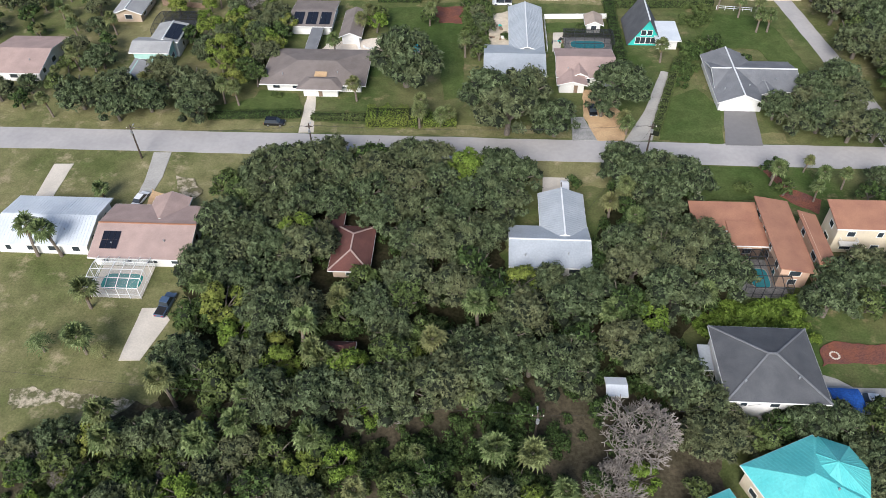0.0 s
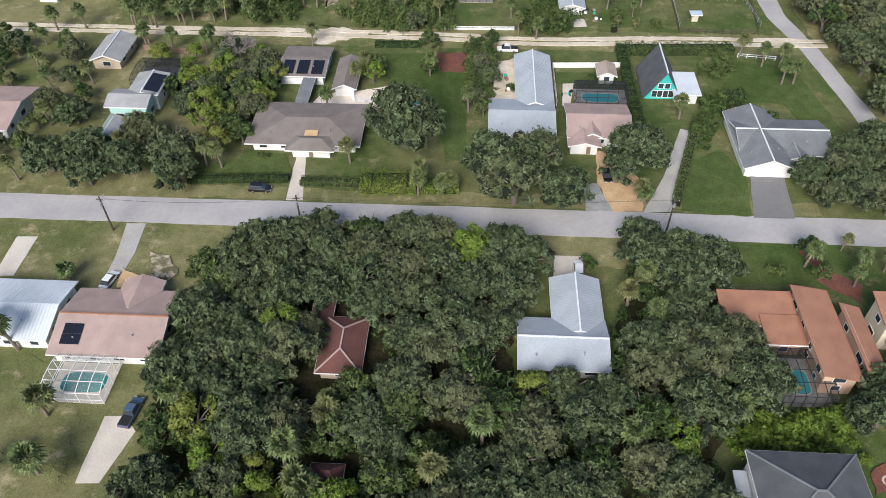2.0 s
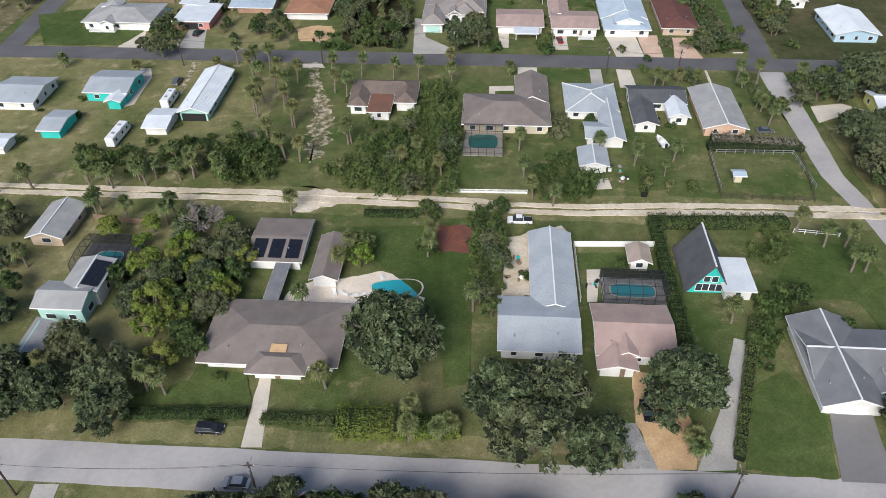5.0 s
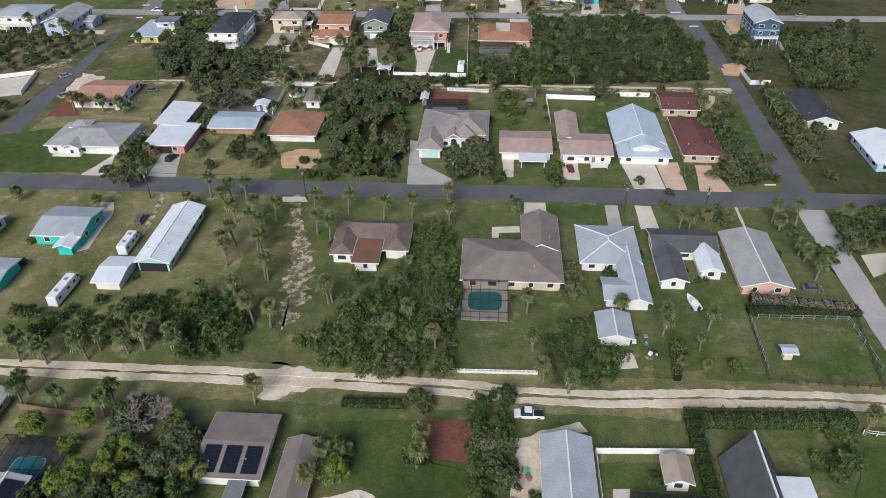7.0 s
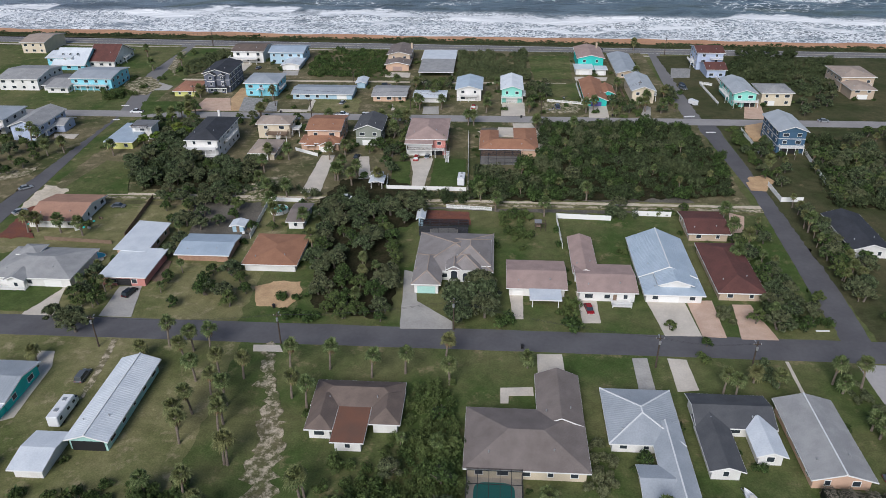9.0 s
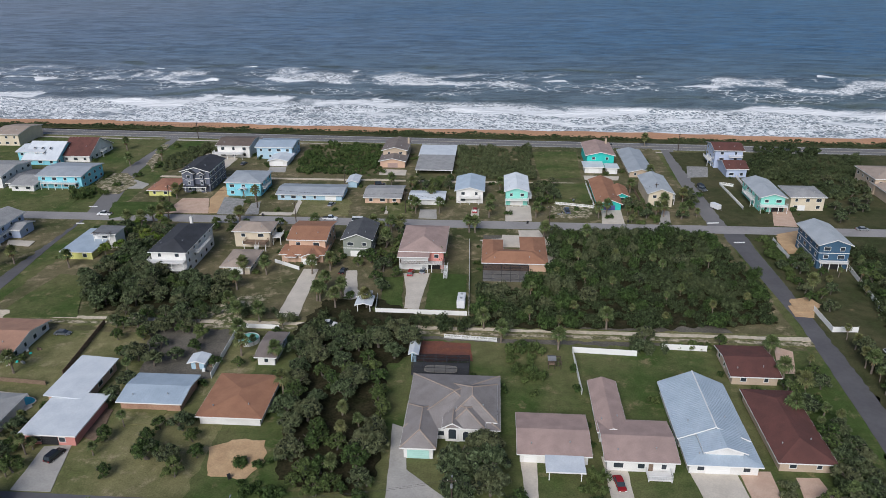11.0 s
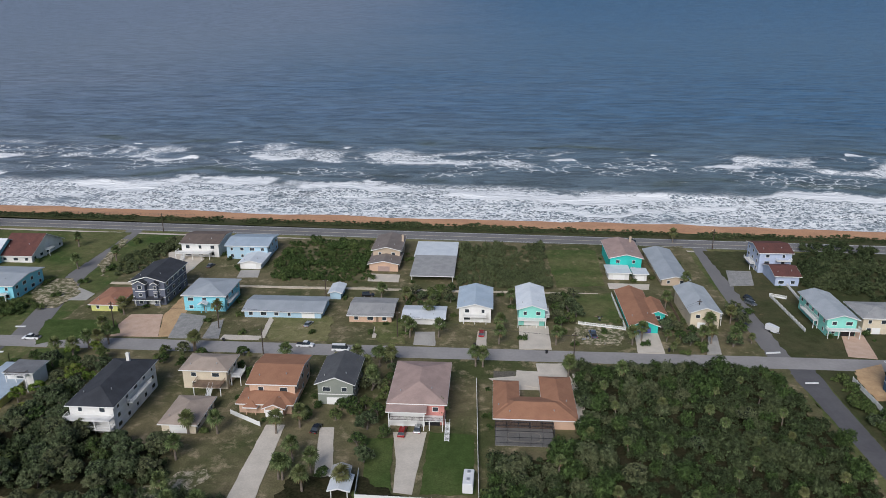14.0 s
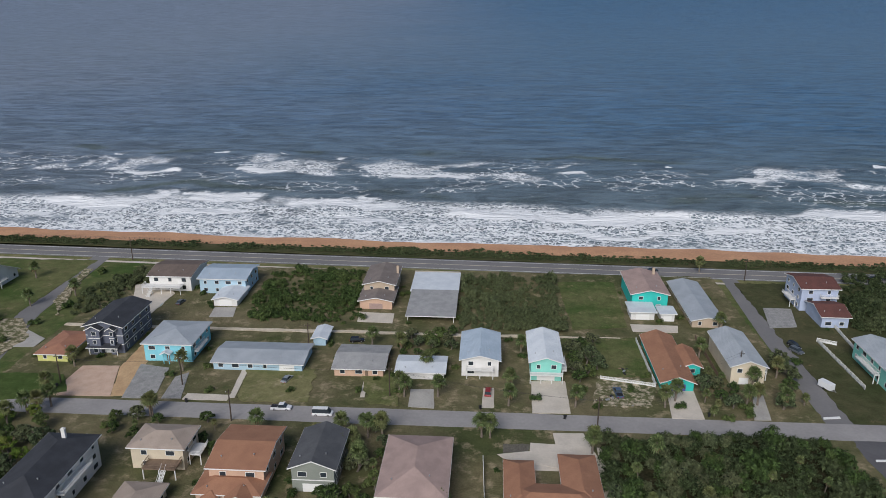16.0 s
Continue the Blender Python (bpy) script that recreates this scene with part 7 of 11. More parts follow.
patch("lawn", [(55.3, 176.1), (65.8, 195.5), (78.4, 195), (80.8, 185.9), (83.6, 165.8), (77, 160.1), (72.9, 177), (65.7, 177.6)], "lush_lawn", 0.03, "lush bright green lawn", "ground")
patch("lawn", [(-31.7, 195.8), (-14.2, 197.4), (-12.9, 187.7), (-4.7, 186.2), (-3.6, 152.6), (-8.2, 150.6), (-11.2, 171.8), (-23.1, 181.9)], "lush_lawn", 0.03, "lush bright green lawn", "ground")
patch("lawn", [(-63.9, 145.8), (-54.6, 150), (-53.8, 153.5), (-44.6, 152.2), (-41.9, 145.6), (-63.2, 143.9)], "lush_lawn", 0.03, "lush bright green lawn", "ground")
patch("lawn", [(48.6, 127.5), (60.9, 127.9), (64.8, 119.7), (60.2, 117.2), (46.2, 116.4)], "lush_lawn", 0.03, "lush bright green lawn", "ground")
patch("lawn", [(18, 189.2), (34.5, 190), (33.8, 184.7), (17.9, 183.9)], "lush_lawn", 0.03, "lush bright green lawn", "ground")
patch("lawn", [(-162.8, 310.5), (-143.5, 317.7), (-142.7, 301.5), (-119.5, 298.8), (-123.1, 287.6), (-148.7, 286.3)], "lush_lawn", 0.03, "lush bright green lawn", "ground")
patch("lawn", [(20.2, 235.5), (57.8, 235.6), (53.5, 215.5), (36.2, 212.9), (28.7, 215.8)], "lawn", 0.03, "mown green lawn", "ground")
patch("lawn", [(13.1, 542.2), (35.5, 543.7), (33.8, 501.2), (15.2, 497.7)], "lawn", 0.03, "mown green lawn", "ground")
patch("bare_ground", [(-64.9, 120.1), (-60.5, 119.1), (-57.7, 115.6), (-58.6, 112.6), (-62.2, 113)], "patchy_sand", 0.035, "round bare sandy patch with weeds", "ground", jitter=0.8)
patch("sand_yard", [(-68.6, 115.6), (-64.1, 112.9), (-62.7, 110.7), (-67.8, 110.2)], "tan_sand", 0.04, "orange sand beside a driveway", "ground")
patch("mulch_yard", [(59.3, 78.9), (62.2, 80.8), (67.3, 80.2), (74.1, 80.7), (72.3, 75.9), (63.1, 76.1), (58.7, 75.3)], "red_earth", 0.03, "red mulch garden with a ring of stones", "ground")
patch("driveway", [(58.2, 73.6), (60.2, 72.9), (62.4, 71.3), (70.5, 71.4), (68.7, 66.6), (57.2, 66.1), (57.9, 70.8)], "concrete", 0.045, "grey gravel drive", "driveway", jitter=0.12)
rect("verge", -157, 353.5, 79, 360, "dry_lawn", 0.02, "thin sandy grass between wheel ruts", "ground", 0.6)
patch("stop_line", [(76.6, 446.4), (81.2, 447.1), (81, 446.1), (76.3, 445.4)], "trim", 0.05, "white painted stop line", "road marking", jitter=0)
patch("stop_line", [(81.2, 427.4), (85.1, 427.7), (85, 426.9), (81, 426.6)], "trim", 0.05, "white painted stop line", "road marking", jitter=0)
patch("stop_line", [(-172.8, 450.3), (-169.2, 450.6), (-169, 449.7), (-172.5, 449.5)], "trim", 0.05, "white painted stop line", "road marking", jitter=0)
patch("stop_line", [(-168.1, 431.6), (-165, 431.8), (-164.6, 430.9), (-167.7, 430.7)], "trim", 0.05, "white painted stop line", "road marking", jitter=0)
patch("stop_line", [(74.5, 289.9), (77.8, 290.1), (77.7, 289.6), (74.5, 289.4)], "trim", 0.05, "white painted stop line", "road marking", jitter=0)
patch("patio", [(-129.6, 319.9), (-119.6, 319.2), (-115.4, 314.2), (-116.1, 312.4), (-127.8, 316)], "pale_concrete", 0.045, "pale pool terrace", "driveway", jitter=0.12)
patch("patio", [(-100.3, 315.6), (-95.5, 314.1), (-93.3, 302.4), (-97.4, 303.8)], "wood", 0.045, "weathered wooden deck", "driveway", jitter=0.12)
patch("lawn", [(-157.7, 436.8), (-165.2, 455), (-140.7, 456.7), (-134.1, 446.9), (-153.9, 439.8)], "lush_lawn", 0.03, "lush green corner lawn", "ground")
patch("lawn", [(-161.6, 401), (-164.8, 428.2), (-163.2, 431), (-158, 423.6), (-156.5, 400.5)], "lawn", 0.03, "green roadside lawn", "ground")
patch("bare_ground", [(-185, 479.4), (-189.8, 494.4), (-177.2, 495.2), (-166.2, 480.7), (-167.7, 466.5), (-174.6, 466.1)], "patchy_sand", 0.03, "bare sandy drive round a shrub island", "ground", jitter=0.8)
patch("bare_ground", [(-175.8, 512), (-181.9, 545.1), (-178.4, 545.3), (-174.1, 523.9), (-166.9, 498.3)], "patchy_sand", 0.03, "sandy verge of the side street", "ground", jitter=0.8)
patch("bare_ground", [(84.8, 381.9), (90.5, 384.5), (93.2, 379.3), (89.1, 373.9), (84, 374.2)], "tan_sand", 0.03, "bare tan sand", "ground", jitter=0.6)
patch("bare_ground", [(98.3, 434.3), (103.8, 434.7), (100.8, 419.9), (97, 421.8)], "tan_sand", 0.03, "bare tan sand", "ground", jitter=0.6)
patch("bare_ground", [(-100.1, 327.7), (-85.4, 322), (-81.5, 308.8), (-90.6, 308.3)], "dry_lawn", 0.03, "worn dry front lawn", "ground", jitter=1.0)
patch("sand_track", [(-84.7, 372.2), (-78.6, 375.1), (-75, 372.9), (-79.3, 365.6), (-78.5, 356.8), (-86.2, 356.3), (-85.6, 364.1)], "patchy_sand", 0.04, "pale sandy lane joining the alley", "track", jitter=1.0)
patch("lawn", [(-26, 394.5), (-14.4, 393.8), (-13.8, 369.9), (-26.3, 369.1)], "lush_lawn", 0.03, "green back lawn inside a fence", "ground")
patch("lawn", [(-41.9, 390.6), (-35.1, 391), (-33.1, 369.5), (-39.4, 369.1)], "lush_lawn", 0.03, "green back lawn inside a fence", "ground")
patch("lawn", [(5.2, 490.5), (35.1, 492.4), (34.4, 465.5), (19.4, 465.3), (12.4, 474.9)], "lawn", 0.03, "green lawn inside a white fence", "ground")
patch("patio", [(13.9, 428.2), (16.4, 428.4), (18.1, 419.7), (16.4, 399.6), (12.3, 398.7), (13.1, 409.2)], "pale_concrete", 0.04, "pale path round a low house", "path", jitter=0.3)
patch("bare_ground", [(-84.7, 448.1), (-86.8, 464.9), (-79.4, 463.6), (-77.4, 469.2), (-65.7, 464.5), (-63.8, 445.7), (-81.9, 444.6)], "dry_lawn", 0.025, "dug sandy garden", "ground", jitter=0.8)
patch("bare_ground", [(19, 468), (31.1, 465.3), (34.7, 458.9), (31.1, 448.7), (15.7, 448.9)], "patchy_sand", 0.025, "sandy worn yard", "ground", jitter=0.8)
patch("bare_ground", [(-51.9, 465.3), (-41.4, 464.2), (-38.2, 444.9), (-47, 445.9)], "dry_lawn", 0.025, "thin sandy lawn", "ground", jitter=0.8)
patch("lawn", [(-153.3, 356.3), (-149, 386.5), (-138.8, 384.3), (-128.1, 357.6)], "lawn", 0.03, "green lawn beside a street", "ground")


patch("bare_ground", [(-50, 64), (-24, 66), (8, 71), (20, 70), (38, 66), (38, 44), (-72, 42), (-74, 56), (-60, 59.5)], "forest_floor", 0.012, "brown shaded ground under trees", "ground", jitter=1.2)
patch("patio", [(-190.5, 356), (-178.5, 361), (-174, 343), (-188, 338)], "pale_concrete", 0.045, "pale concrete pool terrace", "driveway", jitter=0.12)
patch("mulch_yard", [(-154.5, 325), (-143, 326), (-149.5, 333), (-150, 349), (-156, 346)], "red_earth", 0.03, "reddish mulch yard with clutter", "ground", jitter=0.8)
patch("bare_ground", [(-160.5, 364), (-150, 360), (-149, 352), (-157.5, 340), (-159.5, 352)], "sand", 0.028, "pale sandy street corner", "ground", jitter=0.9)
patch("bare_ground", [(-178, 366), (-171, 372), (-171.5, 380), (-183, 372)], "patchy_sand", 0.028, "pale sandy verge", "ground", jitter=0.8)
patch("driveway", [(88, 256), (97, 258), (103, 254), (103, 250), (96, 252), (87.5, 247)], "pale_concrete", 0.045, "pale concrete driveway off the lane", "driveway", jitter=0.12)
patch("driveway", [(-173, 408), (-182, 409), (-184, 413), (-173.6, 413)], "pale_concrete", 0.045, "pale concrete driveway", "driveway", jitter=0.12)


# ---- buildings ----

h = new_house("two-storey house with a slate grey hip roof among trees", 46.8, 71.1, name="house", category="house")
block(h, 46.8, 71.1, 15.7, 14.5, 0, 6, "hip", 2.6, "shingle_slate", "white", caps='shingle_grey')
block(h, 38.5, 74.25, 2, 4.7, 0, 2.58, "shedS", 0.6, "metal_grey", "white", wins='')

h = new_house("house with a ribbed teal metal roof under trees", 47.4, 51.6, name="house", category="house")
block(h, 47.4, 51.6, 13, 11.5, 25, 4.5, "hip", 2.6, "metal_teal", "cream", seams=True)
turret(h, 51.9, 53.8, 5.6, 4.52, 2.75, "metal_teal", "cream", 25)
block(h, 34.6, 45.6, 9, 7.5, 25, 3.6, "hip", 1.4, "metal_teal", "cream", seams=True)

h = new_house("house with a dark maroon hip roof deep in oak trees", -22.9, 96.7, name="house", category="house")
block(h, -22.9, 97.15, 7.8, 12.1, 0, 2.58, "hip", 1.7, "shingle_maroon", "beige", caps='shingle_pink')
block(h, -27.5, 105.95, 3.9, 9.8, 0, 2.58, "gy", 1.2, "shingle_maroon", "beige", wins='W')

h = new_house("small brown shed with a pointed roof under trees", -21.8, 73.1, name="shed", category="shed")
block(h, -21.8, 73.1, 5.1, 3.9, 0, 2.6, "hip", 1.6, "shingle_maroon", "brick", wins='')

h = new_house("long white house with a white metal roof on a lawn", -83.2, 101.6, name="house", category="house")
block(h, -83.2, 102.05, 19.3, 13.8, 0, 2.98, "gx", 1.6, "metal_white", "white", wins='SEN', seams=True)

h = new_house("house with a faded pinkish roof and a skylight panel", -63, 99.7, name="house", category="house")
block(h, -63, 100.15, 19.2, 15.1, 0, 2.58, "gx", 2, "shingle_pink", "white", caps='shingle_orange', wins='SEW')
block(h, -61.4, 106.15, 7.6, 8, 0, 2.58, "gy", 1.6, "shingle_pink", "white", wins='N')

h = new_house("L-shaped house with a pale grey metal roof", 14.2, 98.5, name="house", category="house")
block(h, 14.2, 98.95, 15.3, 11.1, 0, 2.78, "gx", 1.8, "metal_grey", "white", caps='ridge', seams=True)
block(h, 17.2, 107.35, 9.1, 13.5, 0, 2.78, "gy", 1.7, "metal_grey", "white", caps='ridge', wins='NW', seams=True)

h = new_house("sprawling terracotta-roofed house with a courtyard", 48.5, 107.7, name="house", category="house")
block(h, 48.5, 107.7, 13, 7.3, 0, 3.4, "shedS", 0.9, "tile_terracotta", "peach")
block(h, 51.8, 103.1, 6.9, 6.2, 0, 3.4, "shedS", 0.5, "tile_terracotta", "peach")
block(h, 58, 102.1, 6.8, 19.5, 0, 4.4, "shedE", 1.2, "tile_terracotta", "peach")
block(h, 63.8, 100.9, 3.9, 14.3, 0, 4.4, "shedE", 1.2, "tile_terracotta", "peach")
block(h, 73.3, 105.5, 12.2, 7.2, 0, 6.6, "shedS", 1, "tile_terracotta", "cream")
deck(h, 70.3, 101.8, 3, 1.2, 3.2, posts=False)

h = new_house("low house with a pale pink gable roof beside oaks", -116.8, 163.2, name="house", category="house")
block(h, -116.8, 163.65, 14.9, 18, 0, 2.58, "gx", 1.8, "shingle_pink", "white", garage=('S', 3, 2.7))

h = new_house("mint house with grey roofs and roof-mounted solar panels", -83.9, 166.4, name="house", category="house")
block(h, -83.9, 166.4, 10.3, 7.8, 0, 4.2, "gx", 1.2, "shingle_pale", "mint")
block(h, -81.7, 172.5, 7.8, 9.8, 0, 4.4, "gy", 0.8, "shingle_pale", "white", caps='ridge', wins='E')
block(h, -84.5, 155.75, 4.3, 9.5, 0, 2.58, "shedE", 1.4, "shingle_pale", "mint", wins='S')

h = new_house("grey-roofed cottage beside the sandy alley", -98.2, 191.4, name="house", category="house")
block(h, -98.2, 191.85, 8.5, 13.1, 0, 2.58, "gy", 1.6, "shingle_pale", "beige", caps='ridge')

h = new_house("long low house with a brown shingle roof", -40.6, 159.6, name="house", category="house")
block(h, -40.4, 160.4, 26, 16.6, 0, 2.6, "hip", 1.7, "shingle_taupe", "white", win_mat='dark', over=1.4)
block(h, -38.4, 153.2, 11, 6.4, 0, 2.6, "hip", 1.1, "shingle_taupe", "white", wins='S', door=('S', 0), over=1.3)
bm = bmesh.new()
box(bm, -1.5, -0.9, 0, 1.5, 0.9, 0.05)
part("roof_patch", bm, "tan_sand", h, "bare plywood repair on the roof", m=h.matrix_basis.inverted() @ pose(-38.7, 155.4, 3.75, 9))

h = new_house("brown flat-gabled pool house with solar panels", -46, 187.1, name="pool_house", category="pool house")
block(h, -46, 187.55, 12.2, 14.7, 0, 2.58, "gx", 0.9, "shingle_taupe", "white", wins='E')
block(h, -43.8, 174.65, 3.1, 12.4, 0, 2.38, "flat", 0.1, "shingle_grey", "white", open_walls=True)

h = new_house("small brown-roofed guest cottage", -34.4, 182, name="cottage", category="cottage")
block(h, -34.4, 182.45, 6.1, 14.4, 0, 2.38, "gy", 1.3, "shingle_taupe", "white")

h = new_house("L-shaped house with a pale metal roof and white ridge", 12.1, 180.3, name="house", category="house")
block(h, 12.1, 180.75, 9.2, 24, 0, 2.78, "gy", 1.6, "metal_grey", "white", caps='ridge', seams=True, wins='W')
block(h, 8.8, 164.95, 15.4, 14.4, 0, 2.78, "gx", 1.8, "metal_grey", "white", seams=True)

h = new_house("pinkish shingled house with a garage gable", 26.3, 165.8, name="house", category="house")
block(h, 26.3, 164.3, 14.8, 13.6, 0, 2.7, "gx", 1.8, "shingle_pink", "white", wins='SE')
block(h, 22.6, 157.6, 7.4, 6.4, 0, 2.5, "gy", 1.0, "shingle_pink", "white", door=('S', 1), wins='S')
block(h, 24.6, 160.4, 4.2, 6, 0, 3.0, "gy", 1.0, "shingle_pink", "white", wins='')

h = new_house("flat white-roofed annex of the A-frame house", 49, 180.5, name="annex", category="house")
block(h, 49, 180.95, 6.6, 10.4, 0, 2.78, "flat", 0, "metal_white", "white")

h = new_house("house with a complex pale grey shingle hip roof", 61.6, 158.4, name="house", category="house")
block(h, 61.6, 158.85, 11.4, 21.4, 0, 2.58, "gy", 2.3, "shingle_grey", "white", caps='ridge', garage=('S', 0, 4.8), wins='')
block(h, 66.6, 160.05, 20.5, 13.5, 0, 2.58, "gx", 2, "shingle_grey", "white", caps='ridge', wins='SE')
block(h, 68.3, 153.85, 5.4, 5, 0, 2.58, "gy", 1.1, "shingle_grey", "white", wins='S', caps='shingle_pale')

h = new_house("turquoise house with a pale grey metal roof", -111.8, 256.4, name="house", category="house")
block(h, -111.8, 256.85, 13.3, 14, 0, 2.98, "gx", 1.4, "metal_grey", "turquoise", seams=True)
block(h, -107.9, 248.85, 5, 6.8, 0, 2.58, "gy", 0.8, "metal_white", "turquoise", wins='')

h = new_house("turquoise shed with a pale metal roof", -118.8, 234.5, name="shed", category="shed")
block(h, -118.8, 234.95, 6.7, 11.2, 0, 2.58, "gx", 0.9, "metal_grey", "turquoise", wins='')

h = new_house("small white metal shed on a lawn", -130, 224.7, name="shed", category="shed")
block(h, -130, 224.7, 6.8, 7.2, 0, 2.2, "gx", 0.6, "metal_white", "white", wins='')

h = new_house("grey-roofed white house behind the alley palms", -137, 251.2, name="house", category="house")
block(h, -137, 251.65, 14.1, 15.6, 0, 2.58, "gx", 1.5, "metal_grey", "white")

h = new_house("long narrow house with a white metal gable roof", -83, 252.8, name="house", category="house")
block(h, -83, 253.25, 9.1, 26.3, 0, 2.78, "gy", 1.5, "metal_white", "mint", caps='ridge', seams=True, wins='E')
dark_bay(h, -83, 240.65, 6.6, 0.3, 2.3)

h = new_house("small white-roofed shed beside the long house", -91, 237.2, name="shed", category="shed")
block(h, -91, 237.65, 7.1, 10.6, 0, 2.38, "gx", 0.9, "metal_white", "white", wins='')

h = new_house("weathered brown-roofed bungalow with a rusty flat roof", -31.7, 256.8, name="house", category="house")
block(h, -31.7, 257.25, 19.1, 8.3, 0, 2.78, "hip", 1.9, "shingle_brown", "white", caps='', wins='')
block(h, -38.2, 252.05, 5.7, 12.2, 0, 2.78, "hip", 1.6, "shingle_brown", "white", wins='SW')
block(h, -25.2, 253.55, 6.4, 10.7, 0, 2.78, "hip", 1.6, "shingle_brown", "white", wins='E')
block(h, -31.9, 248.65, 6.7, 11.8, 0, 2.78, "flat", 0.2, "rust", "white", wins='S')

h = new_house("large house with a taupe shingle roof and screened pool", 2.9, 245.5, name="house", category="house")
block(h, 2.9, 245.95, 23.8, 17, 0, 2.78, "hip", 2.4, "shingle_taupe", "cream")
block(h, 10.1, 257.85, 9.4, 16, 0, 2.78, "gy", 2, "shingle_taupe", "cream", wins='W', garage=('N', 0, 4.8))

h = new_house("house with a pale grey metal hip roof", 26.4, 253.5, name="house", category="house")
block(h, 26.4, 253.95, 14.7, 16.5, 0, 2.58, "hip", 1.7, "metal_grey", "white", caps='ridge', seams=True, wins='S')
block(h, 30.6, 241.55, 6.3, 20.5, 0, 2.58, "gy", 1.2, "metal_grey", "white", caps='ridge', wins='E')
block(h, 26.5, 236.35, 6.5, 8.5, 0, 2.58, "gx", 1, "metal_grey", "white", wins='S')

h = new_house("white garage with a pale metal gable roof", 24.5, 223.4, name="garage", category="garage")
block(h, 24.5, 223.85, 7.5, 8.6, 0, 2.38, "gy", 1.1, "metal_grey", "white", garage=('S', 0, 4.0), wins='', caps='ridge')

h = new_house("house with a mottled dark grey roof and white gables", 44.8, 256, name="house", category="house")
block(h, 44.8, 256.45, 16, 10.3, 0, 2.58, "gx", 1.6, "shingle_slate", "white", wins='S')
block(h, 40, 247.35, 6.8, 15.5, 0, 2.58, "gy", 1.1, "shingle_slate", "white", wins='S')
block(h, 49.4, 249.05, 6, 10.5, 0, 2.58, "gy", 1.1, "metal_white", "white", wins='S')

h = new_house("house with a pale grey gable roof and peach walls", 60.5, 249.3, name="house", category="house")
block(h, 60.5, 249.75, 11.9, 22.5, 0, 2.58, "gy", 1.7, "shingle_pale", "peach", caps='ridge', wins='SW')

h = new_house("small beige shed with a blue roof on a lawn", 59, 218.6, name="shed", category="shed")
block(h, 59, 218.6, 3.2, 2.9, 0, 2.2, "gx", 0.4, "metal_blue", "cream", wins='')

h = new_house("white house with a grey shingle hip roof and porch", -128.3, 306.6, name="house", category="house")
block(h, -128.6, 306.8, 24.2, 16.8, 0, 3, "hip", 2, "shingle_pale", "white", wins='S', garage=('S', 6.5, 4.8))
block(h, -131.5, 299.6, 6, 5.5, 0, 3, "gy", 1.2, "shingle_pale", "white", wins='S')
block(h, -134.2, 311.8, 6.4, 6, 0, 4.2, "hip", 1.0, "shingle_pale", "white", wins='')
deck(h, -133.3, 297.7, 9, 2, 0.5)

h = new_house("white membrane-roofed house with terracotta walls", -107, 322.5, name="house", category="house")
block(h, -107, 322.95, 9.8, 18.1, 0, 2.98, "shedE", 0.6, "metal_white", "peach", wins='E')
block(h, -103.3, 308.25, 13.3, 16.1, 0, 2.98, "flat", 0.3, "metal_white", "pink", wins='S', garage=('S', 0, 4.0), garage_mat='dark')

h = new_house("low brick house with a pale blue roof", -86.5, 319.9, name="house", category="house")
block(h, -86.5, 320.35, 16, 12.6, 0, 2.38, "gx", 0.9, "metal_blue", "brick", seams=True)

h = new_house("low house with a plain orange-brown roof", -65.8, 318.3, name="house", category="house")
block(h, -65.8, 318.75, 15.7, 18, 0, 2.38, "hip", 1, "shingle_orange", "white")

h = new_house("small grey-roofed back cottage", -64.7, 342, name="cottage", category="cottage")
block(h, -64.7, 342, 6, 13.5, 0, 2.6, "gx", 0.9, "shingle_taupe", "white")

h = new_house("large house with a taupe hip roof and arched windows", -15.4, 315, name="house", category="house")
block(h, -14.5, 318.6, 21.4, 21.6, 0, 3.2, "hip", 2.6, "shingle_stone", "white", wins='SE', caps='shingle_tan')
block(h, -21.4, 308.8, 7.8, 16, 0, 3.1, "hip", 1.9, "shingle_stone", "white", wins='W', garage=('S', 0, 4.8), garage_mat='mint', caps='shingle_tan')
block(h, -10.3, 317.2, 11.6, 15, 0, 3.9, "hip", 3.0, "shingle_stone", "white", wins='', caps='shingle_tan')
block(h, -11.4, 311.6, 8.6, 9, 0, 3.9, "hip", 2.2, "shingle_stone", "white", wins='', caps='shingle_tan')
block(h, -14.4, 309.6, 4.6, 5.2, 0, 4.0, "gy", 1.3, "shingle_stone", "white", wins='', caps='shingle_tan')
arched_window(h, -14.4, 307.7, 0.8, 1.7, 2.0)
arched_window(h, -11.4, 307.8, 0.4, 1.3, 1.8)
arched_window(h, -9.0, 307.8, 0.6, 1.2, 1.6)
arched_window(h, -6.1, 308.5, 0.6, 1.2, 1.4)

h = new_house("small blue playhouse shed behind the house", -26.4, 342.2, name="shed", category="shed")
block(h, -26.4, 342.2, 2.8, 6.2, 0, 2.6, "gy", 0.9, "metal_white", "sky_blue", wins='')

h = new_house("low house with a pinkish gable roof and white carport", 7.6, 307.9, name="house", category="house")
block(h, 7.6, 308.35, 15.9, 14.8, 0, 2.58, "gx", 1.2, "shingle_pink", "white", wins='S', garage=('S', -5, 2.7))
block(h, 9.6, 298.6, 8.1, 5.7, 0, 2.6, "flat", 0.1, "metal_white", "trim", open_walls=True)

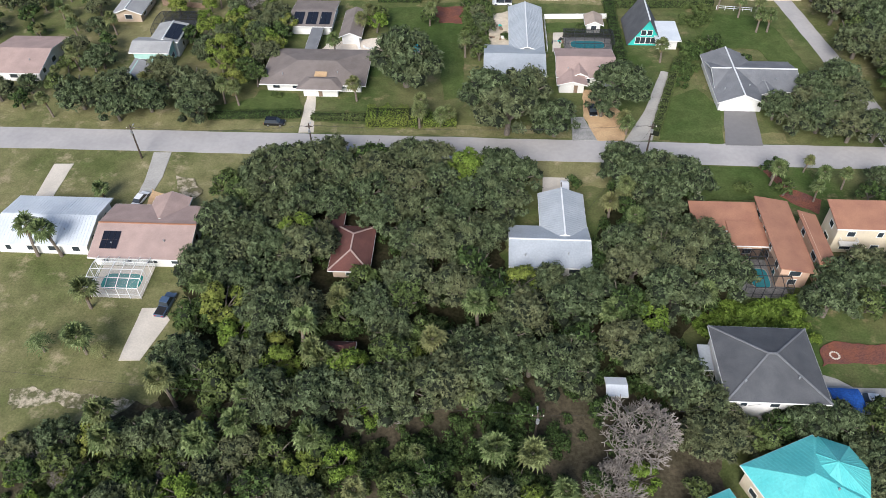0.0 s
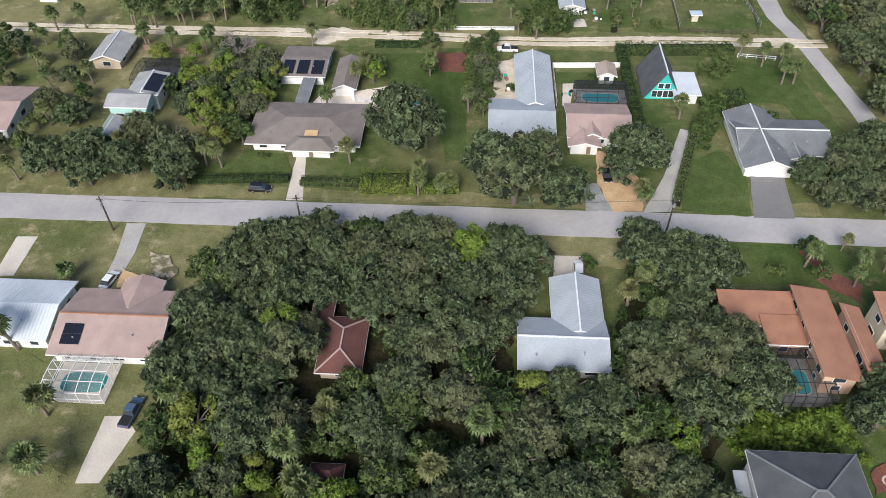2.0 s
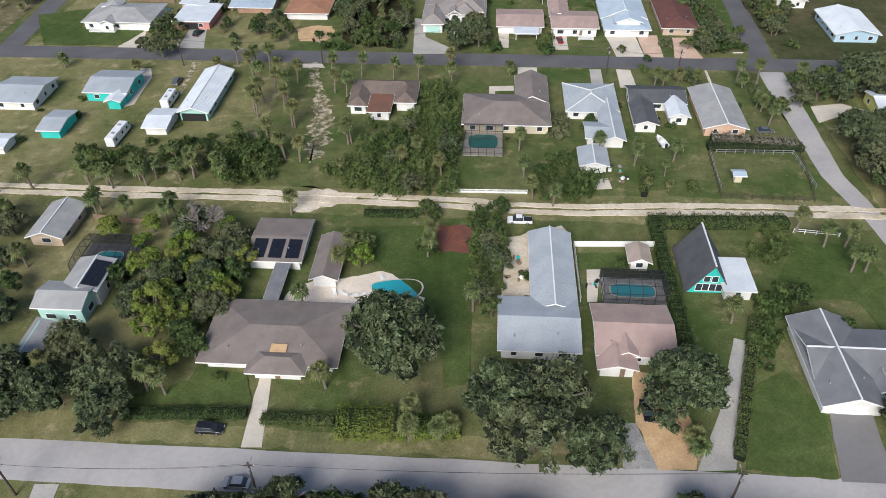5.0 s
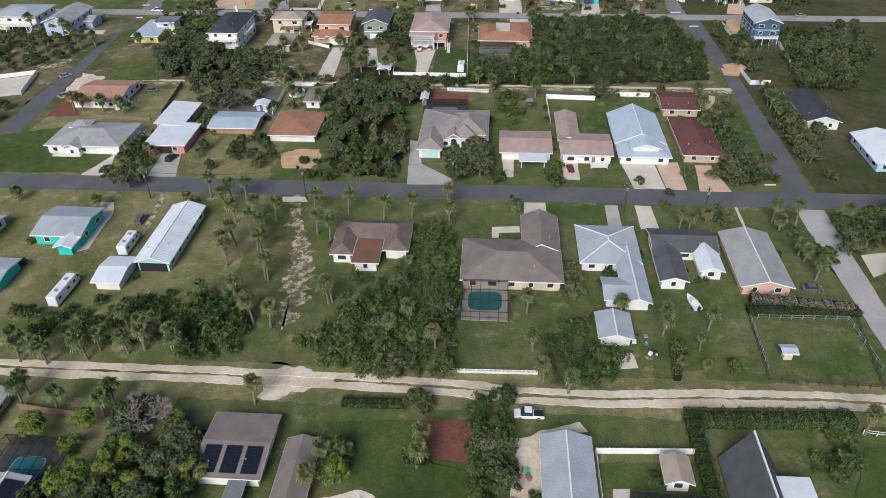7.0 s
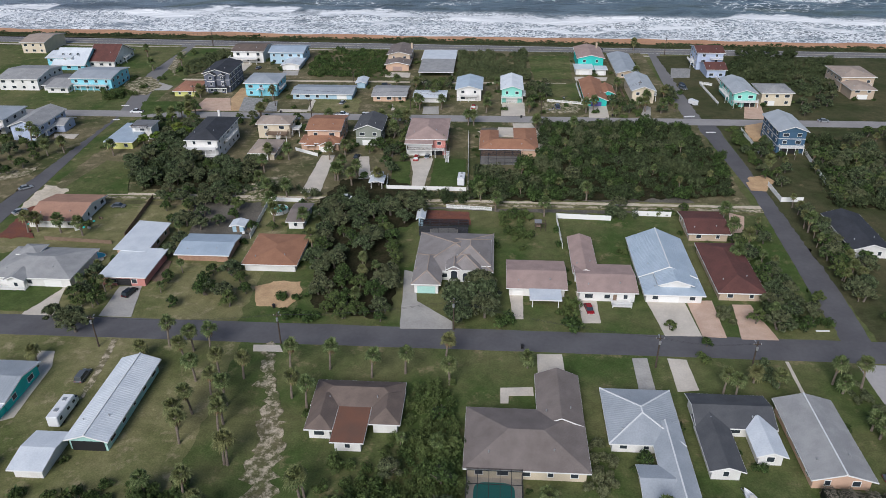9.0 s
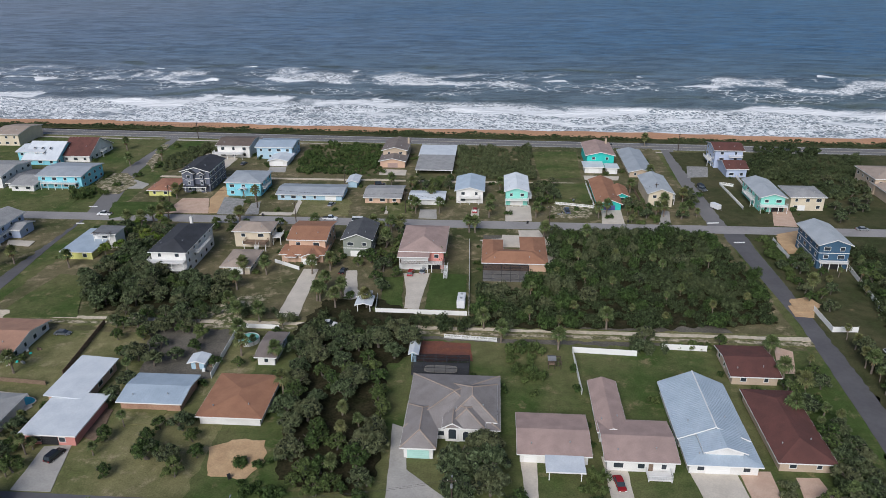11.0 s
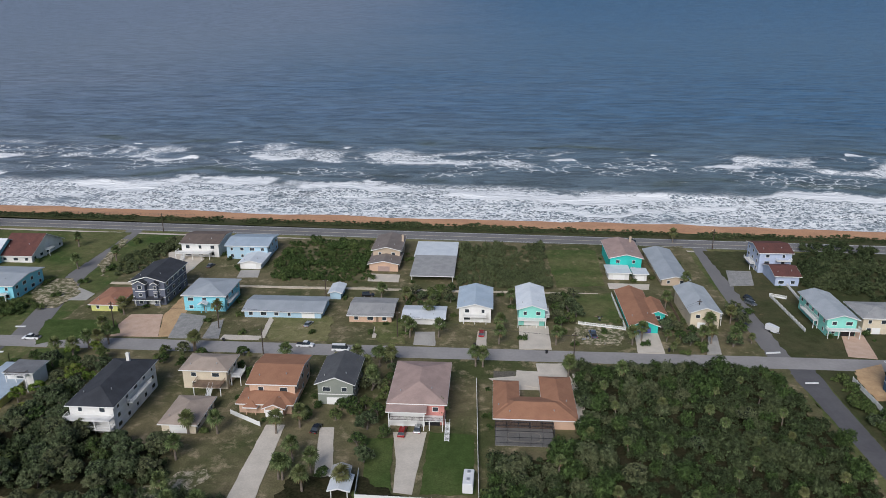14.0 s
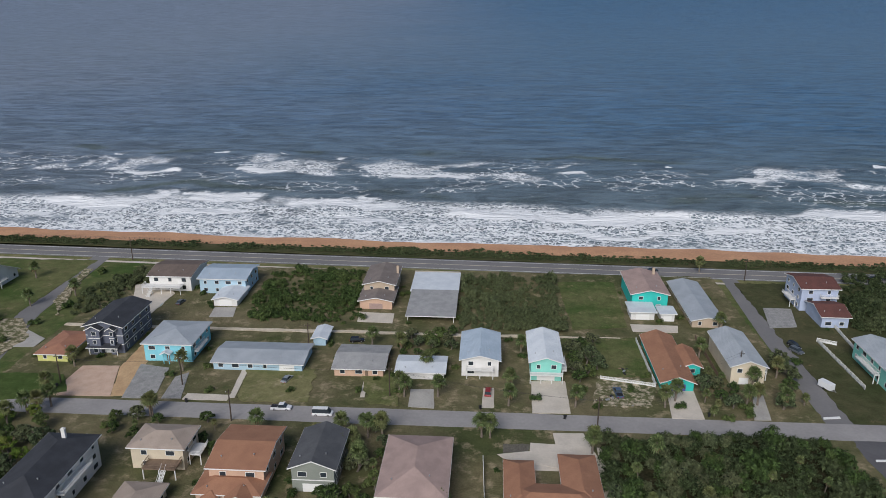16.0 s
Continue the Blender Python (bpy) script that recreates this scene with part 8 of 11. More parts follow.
h = new_house("L-shaped low house with a pinkish roof", 25.6, 306.7, name="house", category="house")
block(h, 25.6, 306.7, 15.6, 14.4, 0, 3, "gx", 1.2, "shingle_pink", "white", wins='S', door=('S', 2))
deck(h, 29.1, 298.5, 5, 2.8, 0.6)
block(h, 20.9, 319.1, 6.9, 20.4, 0, 3, "gy", 1.2, "shingle_pink", "white", wins='W')

h = new_house("large house with a pale blue metal roof and double garage", 42.4, 318.7, name="house", category="house")
block(h, 42.4, 319.15, 15.7, 22, 0, 2.78, "gy", 3.4, "metal_blue", "white", seams=True, wins='W', caps='ridge')
block(h, 42.6, 306.95, 15.6, 14.4, 0, 2.58, "hip", 1.5, "metal_blue", "white", seams=True, wins='S', garage=('S', -1.2, 5.0))
block(h, 43.1, 306.9, 9.2, 10, 0, 4.2, "gy", 1.5, "metal_blue", "white", wins='', seams=True)

h = new_house("house with a dark maroon hip roof and stone porch", 60, 314.6, name="house", category="house")
block(h, 60, 315.05, 12.3, 26.9, 0, 2.58, "hip", 1.9, "shingle_maroon", "beige", wins='S')

h = new_house("back cottage with a dark maroon roof", 59.5, 341, name="cottage", category="cottage")
block(h, 59.5, 341.45, 12.6, 15.2, 0, 2.58, "gx", 1.3, "shingle_maroon", "beige")

h = new_house("white house with a charcoal metal roof", 102.6, 337.2, name="house", category="house")
block(h, 102.6, 337.65, 11.4, 23.3, 0, 2.78, "gy", 1.8, "shingle_dark", "white", wins='SW')

h = new_house("cottage with a pale metal roof and light blue walls", 115.3, 308.3, name="house", category="house")
block(h, 115.3, 308.75, 14.9, 20.6, 0, 2.78, "gy", 1.8, "metal_white", "sky_blue", seams=True, wins='SW')

h = new_house("low house with an orange-pink roof and white walls", -140.2, 339.1, name="house", category="house")
block(h, -140.4, 341.95, 17.4, 19.5, 0, 2.48, "gx", 1.9, "shingle_salmon", "white", wins='SE')

h = new_house("tall white house with a charcoal roof and balconies", -112.4, 401.2, name="house", category="house")
block(h, -112.4, 401.2, 13.1, 26.2, 0, 8, "hip", 2.4, "shingle_dark", "white", wins='SE', band='trim')
deck(h, -112.4, 387.2, 12, 2.6, 5.4)
deck(h, -112.4, 387.2, 12, 2.6, 2.7)
deck(h, -105.5, 401.2, 1.6, 12, 5.4, posts=False)
chimney(h, -112.4, 410.2, 8, 12, mat="white")

h = new_house("two-storey beige house with a tan roof and deck", -92.1, 417.5, name="house", category="house")
block(h, -92.1, 417.5, 14.3, 10.6, 0, 6, "hip", 1.7, "shingle_tan", "cream", wins='SE')
deck(h, -90.1, 410.7, 8, 4, 3, slab='wood', rail='wood')
deck(h, -83.9, 417.5, 3, 5, 3)
steps(h, -89.1, 409.7, 3, 0, mat="trim")

h = new_house("cream garage with a tan hip roof", -90.6, 396.2, name="garage", category="garage")
block(h, -90.6, 396.65, 10.5, 14.7, 0, 2.78, "hip", 1.5, "shingle_tan", "cream", garage=('S', 0, 4.8), wins='E')

h = new_house("two-storey peach house with orange roofs", -70.3, 414, name="house", category="house")
block(h, -70.3, 414, 14.2, 18.2, 0, 6.4, "gx", 1.6, "shingle_orange", "peach", wins='SE')
block(h, -71.1, 404.75, 15.9, 9, 0, 2.98, "hip", 1.4, "shingle_orange", "peach", garage=('S', 2, 4.8), wins='')
block(h, -68.1, 400.65, 6.4, 4.8, 0, 2.88, "gy", 1.3, "shingle_orange", "peach", wins='', garage=('S', 0, 4.8))
block(h, -74.7, 401.05, 4, 4, 0, 2.58, "hip", 0.9, "shingle_orange", "peach", open_walls=True)

h = new_house("two-storey sage house with a blue-grey gable roof", -53, 414.3, name="house", category="house")
block(h, -53, 414.3, 11.3, 16.7, 0, 6.4, "gy", 2.2, "shingle_slate", "sage", garage=('S', 0, 5.0), wins='SE', band='trim')

h = new_house("two-storey coral house with a broad pink hip roof", -29.6, 409.2, name="house", category="house")
block(h, -29.6, 409.2, 15.8, 23.7, 0, 6.4, "hip", 2.4, "shingle_pink", "pink", wins='SE', garage=('S', 0, 5.0), garage_mat='dark')
deck(h, -29.6, 396.4, 14, 2.8, 3.1, rail='pole_wood')
block(h, -32.2, 396.2, 10.6, 3.8, 0, 5.7, "shedS", 0.6, "shingle_pink", "trim", open_walls=True)
dark_bay(h, -33.4, 397.8, 5.2, 0.3, 2.7)
dark_bay(h, -26.2, 397.8, 5.2, 0.3, 2.7)
steps(h, -21.4, 394.9, 3.1, 0, mat="trim")

h = new_house("low house with an orange-brown roof and screened porch", 1.3, 402.6, name="house", category="house")
block(h, 1.3, 403.05, 22.2, 11.6, 0, 2.98, "hip", 1.9, "shingle_orange", "peach", wins='E')
block(h, -6.1, 408.45, 7.3, 18.2, 0, 2.98, "hip", 1.5, "shingle_orange", "peach", wins='W')
block(h, 7.8, 410.45, 9.1, 20.3, 0, 2.98, "hip", 1.7, "shingle_orange", "peach", wins='E')

h = new_house("tall blue house with a pale metal roof", 106.8, 415.5, name="house", category="house")
block(h, 106.8, 415.5, 11.3, 20.2, 0, 8.6, "gy", 2, "metal_grey", "navy", wins='SW', band='trim', seams=True)
deck(h, 106.8, 405.1, 9, 1.5, 2.8)
dark_bay(h, 106.8, 405.8, 6, 0.3, 2.4)

h = new_house("low white house with a flat pale blue roof", -149.5, 408.2, name="house", category="house")
block(h, -149.5, 408.65, 11.8, 21.6, 0, 2.98, "flat", 0.2, "metal_blue", "yellow", wins='S')

h = new_house("two-storey pale blue house with a grey gable roof", -191, 416, name="house", category="house")
block(h, -191, 416, 13, 22, 0, 6, "gy", 2.2, "shingle_pale", "lavender", wins='SE')
block(h, -184.5, 420, 9, 10, 0, 3.2, "gx", 1.3, "shingle_pale", "lavender", wins='SE')
deck(h, -185.5, 412.5, 3, 8, 3)

h = new_house("two-storey white house with broad decks and a pale roof", -214, 421, name="house", category="house")
block(h, -214, 421, 21, 18, 0, 6, "hip", 1.7, "metal_grey", "white", wins='SE')
deck(h, -212, 410.5, 16, 4, 3.1)
dark_bay(h, -212, 412.6, 11, 0.3, 2.6)
steps(h, -204.5, 408.3, 3.1, 0, mat="trim")

h = new_house("low yellow house with a rusty orange roof", -148.7, 472.1, name="house", category="house")
block(h, -148.7, 472.55, 11.2, 17, 0, 2.58, "hip", 1.1, "tile_terracotta", "yellow", wins='S')

h = new_house("tall slate-blue house with a black roof and white trim", -135, 481.6, name="house", category="house")
block(h, -135, 481.6, 13.6, 21.3, 0, 9, "gy", 2, "shingle_dark", "slate_wall", wins='SE', garage=('S', 0, 5.2), band='trim')
block(h, -137.4, 471.5, 5.2, 4.5, 0, 8.6, "gy", 1.4, "shingle_dark", "slate_wall", wins='S', band='trim')
block(h, -132, 471.7, 3, 4.1, 0, 8.4, "gy", 1, "shingle_dark", "slate_wall", wins='S', band='trim')
block(h, -135, 471.4, 10.5, 4.8, 0, 2.7, "shedS", 0.7, "shingle_dark", "trim", open_walls=True)

h = new_house("two-storey bright cyan house with a pale roof", -112.7, 475.1, name="house", category="house")
block(h, -112.7, 475.1, 16.4, 17.5, 0, 6, "hip", 1.6, "metal_grey", "cyan", wins='SE', door=('S', 0))
block(h, -112.7, 466.9, 3.2, 4.5, 0, 3.4, "gy", 0.8, "metal_white", "cyan", open_walls=True)
deck(h, -104.3, 473.1, 1.3, 9, 3, posts=False)

h = new_house("long low pale blue house with a grey metal roof", -83.3, 469, name="house", category="house")
block(h, -83.3, 469.45, 28.8, 14.6, 0, 2.58, "gx", 1.2, "metal_grey", "sky_blue", wins='S', seams=True, garage=('S', 9, 4.6))

h = new_house("low peach house with a pale grey roof", -52.1, 468.3, name="house", category="house")
block(h, -52.1, 468.75, 16.2, 16.5, 0, 2.58, "gx", 1.4, "shingle_pale", "peach", wins='S', door=('S', 2.4))

h = new_house("low white house with a flat white roof", -33.6, 465.1, name="house", category="house")
block(h, -33.6, 465.55, 15.3, 11.2, 0, 2.38, "gx", 0.8, "metal_white", "white", wins='S')

h = new_house("narrow white house with a pale blue metal roof", -16, 472.8, name="house", category="house")
block(h, -16, 472.8, 12.5, 19.8, 0, 5.4, "gy", 1.6, "metal_blue", "white", wins='S', garage=('S', 1.5, 2.7), seams=True)
deck(h, -16, 462.6, 8, 1.6, 2.8)

h = new_house("two-storey aqua house with a white metal roof", 3.4, 472.2, name="house", category="house")
block(h, 3.4, 472.2, 10.4, 21.5, 0, 6, "gy", 1.7, "metal_white", "aqua", wins='S', garage=('S', 0, 5.2), seams=True)
deck(h, 3.4, 460.9, 9.6, 2, 2.9)
deck(h, 8.8, 467.2, 1.4, 8, 2.9, posts=False)

h = new_house("house with a terracotta roof and turquoise gables", 40.7, 473.2, name="house", category="house")
block(h, 40.7, 473.65, 10.5, 32.1, 0, 2.78, "gy", 2, "shingle_orange", "turquoise", wins='', garage=('S', 0, 4.6), garage_mat='door_blue')
block(h, 47, 474.15, 6.7, 13.5, 0, 2.78, "gy", 1.4, "shingle_orange", "turquoise", wins='S')

h = new_house("two-storey cream house with a pale grey metal roof", 61.8, 475, name="house", category="house")
block(h, 61.8, 475, 11.1, 24.4, 0, 5.8, "gy", 2, "metal_grey", "cream", wins='SE', garage=('S', -1, 2.7), seams=True)
deck(h, 67.5, 472, 1.3, 12, 2.9)

h = new_house("two-storey aqua house with a grey metal roof and porch", 105.3, 472, name="house", category="house")
block(h, 105.3, 472, 11, 24.5, 0, 6, "gy", 1.6, "metal_grey", "aqua", wins='SW', seams=True)
deck(h, 105.3, 459, 10.5, 2.4, 3)
deck(h, 99.4, 472, 1.6, 12, 3)
dark_bay(h, 107.5, 460.2, 4.5, 0.3, 2.5)

h = new_house("two-storey white house with a pale grey roof", 119.7, 469.2, name="house", category="house")
block(h, 119.7, 469.2, 14.6, 14.6, 0, 5.8, "hip", 1.5, "shingle_pale", "cream", wins='S', garage=('S', -2, 2.7))

h = new_house("small sky blue shed with a white roof", -68.3, 484.6, name="shed", category="shed")
block(h, -68.3, 485.05, 5.5, 9.9, 0, 2.58, "gy", 0.8, "metal_white", "sky_blue", wins='')

h = new_house("white house with a steep maroon roof", -211.7, 523.8, name="house", category="house")
block(h, -211.7, 523.8, 15.7, 25, 0, 3, "gx", 6.2, "shingle_maroon", "white", wins='SE')
deck(h, -203.2, 523.8, 2, 5, 2.8)

h = new_house("cyan beach house with a pale roof and balconies", -196.8, 481.6, name="house", category="house")
block(h, -196.8, 481.6, 21.2, 20.5, 0, 5.8, "gx", 1.4, "metal_grey", "cyan", wins='SE')
deck(h, -196.8, 470.8, 16, 2, 2.9)

h = new_house("two-storey white house with a dark brown roof and pool", -136.1, 532.6, name="house", category="house")
block(h, -136.1, 532.6, 17.8, 18.6, 0, 6, "gx", 1.6, "shingle_brown", "white", wins='S', win_mat='dark')
deck(h, -138.1, 521.8, 15, 4, 2.9)
steps(h, -142.1, 520.8, 2.9, 0, mat="trim")

h = new_house("two-storey pale blue house with a metal roof", -114.9, 530.1, name="house", category="house")
block(h, -114.9, 530.1, 19.3, 16.9, 0, 6, "gx", 1.4, "metal_blue", "sky_blue", wins='SE', seams=True)
block(h, -109.9, 517.05, 10.2, 14.3, 0, 2.58, "gy", 1.2, "metal_white", "white", wins='', garage=('S', 0, 4.6))

h = new_house("beige house with brown roofs and a double garage", -54.5, 530, name="house", category="house")
block(h, -54.5, 530, 12.8, 20.8, 0, 6, "gy", 1.6, "shingle_taupe", "beige", wins='S')
chimney(h, -48.9, 532, 6, 9, mat="beige")
block(h, -54.5, 518, 13.3, 14.8, 0, 3.2, "gy", 1.4, "shingle_taupe", "peach", wins='', garage=('S', 0, 4.8), garage_mat='shingle_pink')

h = new_house("low grey-roofed house with an open carport", -34.1, 532.2, name="house", category="house")
block(h, -34.1, 532.65, 18.2, 20.1, 0, 2.78, "flat", 0.2, "metal_white", "white", wins='')
block(h, -33.8, 511.75, 17.6, 23.3, 0, 2.58, "shedS", 0.5, "shingle_pale", "white", open_walls=True)

h = new_house("two-storey turquoise house with a pink roof and garages", 44.2, 528, name="house", category="house")
block(h, 44.2, 528, 14.2, 23.6, 0, 6, "gy", 1.7, "shingle_pink", "turquoise", wins='S')
chimney(h, 49, 536, 6, 9, mat="beige")
block(h, 40.2, 512, 9.6, 9.6, 0, 3, "flat", 0.2, "metal_white", "white", wins='', garage=('S', 0, 4.6))
block(h, 48.6, 510, 6.2, 7.4, 0, 3, "flat", 0.2, "metal_white", "white", wins='', garage=('S', 0, 2.7))

h = new_house("long low house with a grey gable roof", 61, 520.2, name="house", category="house")
block(h, 61, 520.65, 11.7, 37.4, 0, 2.58, "gy", 1.4, "metal_grey", "beige", wins='SW')

h = new_house("three-storey pale lilac house with maroon roofs", 104.4, 526.9, name="house", category="house")
block(h, 104.4, 526.9, 14.2, 16.1, 0, 8.6, "gx", 1.8, "shingle_maroon", "lavender", wins='SW')
deck(h, 96.8, 526.9, 2, 8, 2.9)
deck(h, 107.4, 518.5, 6, 1.5, 5.8, posts=False)
block(h, 104.4, 511.9, 10.4, 14.6, 0, 4, "gx", 2, "shingle_maroon", "lavender", wins='S')

h = new_house("white two-storey house with skylights in a pale roof", -226.2, 516.8, name="house", category="house")
block(h, -226.2, 517.25, 18.1, 24, 0, 2.58, "gx", 6.2, "metal_white", "cyan", wins='SE')
skylight(h, -231.2, 511.8, 6.87, 27.3)
skylight(h, -227.2, 511.8, 6.87, 27.3)
skylight(h, -223.2, 511.8, 6.87, 27.3)
skylight(h, -229.2, 508.8, 5.32, 27.3)
skylight(h, -225.2, 508.8, 5.32, 27.3)

h = new_house("beige two-storey house by the coast road", -263.7, 549.9, name="house", category="house")
block(h, -263.7, 549.9, 14.8, 23.5, 0, 6, "gx", 1.8, "shingle_tan", "cream", wins='S')

h = new_house("white two-storey house with grey roofs", -232.5, 482.2, name="house", category="house")
block(h, -232.5, 482.2, 21, 24.2, 0, 5.5, "gx", 1.8, "shingle_pale", "white", wins='SE')
block(h, -214.3, 480.25, 13.4, 20.1, 0, 2.58, "gx", 1.2, "shingle_grey", "white", wins='S')

h = new_house("two-storey tan house with balconies near the scrub", 162.8, 493.6, name="house", category="house")
block(h, 162.8, 493.6, 16.1, 19.6, 0, 7, "hip", 1.8, "shingle_tan", "beige", wins='SW')
deck(h, 165.8, 483.5, 6, 1.5, 3.4, posts=False)
block(h, 161, 480.7, 11.6, 16.2, 0, 4.5, "hip", 1.4, "shingle_tan", "beige", wins='S', garage=('S', 0, 4.6))

aframe("grey-roofed A-frame house with a glazed turquoise gable", 43.6, 184.5, 9.5, 14.0, 0, 7.5, "shingle_slate", "turquoise")

h = new_house("small pale shed with a pinkish roof beside a drive", -45, 373.3, name="shed", category="shed")
block(h, -45, 373.3, 4.6, 4.2, 0, 2.5, "gy", 0.9, "shingle_pale", "white", garage=('S', 0, 2.4), wins='')

h = new_house("small blue garden shed with a white roof", -81.9, 334.4, name="shed", category="shed")
block(h, -81.9, 334.4, 4.9, 4.8, 0, 2.2, "gy", 0.7, "metal_white", "sky_blue", wins='', door=('S', 0))

h = new_house("grey-roofed white house beside the cyan house", -211.7, 476.6, name="house", category="house")
block(h, -211.7, 477.05, 11.7, 20.3, 0, 2.58, "gx", 1.5, "shingle_pale", "white", wins='SE')

h = new_house("roof terrace with dark rails above a low house", -144.7, 412.6, name="annex", category="house")
block(h, -144.7, 412.6, 9.2, 8.1, 0, 5.4, "flat", 0.2, "shingle_grey", "white", wins='S')
deck(h, -144.7, 408.1, 6, 1.6, 5.5, rail='pole_wood', posts=True)

h = new_house("cyan beach house with a pale gable roof", -232.5, 517.5, name="house", category="house")
block(h, -232.5, 517.5, 14.5, 17.8, 0, 5.5, "gx", 1.6, "metal_white", "cyan", wins='SE')

h = new_house("white garage behind the coral pink house", 31.8, 188.5, name="garage", category="garage")
block(h, 30.6, 186.6, 5, 6, 0, 2.5, "gy", 1.1, "shingle_tan", "white", wins='S')

h = new_house("small white storage shed at the wood's edge", 23.3, 72, name="shed", category="shed")
block(h, 23.4, 68.2, 3.4, 3.6, 0, 2.3, "gx", 0.6, "metal_white", "white", wins='')

h = new_house("open white carport on posts", -44.1, 368.8, name="carport", category="carport")
block(h, -44.1, 368.8, 5.2, 6.3, 0, 2.6, "gy", 0.7, "metal_white", "trim", open_walls=True)


h = new_house("white-roofed yellow cottage beside the lane", 111.5, 254, name="house", category="house")
block(h, 111.5, 254.45, 17, 13, 0, 2.98, "gx", 1.5, "metal_white", "yellow", wins='SW', caps='ridge')

# ---- pools and enclosures ----
pool_cage(-65.5, 89.2, 10, 7.9, 2.8, "white-framed screened enclosure over a green pool", frame_mat='trim', pool='pool_green', pool_w=0.75)
pool_cage(53.2, 95.1, 8.5, 9.6, 2.8, "dark screened enclosure over a small pool", deck='grey_gravel', pool_w=0.4)
pool_cage(-83.1, 182.1, 11.2, 10.4, 2.8, "dark screened pool enclosure", deck='shingle_slate', pool_w=0.5)
pool_cage(28.6, 178, 12.7, 7.5, 2.6, "dark screened enclosure over a blue pool", deck='grey_gravel', pool_w=0.7)
pool_cage(-3.1, 233.6, 10.3, 13.7, 2.6, "dark screened enclosure over a kidney-shaped pool", pool_w=0.75, pool='pool_green')
pool_cage(-1.7, 393.8, 14.9, 8.1, 2.6, "screened porch behind the house", pool='concrete', deck='concrete')
pool_cage(-19, 336.8, 14.7, 6.4, 2.5, "dark screened enclosure behind a house", pool='concrete', deck='shingle_slate')
oval_pool(-19.6, 176, 5.2, 3.2, "kidney-shaped blue swimming pool in a pale patio", z=0.2, bean=0.25)
oval_pool(-183.5, 347, 4.4, 3.0, "blue pool inside a white garden wall", z=0.2)
oval_pool(-137.3, 510, 3.6, 5.0, "bright blue pool beside a white house", z=0.2)
round_pool(-73.1, 347.6, 3.0, 1.2, "round above-ground pool with green water")


# ---- vehicles ----
car(-47.3, 139.5, 0, "suv", "black", "black SUV parked on the grass verge")
car(-39.9, 129.6, 180, "sedan", "silver", "silver car at the edge of the street")
car(-69.7, 111.9, 78, "sedan", "white", "white car on a narrow driveway")
car(18.7, 118.7, 86, "suv", "white", "white car parked before a grey house")
car(27, 147.5, -85, "sedan", "black", "black car on a sandy yard")
car(6, 199.7, 180, "pickup", "white", "white pickup truck beside the sandy alley")
car(-100, 296.9, 75, "suv", "black", "black car under a house front")
car(20.6, 295.9, -82, "sedan", "red", "red car on a short driveway")
car(-95.4, 262.5, 90, "suv", "grey", "dark grey SUV on a lawn")
car(71.7, 241.9, 0, "sedan", "grey", "dark car beside a grey-roofed house")
car(-165.7, 360.5, 45, "sedan", "silver", "silver car on a side drive")
car(-126.9, 348.2, 0, "sedan", "grey", "old dark car in a back yard")
car(-55.6, 393.9, 80, "sedan", "black", "black car on a long driveway")
car(-33, 393.6, 86, "suv", "red", "dark red SUV under a raised house")
car(-29.2, 395.6, 86, "sedan", "silver", "silver car under a raised house")
car(-53.3, 357.6, 0, "pickup", "white", "white pickup truck in the alley")
car(-70.2, 441.6, 0, "pickup", "white", "white pickup truck parked on the street")
car(-72.9, 457.6, 75, "sedan", "silver", "grey car on a pale driveway")
car(-13.5, 453.6, 88, "suv", "red", "dark red car on a narrow driveway")
car(23.5, 455.5, 95, "pickup", "blue", "blue-grey pickup truck on gravel")
car(-58.2, 439.4, 0, "van", "white", "small white truck on the street")
car(84.4, 485.7, -60, "suv", "grey", "dark SUV on a side street")
car(-56.7, 484.5, 10, "suv", "black", "black SUV behind a low house")
car(53.6, 557.3, 0, "sedan", "black", "dark car on the coast road")
car(139.5, 552.4, 0, "sedan", "black", "dark car driving on the coast road")
car(-127.5, 512.4, 80, "sedan", "grey", "dark car beside a pool terrace")
car(132.9, 442.3, 0, "sedan", "silver", "pale car parked on the street")
car(85, 489.4, -70, "suv", "black", "dark car at a side street")
car(64.6, 68.8, -5, "sedan", "white", "white car beside a blue tarpaulin")
car(-161.5, 441.2, 180, "pickup", "white", "white pickup truck at a street corner")
car(-55.3, 83.6, 82, "pickup", "blue", "dark blue pickup truck with boxes on a slab")
car(-157.2, 342.5, 55, "sedan", "silver", "grey car parked at the roadside")
motorhome(-93.2, 250.4, 90, "white motorhome parked beside a long house", 8.5)
motorhome(-100.3, 230.9, 88, "white motorhome on a lawn", 10.5)
motorhome(-15.3, 373, 88, "white camper van inside a white fence", 7.0)
trailer(83.9, 462.5, -60, "white box trailer on a side street")
boat(43.3, 234.8, 105, "white motorboat on a trailer")


# ---- utility poles and cables ----
pole(-74.3, 125.8, 9, "weathered wooden utility pole with crossarm and lamp", lamp=True)
pole(-36.1, 127.9, 9, "weathered wooden utility pole with crossarm and lamp", lamp=True)
pole(37.2, 130.6, 9, "weathered wooden utility pole with crossarm and lamp", lamp=True)
pole(-97.4, 274, 9, "weathered wooden utility pole with crossarm and lamp", lamp=True)
pole(-54.2, 277.5, 9, "weathered wooden utility pole with crossarm and lamp", lamp=True)
pole(-13.3, 285.5, 9, "weathered wooden utility pole with crossarm and lamp", lamp=True)
pole(33.2, 273.3, 9, "weathered wooden utility pole with crossarm and lamp", lamp=True)
pole(53.9, 272.3, 9, "weathered wooden utility pole with crossarm and lamp", lamp=True)
